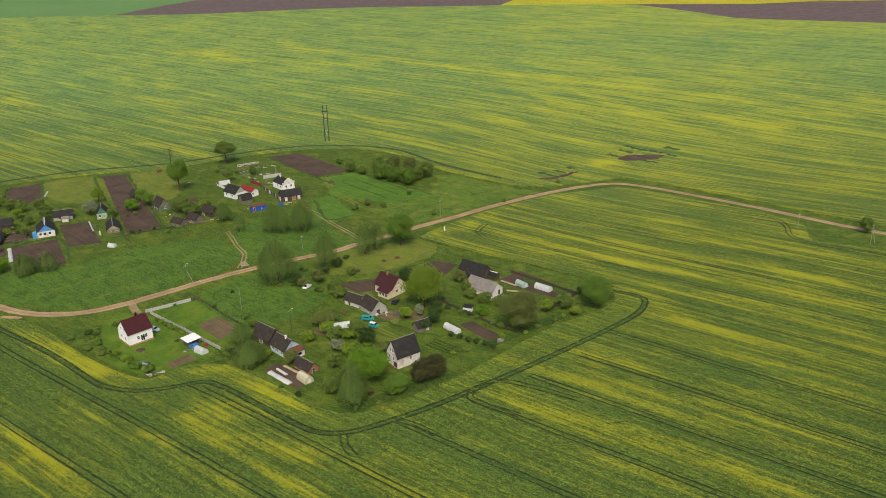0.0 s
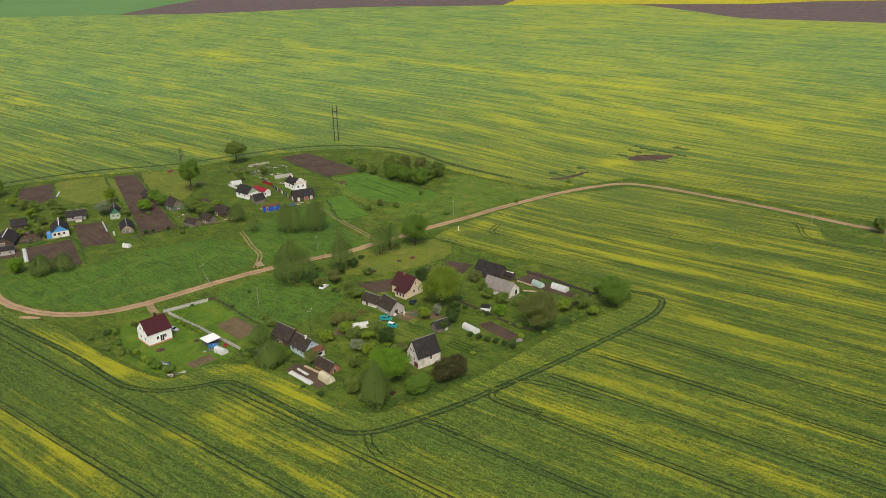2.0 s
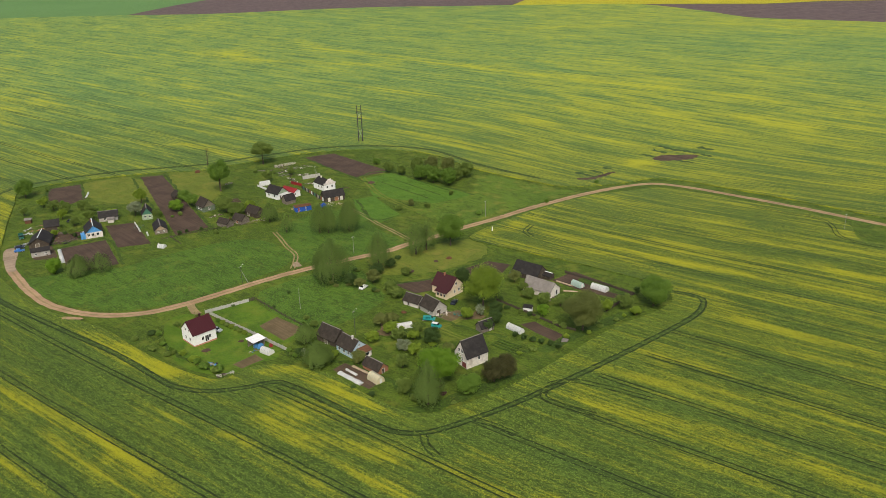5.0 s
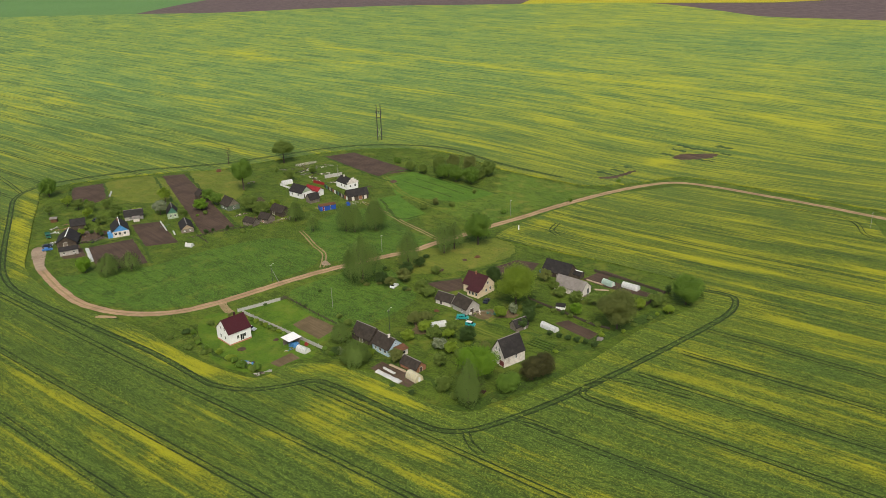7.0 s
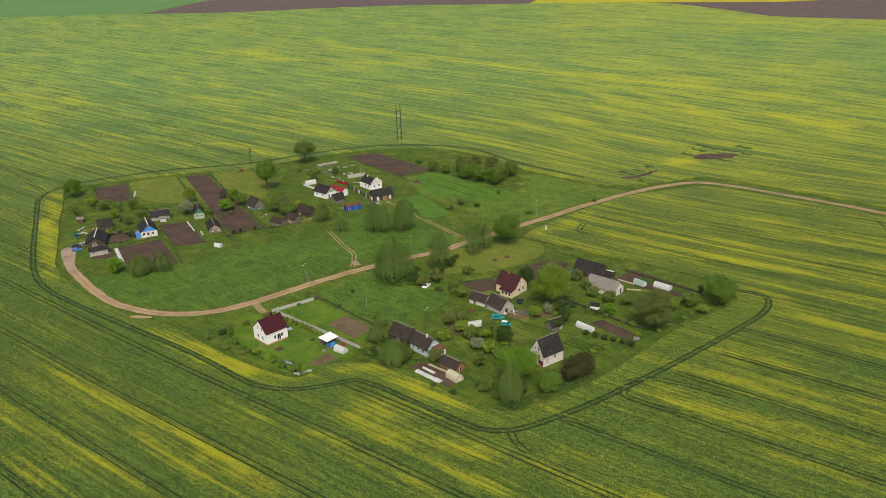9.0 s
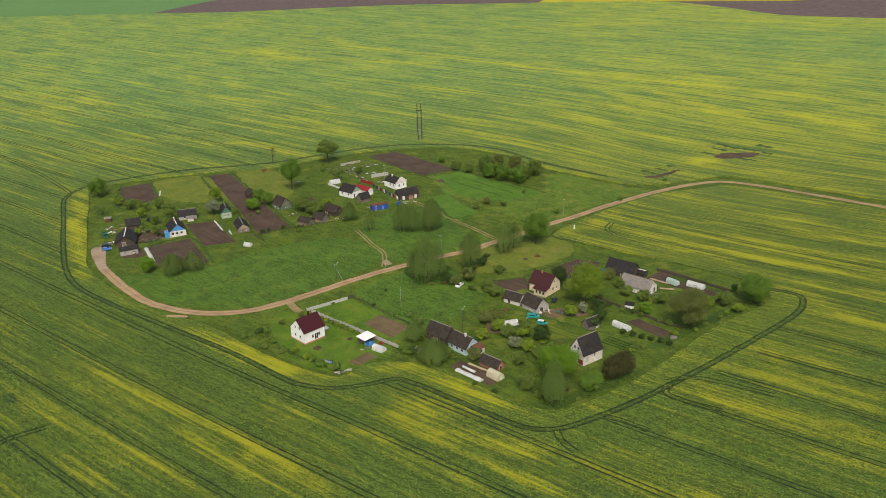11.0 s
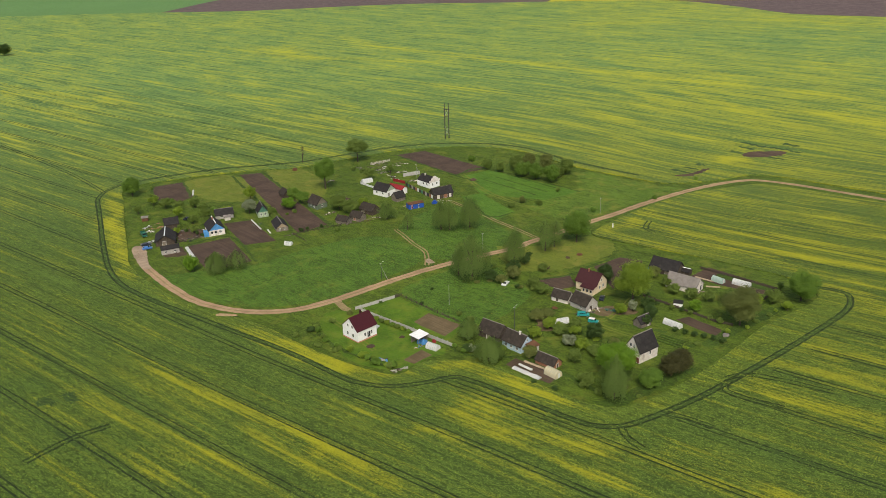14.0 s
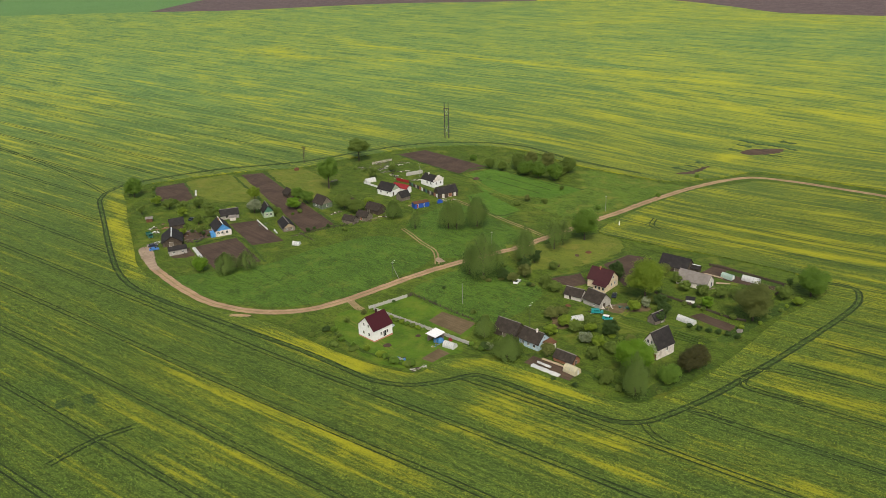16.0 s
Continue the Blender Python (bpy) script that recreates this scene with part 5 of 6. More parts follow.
def film_row(a, b, width, label, mat=None, high=0.55):
    """A low tunnel of film over a seed bed."""
    a, b = Vector(a), Vector(b)
    d, c = b - a, (a + b) / 2
    n = max(6, int(d.length))
    bm = bmesh.new()
    rings = []
    for i in range(n + 1):
        s = 1 + random.uniform(-.18, .18)
        rings.append([bm.verts.new((-d.length / 2 + d.length * i / n, width / 2 * s * math.cos(t), high * s * math.sin(t))) for t in np.linspace(0, math.pi, 7)])
    for r, s in zip(rings, rings[1:]):
        for i in range(6):
            bm.faces.new((r[i], r[i + 1], s[i + 1], s[i]))
    bm.faces.new(rings[0][::-1])
    bm.faces.new(rings[-1])
    ob = mesh_object("film_tunnel", bm, mat or FILM)
    ob.matrix_basis = pose(c.x, c.y, ground_z(c.x, c.y) + 0.08, 0, 0, math.degrees(math.atan2(d.y, d.x)))
    return tagged(ob, label, "film tunnel", "low film tunnels")


film_row((-57.4, 241.2), (-49.6, 233.6), 1.9, "low white film tunnel on a vegetable bed")
film_row((-55.4, 243.2), (-51.6, 239.2), 0.9, "narrow white film tunnel on a vegetable bed")
film_row((-53.4, 245.2), (-46.6, 239.0), 1.0, "long weathered board cover on a vegetable bed", BEIGE_WOOD, 0.3)
film_row((-195.0, 357.0), (-187.0, 341.5), 1.8, "white film sheet over a garden row")
film_row((-172.0, 390.6), (-165.0, 377.4), 0.65, "white film sheet over a garden row")
film_row((-161.5, 376.0), (-159.5, 371.6), 0.8, "white film sheet over a garden row")
film_row((-213.5, 441.0), (-211.5, 432.5), 1.0, "white film sheet over a garden row")
film_row((21.5, 308.0), (27.2, 302.6), 0.7, "pale weathered beam beside the barn", BEIGE_WOOD, 0.4)
film_row((23.0, 298.4), (28.2, 297.2), 0.8, "pale weathered beam beside the barn", BEIGE_WOOD, 0.4)


# ---- fences, walls, poles ----
board_meshes = {}


def board_mesh(material):
    """One pointed board, shared by all fences of the same wood."""
    if material.name not in board_meshes:
        bm = bmesh.new()
        prism(bm, [(-0.5, -0.5), (0.5, -0.5), (0.5, 0.5), (-0.5, 0.5)], -0.5, 0.5)
        me = bpy.data.meshes.new("board")
        bm.to_mesh(me)
        bm.free()
        me.materials.append(material)
        board_meshes[material.name] = me
    return board_meshes[material.name]


def fence(points, height, gap, panel_mat, post_mat, label, boards=0, thick=0.06, group="garden fences", sag=0.0):
    x0, y0 = points[0]
    base = thing("fence", x0, y0, 0, label, "fence", group)
    for a, b in zip(points, points[1:]):
        a, b = Vector(a), Vector(b)
        n = max(1, round((b - a).length / gap))
        yaw = math.atan2(b.y - a.y, b.x - a.x)
        for i in range(n):
            p, q = a + (b - a) * i / n, a + (b - a) * (i + 1) / n
            c = (p + q) / 2
            z = ground_z(c.x, c.y) - ground_z(x0, y0)
            hh = height * (1 + random.uniform(-sag, sag))
            bm = bmesh.new()
            if boards:
                w = (q - p).length / boards
                for k in range(boards):
                    r = p + (q - p) * (k + 0.5) / boards
                    slat = new("board", board_mesh(panel_mat))
                    slat.parent = base
                    slat.matrix_basis = Matrix.LocRotScale((r.x - x0, r.y - y0, z + hh / 2 + 0.05), Euler((random.uniform(-.03, .03), 0, yaw)), (w * 0.8 if boards > 7 else 0.13, thick, hh * random.uniform(0.9, 1.05)))
                for k in (0.25, 0.8):
                    rail = bmesh.new()
                    box(rail, c.x - x0, c.y - y0, z + hh * k, (q - p).length, 0.05, 0.07, yaw)
                    part("rail", rail, post_mat, base)
                bm.free()
            else:
                box(bm, c.x - x0, c.y - y0, z + hh / 2 + 0.05, (q - p).length - 0.14, thick, hh, yaw)
                box(bm, c.x - x0, c.y - y0, z + hh + 0.03, (q - p).length - 0.1, thick + 0.06, 0.08, yaw)
                part("panel", bm, panel_mat if not isinstance(panel_mat, list) else panel_mat[i % len(panel_mat)], base)
            bm = bmesh.new()
            box(bm, p.x - x0, p.y - y0, z + hh / 2, 0.14, 0.14, hh + 0.7, yaw)
            part("post", bm, post_mat, base)
    return base


fence([(-113.4, 291.4), (-98.6, 300.2)], 1.25, 2.2, CONCRETE, CONCRETE, "white concrete panel fence by the lawn", 0, 0.1)
fence([(-98.4, 300.3), (-96.4, 301.5)], 1.4, 1.0, DARK_WOOD, DARK_WOOD, "dark wooden gate section of the fence", 5)
fence([(-111.5, 290.6), (-94.2, 275.2), (-77.0, 258.2)], 1.3, 2.4, CONCRETE, METAL, "pale sheet fence between yard and lawn", 0, 0.05)
fence([(-96, 301.5), (-84, 288), (-74, 277)], 0.9, 3.0, DARK_WOOD, DARK_WOOD, "weathered picket fence beside the paddock", 5)
fence([(-3.2, 291.4), (7.1, 280.2), (17.3, 268.3), (22.5, 265.0)], 0.95, 2.6, DARK_WOOD, DARK_WOOD, "dark weathered board fence round the orchard", 8)
fence([(36, 279.6), (48.4, 293)], 1.3, 2.6, DARK_WOOD, DARK_WOOD, "dark weathered board fence at the garden end", 8)
fence([(48.6, 293.6), (38, 305), (26, 316)], 1.1, 2.6, DARK_WOOD, DARK_WOOD, "dark board fence against the rape field", 8)
# red panels stand in for a long low covered object
fence([(-104.7, 446.3), (-98.0, 441)], 1.6, 2.5, BRIGHT_RED, BRIGHT_RED, "long red panels standing in for a red covered thing", 0)
fence([(-97.6, 437.3), (-83.0, 414.5)], 1.8, 2.0, [DARK_PLASTIC, GREEN_PAINT, DARK_WOOD, GREY_WALL, DARK_PLASTIC, BRICK, WHITE_METAL], DARK_WOOD, "patchwork fence of old coloured sheets", 0, 0.05)
fence([(-99.4, 453.8), (-90.2, 458.2)], 2.0, 2.4, CONCRETE, CONCRETE, "pale concrete wall of the northern farm", 0, 0.12)
fence([(-148.4, 369), (-141, 359.8)], 0.8, 3.2, DARK_WOOD, DARK_WOOD, "low weathered fence along the meadow", 4)
fence([(-148, 369), (-130.4, 378.4), (-113, 384)], 0.8, 3.4, DARK_WOOD, DARK_WOOD, "low dark picket fence beside the old sheds", 4)
fence([(-119.4, 479.2), (-108.1, 485.3)], 1.4, 2.0, OLD_WHITE, GREY_WOOD, "pale gappy board fence behind the northern farm", 6)
fence([(-122.6, 443.5), (-114.6, 434.6)], 1.1, 2.2, WHITE_METAL, METAL, "white sheet fence beside the greenhouse", 0)


def power_pole(x, y, high, label, brace=None, lamp=False, arms=True):
    pole = thing("power_pole", x, y, 35, label, "power pole", "village power poles")
    bm = bmesh.new()
    tube(bm, [(0, 0, -0.5), (0, 0, high)], [0.1, 0.07], 8)
    part("pole", bm, DARK_CONCRETE if lamp else POLE_CONCRETE, pole)
    if arms:
        bm = bmesh.new()
        box(bm, 0, 0, high - 0.5, 1.2, 0.08, 0.08)
        part("crossarm", bm, DARK_CONCRETE, pole)
        for k in (-0.55, -0.2, 0.2, 0.55):
            bm = bmesh.new()
            tube(bm, [(k, 0, high - 0.45), (k, 0, high - 0.2)], [0.05, 0.04], 6)
            part("insulator", bm, FRAME, pole)
    if brace:
        bm = bmesh.new()
        tube(bm, [(brace[0], brace[1], -0.4), (0, 0, high * 0.8)], [0.12, 0.08], 8)
        part("brace", bm, POLE_CONCRETE, pole)
    if lamp:
        bm = bmesh.new()
        tube(bm, [(0, 0, high - 0.1), (0.5, 0, high + 0.35), (0.95, 0, high + 0.4)], [0.04, 0.035, 0.03], 5)
        arm = part("lamp_arm", bm, METAL, pole)
        bm = bmesh.new()
        box(bm, 1.05, 0, high + 0.38, 0.42, 0.2, 0.11)
        part("lamp_head", bm, FRAME, arm)


power_pole(-77.4, 291.8, 8.6, "plain concrete power pole in the paddock", None, False, False)
power_pole(-54.6, 268.4, 9.2, "concrete pole with a street lamp", None, True)
power_pole(-104.5, 316.6, 7.6, "braced concrete pole with a lamp by the road", (2.2, -1.2), True)
power_pole(-61.5, 343.0, 8.0, "concrete power pole by the road")
power_pole(-2, 386, 8.0, "concrete power pole by the road")
power_pole(181.0, 338.0, 8.6, "braced concrete power pole near the road", (2.4, -0.8))
power_pole(158, 358, 8.0, "concrete power pole near the road")
power_pole(-92, 452, 8.0, "braced power pole beside the white house", (2.6, 0))


def pylon(x, y):
    """A tall power line support of two concrete legs."""
    high = 23.6
    mast = thing("power_pylon", x, y, 4, "tall double legged concrete power pylon", "power pylon")
    for s in (-1.25, 1.25):
        bm = bmesh.new()
        tube(bm, [(s, 0, -0.6), (s, 0, high)], [0.34, 0.22], 10)
        part("leg", bm, DARK_CONCRETE, mast)
    for z, w in ((high - 4.2, 3.8), (high - 8.5, 2.6)):
        bm = bmesh.new()
        box(bm, 0, 0.25, z, w, 0.18, 0.3)
        box(bm, 0, -0.25, z, w, 0.18, 0.3)
        part("crossarm", bm, DARK_CONCRETE, mast)
    for a, b in (((-1.25, high - 4.4), (1.25, high - 8.3)), ((1.25, high - 4.4), (-1.25, high - 8.3)), ((-1.25, 2), (1.25, 9)), ((1.25, 2), (-1.25, 9))):
        bm = bmesh.new()
        tube(bm, [(a[0], 0, a[1]), (b[0], 0, b[1])], [0.07, 0.07], 5)
        part("cross_brace", bm, METAL, mast)
    for k in (-1.75, 0, 1.75):
        bm = bmesh.new()
        tube(bm, [(k, 0, high - 4.4), (k, 0, high - 5.8)], [0.09, 0.09], 6)
        part("insulator", bm, DARK_PLASTIC, mast)


pylon(-73.4, 532.0)


# ---- vehicles ----
def vehicle(x, y, yaw, paint, label, long=4.3, wide=1.75, high=1.45, van=False, category="car", lorry=False):
    car = thing("lorry" if lorry else ("van" if van else "car"), x, y, yaw, label, category)
    h = long / 2
    if lorry:
        prof = [(h, 0.55), (h, 1.5), (h - 0.2, 2.3), (h - 1.9, 2.35), (h - 1.9, 1.1), (-h, 1.1), (-h, 0.7)]
    elif van:
        prof = [(h, 0.45), (h, 0.95), (h - 0.8, 1.1), (h - 1.5, high), (-h + 0.1, high), (-h, 1.0), (-h, 0.45)]
    else:
        prof = [(h, 0.35), (h - 0.05, 0.72), (h - 1.1, 0.92), (h - 1.9, high), (-h + 1.1, high), (-h + 0.45, 0.95), (-h, 0.88), (-h, 0.35)]
    bm = bmesh.new()
    rings = []
    for s, shrink in ((-1, 0.86), (-0.96, 1.0), (0.96, 1.0), (1, 0.86)):
        rings.append([bm.verts.new((px, s * wide / 2 * (1.0 if pz < 1.0 else 0.88), pz)) for px, pz in prof])
    for r, s in zip(rings, rings[1:]):
        for i in range(len(prof)):
            bm.faces.new((r[i], r[(i + 1) % len(prof)], s[(i + 1) % len(prof)], s[i]))
    bm.faces.new(rings[0])
    bm.faces.new(rings[-1][::-1])
    bmesh.ops.recalc_face_normals(bm, faces=bm.faces)
    part("body", bm, paint, car)
    a, b = prof[2], prof[3]
    for name, p, q in (("windscreen", a, b), ("rear_window", prof[4], prof[5])) if not lorry else (("windscreen", prof[1], prof[2]),):
        bm = bmesh.new()
        n = Vector((q[1] - p[1], 0, p[0] - q[0])).normalized() * 0.015 * (1 if name == "windscreen" else 1)
        vs = []
        for (fx, fz), s in ((p, -1), (p, 1), (q, 1), (q, -1)):
            t = 0.86 if (fx, fz) == q else 0.14
            mx, mz = p[0] + (q[0] - p[0]) * t, p[1] + (q[1] - p[1]) * t
            vs.append(bm.verts.new((mx + n.x, s * wide * 0.41, mz + abs(n.z))))
        bm.faces.new(vs)
        ext = bmesh.ops.extrude_face_region(bm, geom=bm.faces[:])
        for vert in [e for e in ext["geom"] if isinstance(e, bmesh.types.BMVert)]:
            vert.co.z += 0.02
        part(name, bm, GLASS, car)
    for s in (-1, 1):
        bm = bmesh.new()
        x0, x1 = (h - 1.7, -h + 1.0) if not lorry else (h - 0.4, h - 1.6)
        z0, z1 = (1.0, high - 0.1) if not lorry else (1.5, 2.15)
        panes = 3 if van else 2
        for k in range(panes):
            bm = bmesh.new() if k else bm
            w = abs(x0 - x1) / panes
            box(bm, min(x0, x1) + w * (k + 0.5), s * wide * 0.447, z0 + (z1 - z0) * 0.62, w * 0.78, 0.03, (z1 - z0) * 0.62)
            part("side_window", bm, GLASS, car)
        for wx in (h - 0.8, -h + 0.8):
            bm = bmesh.new()
            tube(bm, [(wx, s * wide * 0.40, 0.33), (wx, s * wide * 0.51, 0.33)], [0.33, 0.33], 14)
            wheel = part("wheel", bm, RUBBER, car)
            bm = bmesh.new()
            tube(bm, [(wx, s * wide * 0.508, 0.33), (wx, s * wide * 0.52, 0.33)], [0.19, 0.17], 10)
            part("rim", bm, METAL, wheel)
        bm = bmesh.new()
        box(bm, h - 0.01, s * wide * 0.36, 0.68, 0.06, 0.3, 0.15)
        part("headlight", bm, FRAME, car)
    if van and long < 4:
        bm = bmesh.new()
        box(bm, -0.5, 0, high + 0.03, long - 1.5, wide * 0.84, 0.1)
        part("roof", bm, CAR_WHITE, car, "white roof")
    if lorry:
        bm = bmesh.new()
        for cx, cy, sx, sy in ((-1.0, wide / 2, 3.4, 0.06), (-1.0, -wide / 2, 3.4, 0.06), (-h + 0.03, 0, 0.06, wide), (h - 1.95, 0, 0.06, wide)):
            box(bm, cx, cy, 1.45, sx, sy, 0.7)
        part("load_bed", bm, CAR_GREEN, car)
    return car


vehicle(-28.6, 276.7, -8, TEAL, "teal pick-up van parked on the grass", 4.4, 1.7, 1.7, True, "van")
vehicle(-26.0, 271.0, -24, TEAL, "teal and white minibus parked on the grass", 3.6, 1.6, 1.7, True, "van")
vehicle(-105.6, 276.8, -28, CAR_SILVER, "silver car parked behind the white house")
vehicle(-54.6, 307.0, 62, CAR_WHITE, "white car parked beside the bushes", 4.2, 1.8, 1.7)
vehicle(-212.6, 356.6, 20, CAR_BLUE, "blue car parked at the road's end")
vehicle(-214.4, 361.0, 20, CAR_DARK, "dark car parked at the road's end")
vehicle(-204.6, 394.8, 60, CAR_DARK, "black car parked in the orchard", 3.9)
vehicle(-219.4, 373.6, -60, CAR_GREEN, "green lorry parked among lumber", 5.6, 2.1, 2.3, False, "lorry", True)
vehicle(-19.2, 290.2, 70, CAR_DARK, "dark blue car beside the cream house", 4.2)
gable_house("shed", "dark lean-to with a pale metal roof edge", (18.4, 311.2), 50, 3.4, 4.2, 1.8, 2.7, "y", DARK_WOOD, DARK_ROOF, category="shed", cap=WHITE_METAL, mid=True)


# ---- trees and shrubs ----
def leaf_cloud(rng, count, rx, rz, z0, leaf, lobes, droop=0.0, lobe_size=0.42, core=0.68):
    """Many small bent leaf clumps on the outside of several lobes, with gaps between them."""
    d = rng.normal(size=(lobes, 3))
    d /= np.linalg.norm(d, axis=1)[:, None]
    centre = d * (rng.random(lobes) ** 0.45)[:, None] * core * np.array([rx, rx, rz])
    radius = rng.uniform(0.7, 1.25, lobes) * lobe_size
    pick = rng.choice(lobes, count, p=radius ** 2 / (radius ** 2).sum())
    way = rng.normal(size=(count, 3))
    way[:, 2] += 0.25
    way /= np.linalg.norm(way, axis=1)[:, None]
    r = radius[pick] * (0.55 + 0.5 * rng.random(count) ** 0.5)
    pos = centre[pick] + way * r[:, None] * np.array([rx, rx, rz])
    pos[:, 2] -= droop * rng.random(count) * np.hypot(pos[:, 0], pos[:, 1])
    pos += rng.normal(size=(count, 3)) * 0.05 * np.array([rx, rx, rz])
    pos[:, 2] += z0
    nor = way * 0.95 + np.array([0, 0, 0.5]) + rng.normal(size=(count, 3)) * 0.17
    nor /= np.linalg.norm(nor, axis=1)[:, None]
    side = np.cross(nor, rng.normal(size=(count, 3)))
    side /= np.linalg.norm(side, axis=1)[:, None]
    up = np.cross(nor, side)
    s = leaf * rng.uniform(0.55, 1.3, count)[:, None]
    return centre + np.array([0, 0, z0]), np.stack([pos - side * s - up * s * 0.7, pos + side * s * 0.9 - up * s, pos + side * s + up * s * 0.8 - nor * s * 0.3, pos - side * s * 0.8 + up * s], 1).reshape(-1, 3)


def strand_cloud(rng, count, rx, rz, z0, high, leaf):
    """Leaves along many hanging twigs."""
    twigs = max(90, count // 16)
    u, a = rng.random(twigs) ** 0.55, rng.uniform(0, 2 * math.pi, twigs)
    bulge = 1 + 0.16 * np.sin(a * 3 + rng.uniform(0, 6)) + 0.1 * np.sin(a * 5 + rng.uniform(0, 6))
    r = rx * u * bulge * rng.uniform(0.78, 1.16, twigs)
    top = np.stack([r * np.cos(a), r * np.sin(a), z0 + rz * np.sqrt(1 - u * u) * rng.uniform(0.05, 1.05, twigs) - rz * 0.25 * u], 1)
    long = high * rng.uniform(0.14, 0.42, twigs) * (0.55 + 0.6 * u)
    pick = rng.integers(0, twigs, count)
    s = rng.random(count)
    pos = top[pick] + rng.normal(size=(count, 3)) * (0.1 + 0.022 * rx)
    pos[:, 2] -= long[pick] * s
    pos[:, :2] *= (1 + 0.08 * s)[:, None]
    # the crown narrows towards the foot and the top
    pos[:, :2] *= (np.sin(math.pi * (0.13 + 0.8 * np.clip(pos[:, 2] / high, 0, 1))) ** 0.6 * 1.12)[:, None]
    nor = pos * np.array([0.8, 0.8, 0]) / max(rx, 0.1) + np.array([0, 0, 0.5]) + rng.normal(size=(count, 3)) * 0.2
    nor /= np.linalg.norm(nor, axis=1)[:, None]
    side = np.cross(nor, rng.normal(size=(count, 3)))
    side /= np.linalg.norm(side, axis=1)[:, None]
    up = np.cross(nor, side)
    k = leaf * rng.uniform(0.55, 1.25, count)[:, None]
    return top[rng.choice(twigs, 14)], np.stack([pos - side * k * 0.7 - up * k * 0.7, pos + side * k * 0.6 - up * k, pos + side * k * 0.7 + up * k * 0.8, pos - side * k * 0.6 + up * k], 1).reshape(-1, 3)


tree_seed = [0]


def tree(x, y, high, wide, leaves, label, stem=0.25, density=1.0, leaf=0.2, lobes=38, droop=0.0, lobe_size=0.3, name="tree", category="tree", group=""):
    tree_seed[0] += 1
    lobes, lobe_size, leaf = int(lobes * 2.0), lobe_size * 0.76, leaf * 0.74
    rng = np.random.default_rng(tree_seed[0])
    home = thing(name, x, y, float(rng.uniform(0, 360)), label, category, group)
    z0, rz, rx = high * (stem + 1) / 2, high * (1 - stem) / 2, wide / 2
    count = int(density * min(23000, 12 * (rx * rx + rx * rz) / (leaf * leaf) * 0.5))
    centres, verts = leaf_cloud(rng, count, rx * (1.2 if high > 6 else 1.08), rz * 1.04, z0, leaf, lobes, droop, lobe_size)
    if leaves is LEAF_WILLOW:
        centres, verts = strand_cloud(rng, int(count * 0.8), rx, rz, z0, high, leaf)
    verts[:, 2] = np.maximum(verts[:, 2], 0.1)
    bm = bmesh.new()
    thick = 0.018 * high + 0.06
    top = (float(rng.normal() * 0.3), float(rng.normal() * 0.3), z0 + rz * 0.4)
    tube(bm, [(0, 0, -0.4), (0.05, 0, high * stem * 0.6), (top[0] * 0.5, top[1] * 0.5, z0), top], [thick * 1.3, thick, thick * 0.6, thick * 0.2], 7)
    for c in centres[:9]:
        zb = float(rng.uniform(0.5, 0.9)) * min(z0, c[2])
        tube(bm, [(0, 0, zb), tuple(np.array([0, 0, zb]) * 0.4 + c * 0.6 - np.array([0, 0, 0.2])), tuple(c)], [thick * 0.45, thick * 0.28, thick * 0.1], 5)
    part("trunk", bm, BARK, home)
    crown = new("crown", quads_mesh("crown", verts, leaves))
    crown.parent = home
    return home


def shrub(x, y, high, wide, leaves, label, name="shrub", group="", leaf=0.2):
    return tree(x, y, high, wide, leaves, label, 0.05, 1.0, leaf, 16, 0.0, 0.4, name, "shrub", group)


def bare_tree(x, y, high, label):
    home = thing("bare_tree", x, y, 0, label, "tree")
    rng = random.Random(5)
    bm = bmesh.new()
    tube(bm, [(0, 0, -0.4), (0.2, 0, high * 0.5), (0, 0.1, high)], [0.28, 0.18, 0.04], 7)
    part("trunk", bm, BARK, home)
    for k in range(16):
        z = high * rng.uniform(0.35, 0.9)
        a, l = rng.uniform(0, 6.3), (high - z) * 0.6 + 0.6
        bm = bmesh.new()
        tube(bm, [(0.1, 0, z), (l * 0.5 * math.cos(a), l * 0.5 * math.sin(a), z + l * 0.4), (l * math.cos(a) * 0.8, l * math.sin(a) * 0.8, z + l)], [0.09, 0.06, 0.02], 5)
        part("bough", bm, BARK, home)


tree(-244.5, 435, 11, 10.5, LEAF, "round dark green tree at the village corner", 0.1)
tree(-141, 437, 18.5, 12.5, LEAF, "tall leafy green tree among the gardens", 0.22)
bare_tree(-160, 486, 11, "leafless dead tree at the field edge")
tree(-127.5, 487, 14, 14, LEAF_OLIVE, "spreading tree with a clear trunk", 0.38, 0.9, lobes=40)
tree(-19.5, 349, 15.5, 12.5, LEAF, "dense round green tree by the road", 0.12, lobes=44)
tree(-49.5, 325.5, 18, 8.5, LEAF_WILLOW, "slender young green tree by the road", 0.05, 0.8, 0.19, 40, 0.1)
tree(-34.5, 340, 15, 8.5, LEAF_WILLOW, "airy pale green birch", 0.12, 0.5, 0.2, 36, 0.15)
tree(-30, 344.5, 13.5, 7.5, LEAF_WILLOW, "airy pale green birch", 0.12, 0.5, 0.2, 36, 0.15)
tree(-67.5, 315, 20, 14, LEAF_WILLOW, "big drooping willow by the road", 0.02, 1.0, 0.19, 90, 0.3, 0.22)
tree(-73, 318, 14, 6.5, LEAF_WILLOW, "slim willow sapling beside the big one", 0.05, 0.6, 0.2, 30, 0.2)
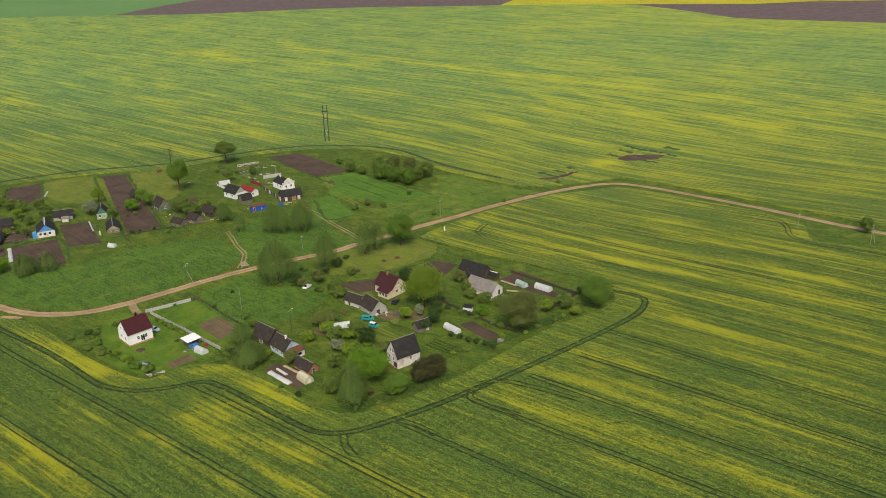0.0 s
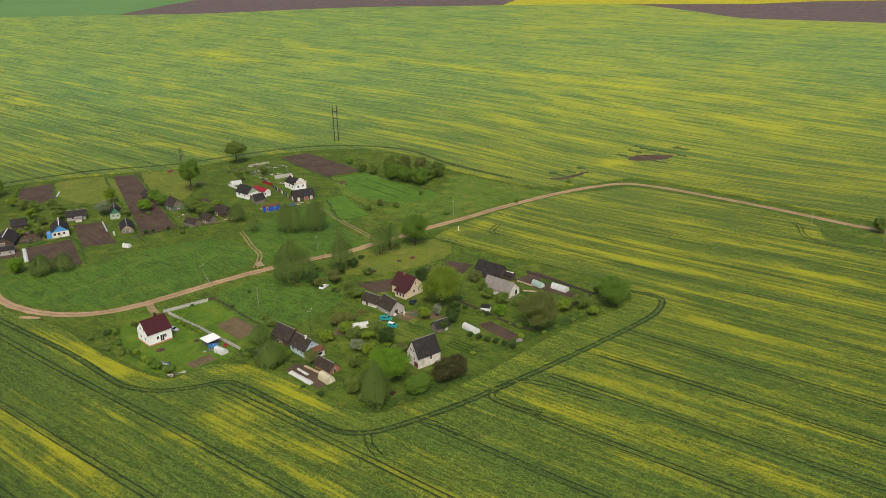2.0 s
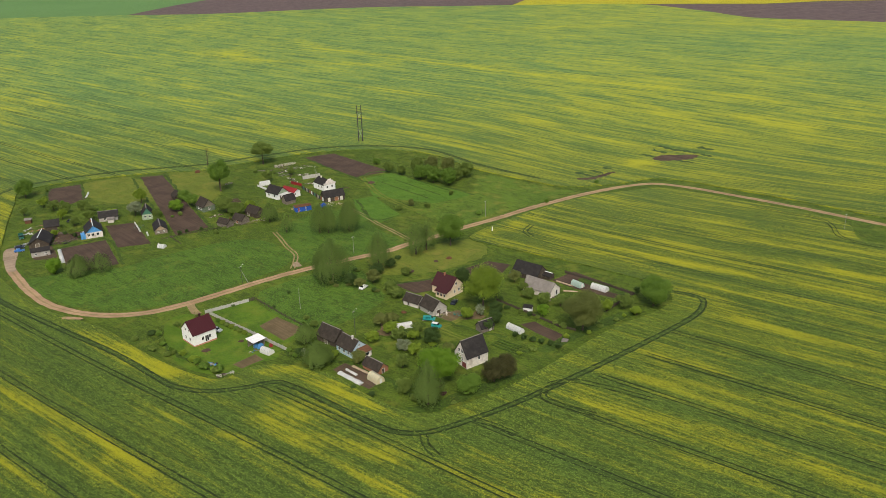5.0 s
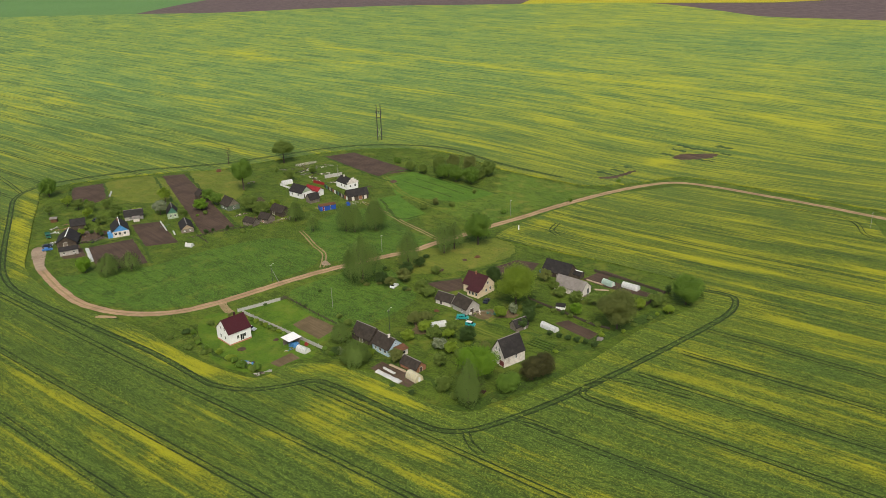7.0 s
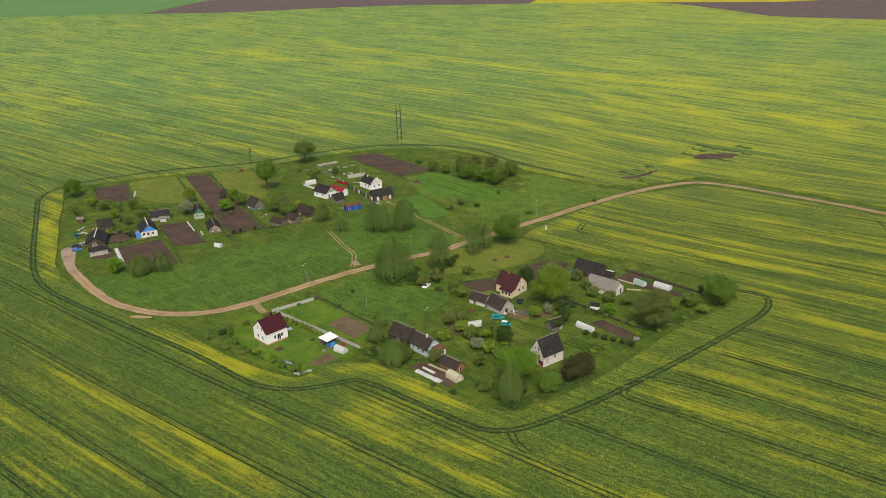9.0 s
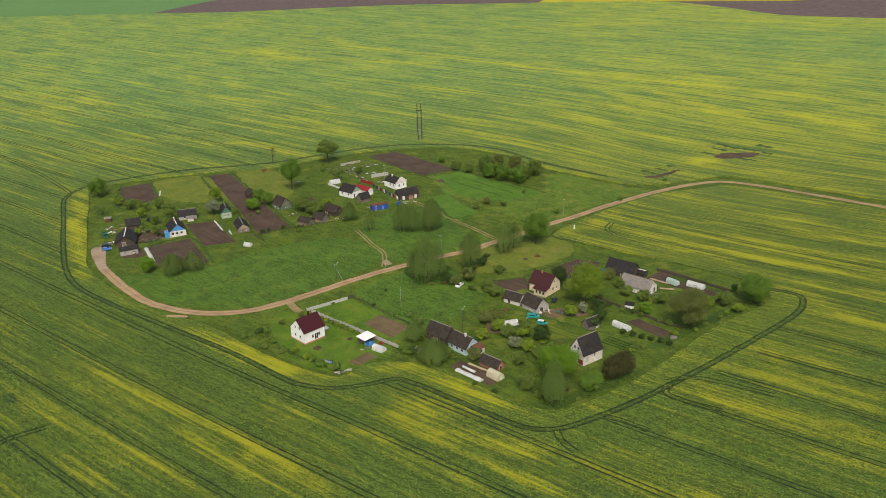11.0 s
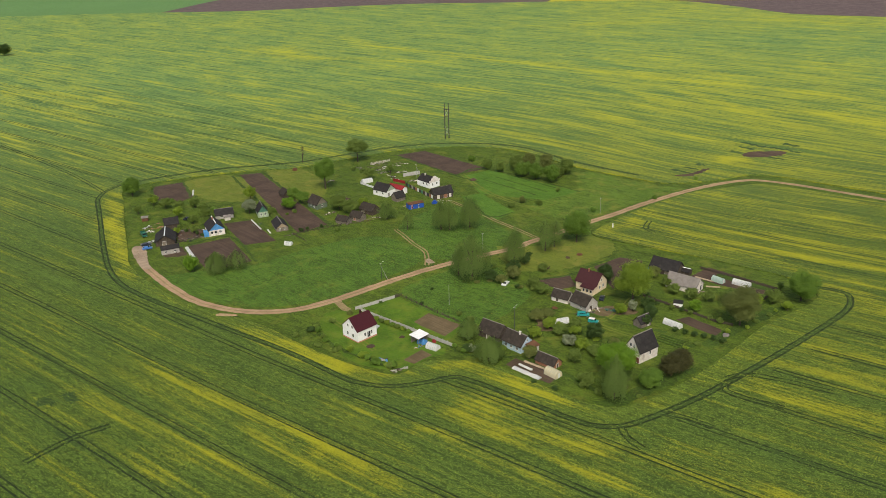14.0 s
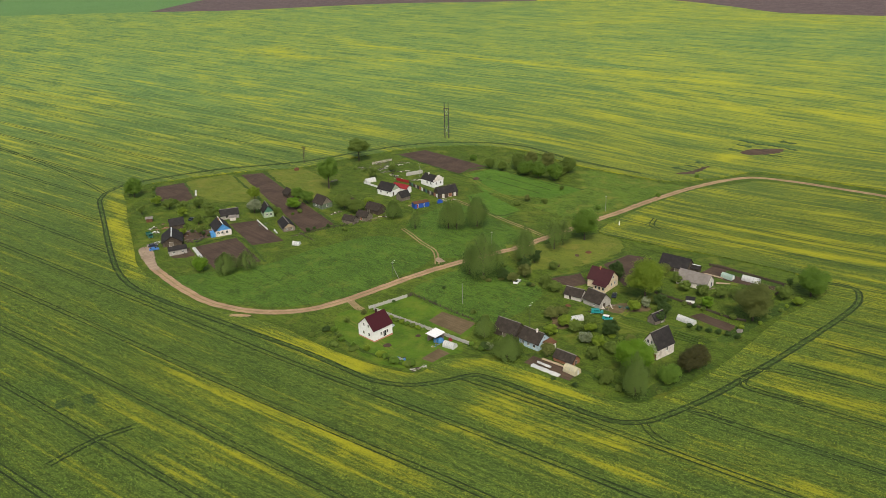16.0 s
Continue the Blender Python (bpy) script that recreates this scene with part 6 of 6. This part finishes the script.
tree(-79.5, 370, 15.5, 7.5, LEAF_WILLOW, "airy tall olive green tree", 0.06, 0.9, 0.19, 40)
tree(-75.5, 369, 16, 7.5, LEAF_WILLOW, "airy tall olive green tree", 0.06, 0.9, 0.19, 40)
tree(-66, 370.5, 17, 9.5, LEAF_WILLOW, "tall olive green tree in the meadow", 0.04, 1.0, 0.22, 40)
tree(-8.6, 286, 17.5, 15.5, LEAF_YELLOW, "large bright yellow green tree in the garden", 0.15, 1.1, lobes=50)
tree(-15.5, 303.5, 9.5, 6.5, LEAF_DARK, "dark tree beside the cream house", 0.08)
tree(54, 283.5, 13, 12.5, LEAF, "round dense tree at the field corner", 0.05, lobes=44)
tree(25, 265.5, 15.5, 14, LEAF_BROWN, "large brownish green tree beside the fence", 0.12, lobes=48)
tree(-25, 234, 12.5, 13.5, LEAF_BRIGHT, "large fresh green maple in the orchard", 0.1, 1.2, lobes=46)
tree(-28.6, 220.5, 15.5, 8.5, LEAF_WILLOW, "drooping airy willow at the orchard edge", 0.02, 0.9, 0.18, 90, 0.35, 0.22)
tree(-16, 226.5, 6.8, 8, LEAF, "small rounded green orchard tree", 0.05)
tree(-36, 228, 6, 6, LEAF_OLIVE, "small rounded green orchard tree", 0.05)
tree(-27.6, 259.2, 6.8, 6.2, LEAF_DARK, "dark green bushy pine in the orchard", 0.03)
tree(-8.0, 232.5, 9.2, 8.5, LEAF_RUST, "dark brownish dense tree beside the tall house", 0.03, lobes=50)
tree(-4.2, 235.5, 8.2, 7.5, LEAF_RUST, "dark brownish dense tree beside the tall house", 0.03, lobes=50)
tree(-65.0, 247, 9.4, 9.4, LEAF_WILLOW, "drooping yellow green garden willow", 0.06, 1.0, 0.2, 40, 0.25)
tree(-71.3, 264, 8.4, 6.8, LEAF_WILLOW, "airy pale orchard tree", 0.1, 0.85, 0.2)
tree(-51.5, 246.5, 5.5, 5.5, LEAF_BROWN, "small brownish garden tree", 0.1, 0.9, 0.2)
tree(-185.5, 330, 7.5, 6.5, LEAF_BRIGHT, "bushy green tree beside the plot", 0.04)
tree(-174.5, 328.5, 9.5, 9.5, LEAF_WILLOW, "airy green tree beside the plot", 0.03, 0.9)
tree(-166.5, 331, 9.5, 8, LEAF_WILLOW, "airy green tree beside the plot", 0.05, 0.5)
tree(-175, 401, 8, 7.5, BLOSSOM, "apple tree in white blossom", 0.15)
tree(-178, 420, 8.5, 7, LEAF_YELLOW, "young pale green orchard tree", 0.25)
tree(-156, 406, 6.5, 8, LEAF_BRIGHT, "low bright green garden tree", 0.1)
tree(-150, 413, 7.5, 7.5, LEAF, "green garden tree beside the shed", 0.12)
tree(-156, 421, 7, 7, LEAF, "green garden tree beside the shed", 0.12)
tree(-130, 402, 9, 10, LEAF_OLIVE, "low spreading garden tree", 0.08)
tree(-124, 396, 7.5, 8.5, LEAF_OLIVE, "low spreading garden tree", 0.08)
tree(-118, 402, 6.5, 7, LEAF_YELLOW, "low spreading garden tree", 0.08)
tree(-105.5, 386, 10.5, 7.5, LEAF_WILLOW, "slim olive green tree by the sheds", 0.06, 0.8)
tree(-95, 371, 10, 5.5, LEAF_WILLOW, "small airy tree on the meadow", 0.06, 0.5)
tree(-118, 452, 7, 6, LEAF_OLIVE, "small airy garden tree", 0.15, 0.5)
tree(-107, 462, 6, 5, LEAF_OLIVE, "small airy garden tree", 0.15, 0.5)
tree(-51, 312, 6, 7, LEAF_BROWN, "low brownish tree beside the car", 0.08, 0.9)
# thicket on the northern edge
for x, y, h, w, kind in ((-28, 466, 9.5, 8, LEAF_BROWN), (-19, 461, 10, 8.5, LEAF_BROWN), (-36, 460, 10, 9, LEAF_OLIVE), (-34, 448, 9, 8.5, LEAF), (-27, 442, 10, 9, LEAF), (-19, 437, 11, 10, LEAF), (-9, 451, 10.5, 9, LEAF_OLIVE), (-31, 452, 8, 7, LEAF), (-14, 446, 8, 7, LEAF_OLIVE), (-52, 463, 7, 6, LEAF_OLIVE), (-45, 458, 6, 6, LEAF_OLIVE)):
    tree(x, y, h, w, kind, "dense scrubby tree of the northern thicket", 0.04, 1.0, 0.2, 40, group="thicket trees")
tree(-60, 479, 4.5, 4.8, LEAF, "small round green bush", 0.03, name="bush", category="shrub")
tree(186, 352, 8, 7, LEAF_OLIVE, "lone scrubby tree by the road", 0.05)
tree(-544, 937, 14, 16, LEAF_DARK, "dark lone tree out in the far field", 0.05)
# orchard trees of the western gardens
for x, y, h, w in ((-228, 418, 6, 7), (-220, 412, 6, 8), (-212, 408, 6, 7), (-205, 412, 6, 7), (-210, 398, 6, 7), (-199, 404, 6, 7), (-196, 396, 6, 8), (-200, 388, 5, 6), (-193, 384, 5.5, 6), (-232, 405, 5, 5), (-186, 400, 5, 6), (-163, 396, 5, 5), (-160, 388, 5, 5), (-196, 375, 4.5, 5), (-204, 374, 4, 5)):
    tree(x, y, h, w, LEAF_OLIVE if (int(x) % 3) else LEAF_YELLOW, "low pruned orchard tree in young leaf", 0.2, 0.42, 0.19, 24, name="orchard_tree", group="orchard trees")
for x, y, h, w, kind in ((-42, 268, 5, 6.5, LEAF_YELLOW), (-39, 263, 4.5, 6, LEAF_OLIVE), (-34, 262, 4, 5, LEAF_YELLOW), (-46, 274, 5, 7, LEAF_BROWN), (-42, 276, 4.5, 6, LEAF_BROWN), (-37, 255, 4.5, 6, BLOSSOM), (-33, 252, 4.2, 6, LEAF_YELLOW), (-30, 247, 4.5, 6, LEAF_OLIVE), (-22, 253, 3.5, 5, LEAF_BROWN), (-37, 243, 5.5, 5.5, LEAF_OLIVE), (-48, 262, 4.5, 6, LEAF_YELLOW), (-33, 268, 3.5, 5, LEAF_OLIVE), (-25, 246, 4.5, 5, LEAF_OLIVE),
                         (-41, 297, 5, 6.5, LEAF_OLIVE), (-44, 303, 5, 6, LEAF_OLIVE), (-60, 311, 5, 7, LEAF_DARK), (-56, 308, 4.5, 6, LEAF_BROWN), (-50, 320, 5, 7, LEAF_DARK), (-45, 326, 4.5, 6, LEAF_DARK), (-38, 318, 4, 5, LEAF_OLIVE), (-15, 277, 5, 5.5, LEAF_YELLOW), (-10, 279, 5, 4, BLOSSOM), (-5, 273, 5.5, 6, LEAF_DARK), (-8, 268, 4.5, 5.5, LEAF_DARK), (-4, 281, 5, 6, LEAF_DARK),
                         (8, 300, 5, 6, LEAF_OLIVE), (9, 293, 4.5, 6, LEAF_OLIVE), (14, 288, 5, 6, LEAF_OLIVE), (20, 285, 5, 6, LEAF_OLIVE), (12.5, 277.5, 5, 5, LEAF_BRIGHT), (26, 285, 5, 6, LEAF_OLIVE), (5, 308, 5.5, 6, LEAF_BROWN), (36, 280, 5, 6, LEAF_YELLOW), (43, 282, 6.5, 6.5, LEAF_OLIVE), (50, 293, 4, 3, LEAF_DARK), (30, 272, 3, 4, LEAF_OLIVE), (46, 276, 4, 5, LEAF_YELLOW)):
    tree(x, y, h, w, kind, "small garden fruit tree in young leaf", 0.08, 0.8, 0.19, 22, name="garden_tree", group="garden trees")
# clipped and wild shrubs
for x, y in ((1.2, 262.0), (4.0, 260.0), (6.8, 258.2), (9.6, 256.6), (12.4, 255.0), (15.0, 253.0)):
    shrub(x, y, 2.2, 2.4, LEAF_DARK, "dark rounded evergreen bush in a row", group="row of bushes")
for x, y, h, w, kind in ((-70.5, 254, 2.8, 3.4, BLOSSOM), (-60, 253, 2.4, 3, LEAF_YELLOW), (-72, 254, 3, 4, LEAF_DARK), (-107, 253.5, 2.2, 3, LEAF_YELLOW), (-103, 248, 2.5, 4, LEAF), (-97, 246, 2.5, 4, LEAF), (-118, 258, 1.6, 3, LEAF_OLIVE), (-124, 262, 1.8, 3, LEAF_OLIVE), (-128, 274, 2.2, 3.5, LEAF_DARK), (-133, 270, 1.8, 3, LEAF_OLIVE), (-121, 281, 2.2, 3, LEAF_OLIVE), (-115, 287, 2.2, 2.6, LEAF_BROWN),
                         (-107, 284.6, 1.3, 2.2, LEAF), (-104.8, 282.6, 1.5, 2.4, LEAF_YELLOW), (-102.8, 280.8, 1.5, 2.4, LEAF_OLIVE), (-100.8, 279, 1.6, 2.6, LEAF_YELLOW), (-98.8, 277.3, 1.5, 2.4, LEAF), (-96.8, 275.5, 1.6, 2.6, LEAF_OLIVE), (-94.8, 273.7, 1.4, 2.4, LEAF_YELLOW), (-92.8, 271.8, 1.2, 2.0, LEAF), (-46, 226.5, 1.5, 2.5, LEAF_DARK), (-52, 231, 1.4, 2.2, LEAF_DARK), (-104, 296.5, 1.0, 1.8, LEAF_DARK), (-88, 294, 1.2, 2.0, LEAF_DARK),
                         (-30, 400, 3, 4, LEAF_OLIVE), (-38, 404, 4, 4, LEAF_BROWN), (-44, 398, 3, 4, LEAF_OLIVE), (-18, 420, 3, 3, LEAF_OLIVE), (-5, 388, 2.5, 3, LEAF), (30, 408, 2.5, 3, LEAF), (62, 445, 2.5, 3, LEAF), (-128, 372, 2.2, 3, LEAF_OLIVE), (-74, 283, 1.6, 3, LEAF_OLIVE), (-70, 276, 3, 4, LEAF_OLIVE), (-84, 306, 1.2, 2, LEAF_DARK)):
    shrub(x, y, h, w, kind, "leafy garden shrub in spring green", group="garden shrubs")

# wild shrubs along the plot edges
hedge = random.Random(44)
for line, kinds, n in (([(-127, 277), (-118, 262), (-104, 250), (-95, 243)], (LEAF_OLIVE, LEAF, LEAF_YELLOW), 12), ([(-79, 260), (-70, 251), (-56, 249)], (LEAF, LEAF_OLIVE), 6), ([(-48, 279), (-34, 266), (-24, 256), (-14, 248)], (LEAF_OLIVE, LEAF_YELLOW, LEAF_DARK), 10), ([(-3, 291), (6, 279), (20, 267)], (LEAF_DARK, LEAF_OLIVE), 7), ([(2, 250), (18, 258), (44, 276)], (LEAF_OLIVE, LEAF_YELLOW), 7), ([(-70, 312), (-56, 308), (-44, 300), (-36, 292)], (LEAF_DARK, LEAF_OLIVE, LEAF_BROWN), 9),
                       ([(-238, 446), (-230, 426), (-212, 420), (-190, 404)], (LEAF_OLIVE, LEAF), 8), ([(-214, 392), (-202, 380), (-190, 370)], (LEAF_OLIVE, LEAF_DARK), 7), ([(-147, 373), (-133, 380), (-120, 378)], (LEAF_OLIVE, LEAF_DARK), 5), ([(-130, 470), (-118, 466), (-104, 470)], (LEAF_OLIVE,), 6), ([(-164, 402), (-158, 396), (-150, 400)], (LEAF, LEAF_OLIVE), 4), ([(-40, 232), (-30, 222), (-20, 220)], (LEAF_OLIVE, LEAF), 6), ([(-60, 322), (-50, 330), (-40, 336)], (LEAF_DARK, LEAF_OLIVE), 5)):
    pts = spline(line, 1.0)
    for k in range(n):
        p = pts[int((k + hedge.random()) / n * (len(pts) - 1))]
        shrub(p.x + hedge.uniform(-1, 1), p.y + hedge.uniform(-1, 1), hedge.uniform(1.0, 2.6), hedge.uniform(1.8, 3.4), hedge.choice(kinds), "wild leafy shrub along a plot edge", group="wild shrubs")


# ---- small things ----
def heap(x, y, wide, high, material, label, name="heap", category="heap", seed=1):
    rng = random.Random(seed)
    bm = bmesh.new()
    bmesh.ops.create_icosphere(bm, subdivisions=3, radius=1)
    for v in bm.verts:
        k = 1 + 0.35 * noise.noise(v.co * 1.7 + Vector((seed, 0, 0)))
        v.co = Vector((v.co.x * wide / 2 * k, v.co.y * wide / 2 * k * 0.8, max(-0.1, v.co.z * high * k)))
    ob = mesh_object(name, bm, material)
    ob.matrix_basis = pose(x, y, ground_z(x, y), 0, 0, rng.uniform(0, 180))
    return tagged(ob, label, category)


def lumber(x, y, yaw, count, label, mats, long=3.0, spread=3.0, seed=2):
    """A litter of planks, sheets and blocks, each its own piece."""
    rng = random.Random(seed)
    base = thing("scrap_pile", x, y, yaw, label, "scrap pile")
    for k in range(count):
        bm = bmesh.new()
        kind = rng.choice(("plank", "plank", "plank", "block", "sheet"))
        l = rng.uniform(0.4, 1) * long * (1.0 if kind == "plank" else 0.4)
        w = {"plank": rng.uniform(0.14, 0.3), "block": rng.uniform(0.3, 0.7), "sheet": rng.uniform(0.6, 1.1)}[kind]
        h = {"plank": rng.uniform(0.06, 0.16), "block": rng.uniform(0.25, 0.6), "sheet": rng.uniform(0.05, 0.12)}[kind]
        box(bm, rng.uniform(-spread, spread), rng.uniform(-spread, spread) * 0.4, h / 2, l, w, h, rng.gauss(0, 0.7), rng.uniform(-0.1, 0.1))
        bmesh.ops.bevel(bm, geom=bm.edges[:], offset=0.02, segments=1)
        part(kind, bm, rng.choice(mats), base)


heap(-105.6, 261.2, 3.2, 0.5, BED, "low heap of brown rubble and earth", "rubble_heap")
heap(-94.8, 267.6, 2.2, 0.5, SOIL, "small dark heap of earth", "earth_heap", seed=3)
heap(-86.8, 262.0, 2.6, 1.4, TARP, "heap under a blue tarpaulin", "tarpaulin_heap", seed=4)
heap(-83.4, 262.8, 1.8, 1.0, BRIGHT_RED, "red covered heap by the fence", "covered_heap", seed=5)
heap(-38.0, 284.0, 2.4, 0.6, RUST_ROOF, "small heap of reddish earth", "earth_heap", seed=6)
heap(-24, 226.5, 2.4, 0.5, BROWN_METAL, "dark brown heap under the trees", "compost_heap", seed=7)
heap(-36.5, 321.5, 3.4, 0.7, SOIL, "dark heap of earth behind the cream house", "earth_heap", seed=8)
heap(-20.5, 334.5, 3.2, 0.6, RUST_ROOF, "reddish heap of earth on the grass", "earth_heap", seed=9)
heap(-26.0, 331.5, 2.6, 0.4, SOIL, "brown heap of earth on the grass", "earth_heap", seed=10)
heap(-61, 444, 4.5, 1.0, BED, "brown heap of earth beside the plot", "earth_heap", seed=11)
heap(-163, 474, 4.0, 1.2, RUST_ROOF, "rusty brown heap at the field edge", "straw_heap", seed=12)
heap(17.8, 258.2, 3.0, 0.8, GREY_ROOF, "grey covered heap at the garden corner", "covered_heap", seed=13)
heap(4.5, 317.0, 1.4, 1.3, TARP, "pale blue water tank on the grass", "water_tank", "tank", seed=14)
lumber(-101, 250.5, -30, 18, "blue and grey scrap laid beside the garden", [TARP, GREY_WALL, GREY_WOOD, DARK_WOOD, DARK_WOOD], seed=21)
lumber(-94.5, 243.2, 20, 16, "grey rubble at the garden corner", [GREY_WALL, CONCRETE, GREY_WOOD, DARK_WOOD], seed=22)
lumber(-88.4, 259.8, 48, 12, "bits and boxes in front of the shelter", [CONCRETE, BRICK, TARP, DARK_PLASTIC], 1.6, 2.0, seed=23)
lumber(-23.6, 281.0, 30, 34, "pale broken planks beside the old barn", [OLD_WHITE, BEIGE_WOOD, GREY_WOOD, DARK_WOOD, DARK_WOOD], 3.0, 3.0, seed=24)
lumber(-17.5, 280.5, -20, 14, "dark green scrap beside the car", [CAR_GREEN, DARK_PLASTIC, GREEN_PAINT], 3.0, 2.2, seed=25)
lumber(-216.5, 384, 30, 14, "timber and scrap beside the barn", [GREY_WOOD, OLD_WHITE, BRICK], 3.0, 2.6, seed=26)
lumber(-199, 366, 10, 22, "dark timber and scrap between the barns", [DARK_WOOD, GREY_WOOD, DARK_PLASTIC], 4.0, 5.0, seed=27)
lumber(-214, 366, 40, 14, "scrap metal beside the lorry", [METAL, GREY_WOOD, WHITE_METAL], 2.4, 2.4, seed=28)
lumber(-104, 478, 25, 20, "pale blocks and boards behind the farm", [OLD_WHITE, GREY_WOOD, GREY_ROOF], 3.0, 6.0, seed=90)
lumber(-118, 476, 25, 22, "grey timber and scrap behind the gardens", [GREY_WOOD, GREY_ROOF, DARK_WOOD], 4.0, 9.0, seed=29)
lumber(-110, 464, 25, 14, "scrap and blocks behind the farm", [GREY_ROOF, DARK_PLASTIC, GREY_WOOD], 3.0, 4.0, seed=30)
lumber(-95, 404.5, 25, 10, "rusty scrap beside the blue shed", [RUST_ROOF, BEIGE_WOOD], 3.0, 3.0, seed=31)
lumber(-78.5, 410.5, 20, 14, "pale timber and scrap before the barn", [BEIGE_WOOD, GREY_WOOD, OLD_WHITE], 3.0, 4.0, seed=32)
lumber(-111, 388.5, 40, 14, "pale scrap beside the old sheds", [OLD_WHITE, GREY_WOOD, DARK_WOOD], 3.0, 4.0, seed=33)
lumber(18.5, 292.5, 40, 10, "boards and blocks by the barn wall", [OLD_WHITE, GREY_WOOD], 3.0, 3.0, seed=34)
lumber(-203, 372, 80, 18, "dark scrap and boards before the barn", [DARK_WOOD, GREY_WOOD, RUST_ROOF], 3.0, 3.0, seed=41)
lumber(-194, 370, 10, 14, "dark boards between house and barn", [DARK_WOOD, GREY_WOOD, DARK_PLASTIC], 3.0, 3.5, seed=42)
lumber(-218, 390, 60, 8, "old timber frame and scrap", [GREY_WOOD, BRICK, DARK_WOOD], 2.4, 1.6, seed=43)
lumber(-84, 420, 20, 12, "odd boards and sheets in the yard", [DARK_WOOD, OLD_WHITE, GREY_WOOD], 2.4, 3.5, seed=44)
lumber(-120, 388, 60, 14, "boards and scrap among the sheds", [DARK_WOOD, RUST_ROOF, GREY_WOOD], 3.0, 3.5, seed=45)
lumber(-29, 279, 40, 10, "broken boards beside the old barn", [OLD_WHITE, DARK_WOOD, GREY_WOOD], 3.0, 2.5, seed=46)
for k, (x, y, yaw, n, mats) in enumerate(((-219, 379, 20, 16, [METAL, WHITE_METAL, GREY_WOOD]), (-221, 385.5, 70, 14, [WHITE_METAL, GREY_ROOF, DARK_WOOD, METAL]), (-215.5, 363.5, 30, 14, [OLD_WHITE, GREY_WOOD, DARK_PLASTIC]), (-201, 379, 0, 16, [DARK_WOOD, GREY_WOOD, GREY_ROOF]), (-192, 379.5, 10, 16, [DARK_WOOD, GREY_WOOD, WHITE_METAL]), (-198, 352, 40, 10, [GREY_WOOD, DARK_WOOD]),
                                          (-168, 384, 40, 8, [DARK_PLASTIC, CAR_GREEN, GREY_WOOD]), (-150, 369, 30, 8, [GREY_WOOD, DARK_WOOD]), (-134, 397, 50, 14, [DARK_WOOD, GREY_WOOD, OLD_WHITE]), (-127, 390, 50, 16, [DARK_WOOD, GREY_WOOD, RUST_ROOF]), (-108, 434, 40, 10, [GREY_WOOD, OLD_WHITE, METAL]), (-94, 446, 25, 16, [DARK_WOOD, GREY_ROOF, OLD_WHITE]), (-76, 436, 25, 10, [DARK_WOOD, GREY_WOOD, RUST_ROOF]), (-140, 450, 40, 8, [OLD_WHITE, GREY_WOOD]))):
    lumber(x, y, yaw, n, "odd boards, sheets and scrap lying about the yard", mats, 2.8, 2.8, seed=60 + k)
for k, (x, y, yaw) in enumerate(((-113, 469, 30), (-106, 456, -60), (-110, 474, 20), (-116, 482, 30), (-101, 463, 20), (-103, 449, -50))):
    lumber(x, y, yaw, 20, "dark boards and grey scrap on the farm's back lot", [DARK_WOOD, GREY_WOOD, GREY_WALL, DARK_PLASTIC, OLD_WHITE], 2.6, 3.4, seed=110 + k)
# boundary marker by the road
post = thing("road_shrine", -0.1, 365.0, 30, "small white post monument by the road", "monument")
bm = bmesh.new()
box(bm, 0, 0, 0.2, 1.0, 1.0, 0.5)
part("base", bm, CONCRETE, post)
bm = bmesh.new()
tube(bm, [(0, 0, 0.4), (0, 0, 2.4), (0, 0, 2.7)], [0.32, 0.24, 0.05], 8)
part("pillar", bm, WHITE_METAL, post)
ob = thing("crate_stack", -82.3, 406.6, 24, "blue crate stack before the dark barn", "crates")
for cx, cz in ((-0.7, 0.6), (0.7, 0.6), (0.0, 1.5)):
    bm = bmesh.new()
    box(bm, cx, 0, cz, 1.3, 1.2, 1.1 if cz < 1 else 0.7)
    bmesh.ops.bevel(bm, geom=bm.edges[:], offset=0.06, segments=2)
    part("crate", bm, BLUE_SHEET, ob)
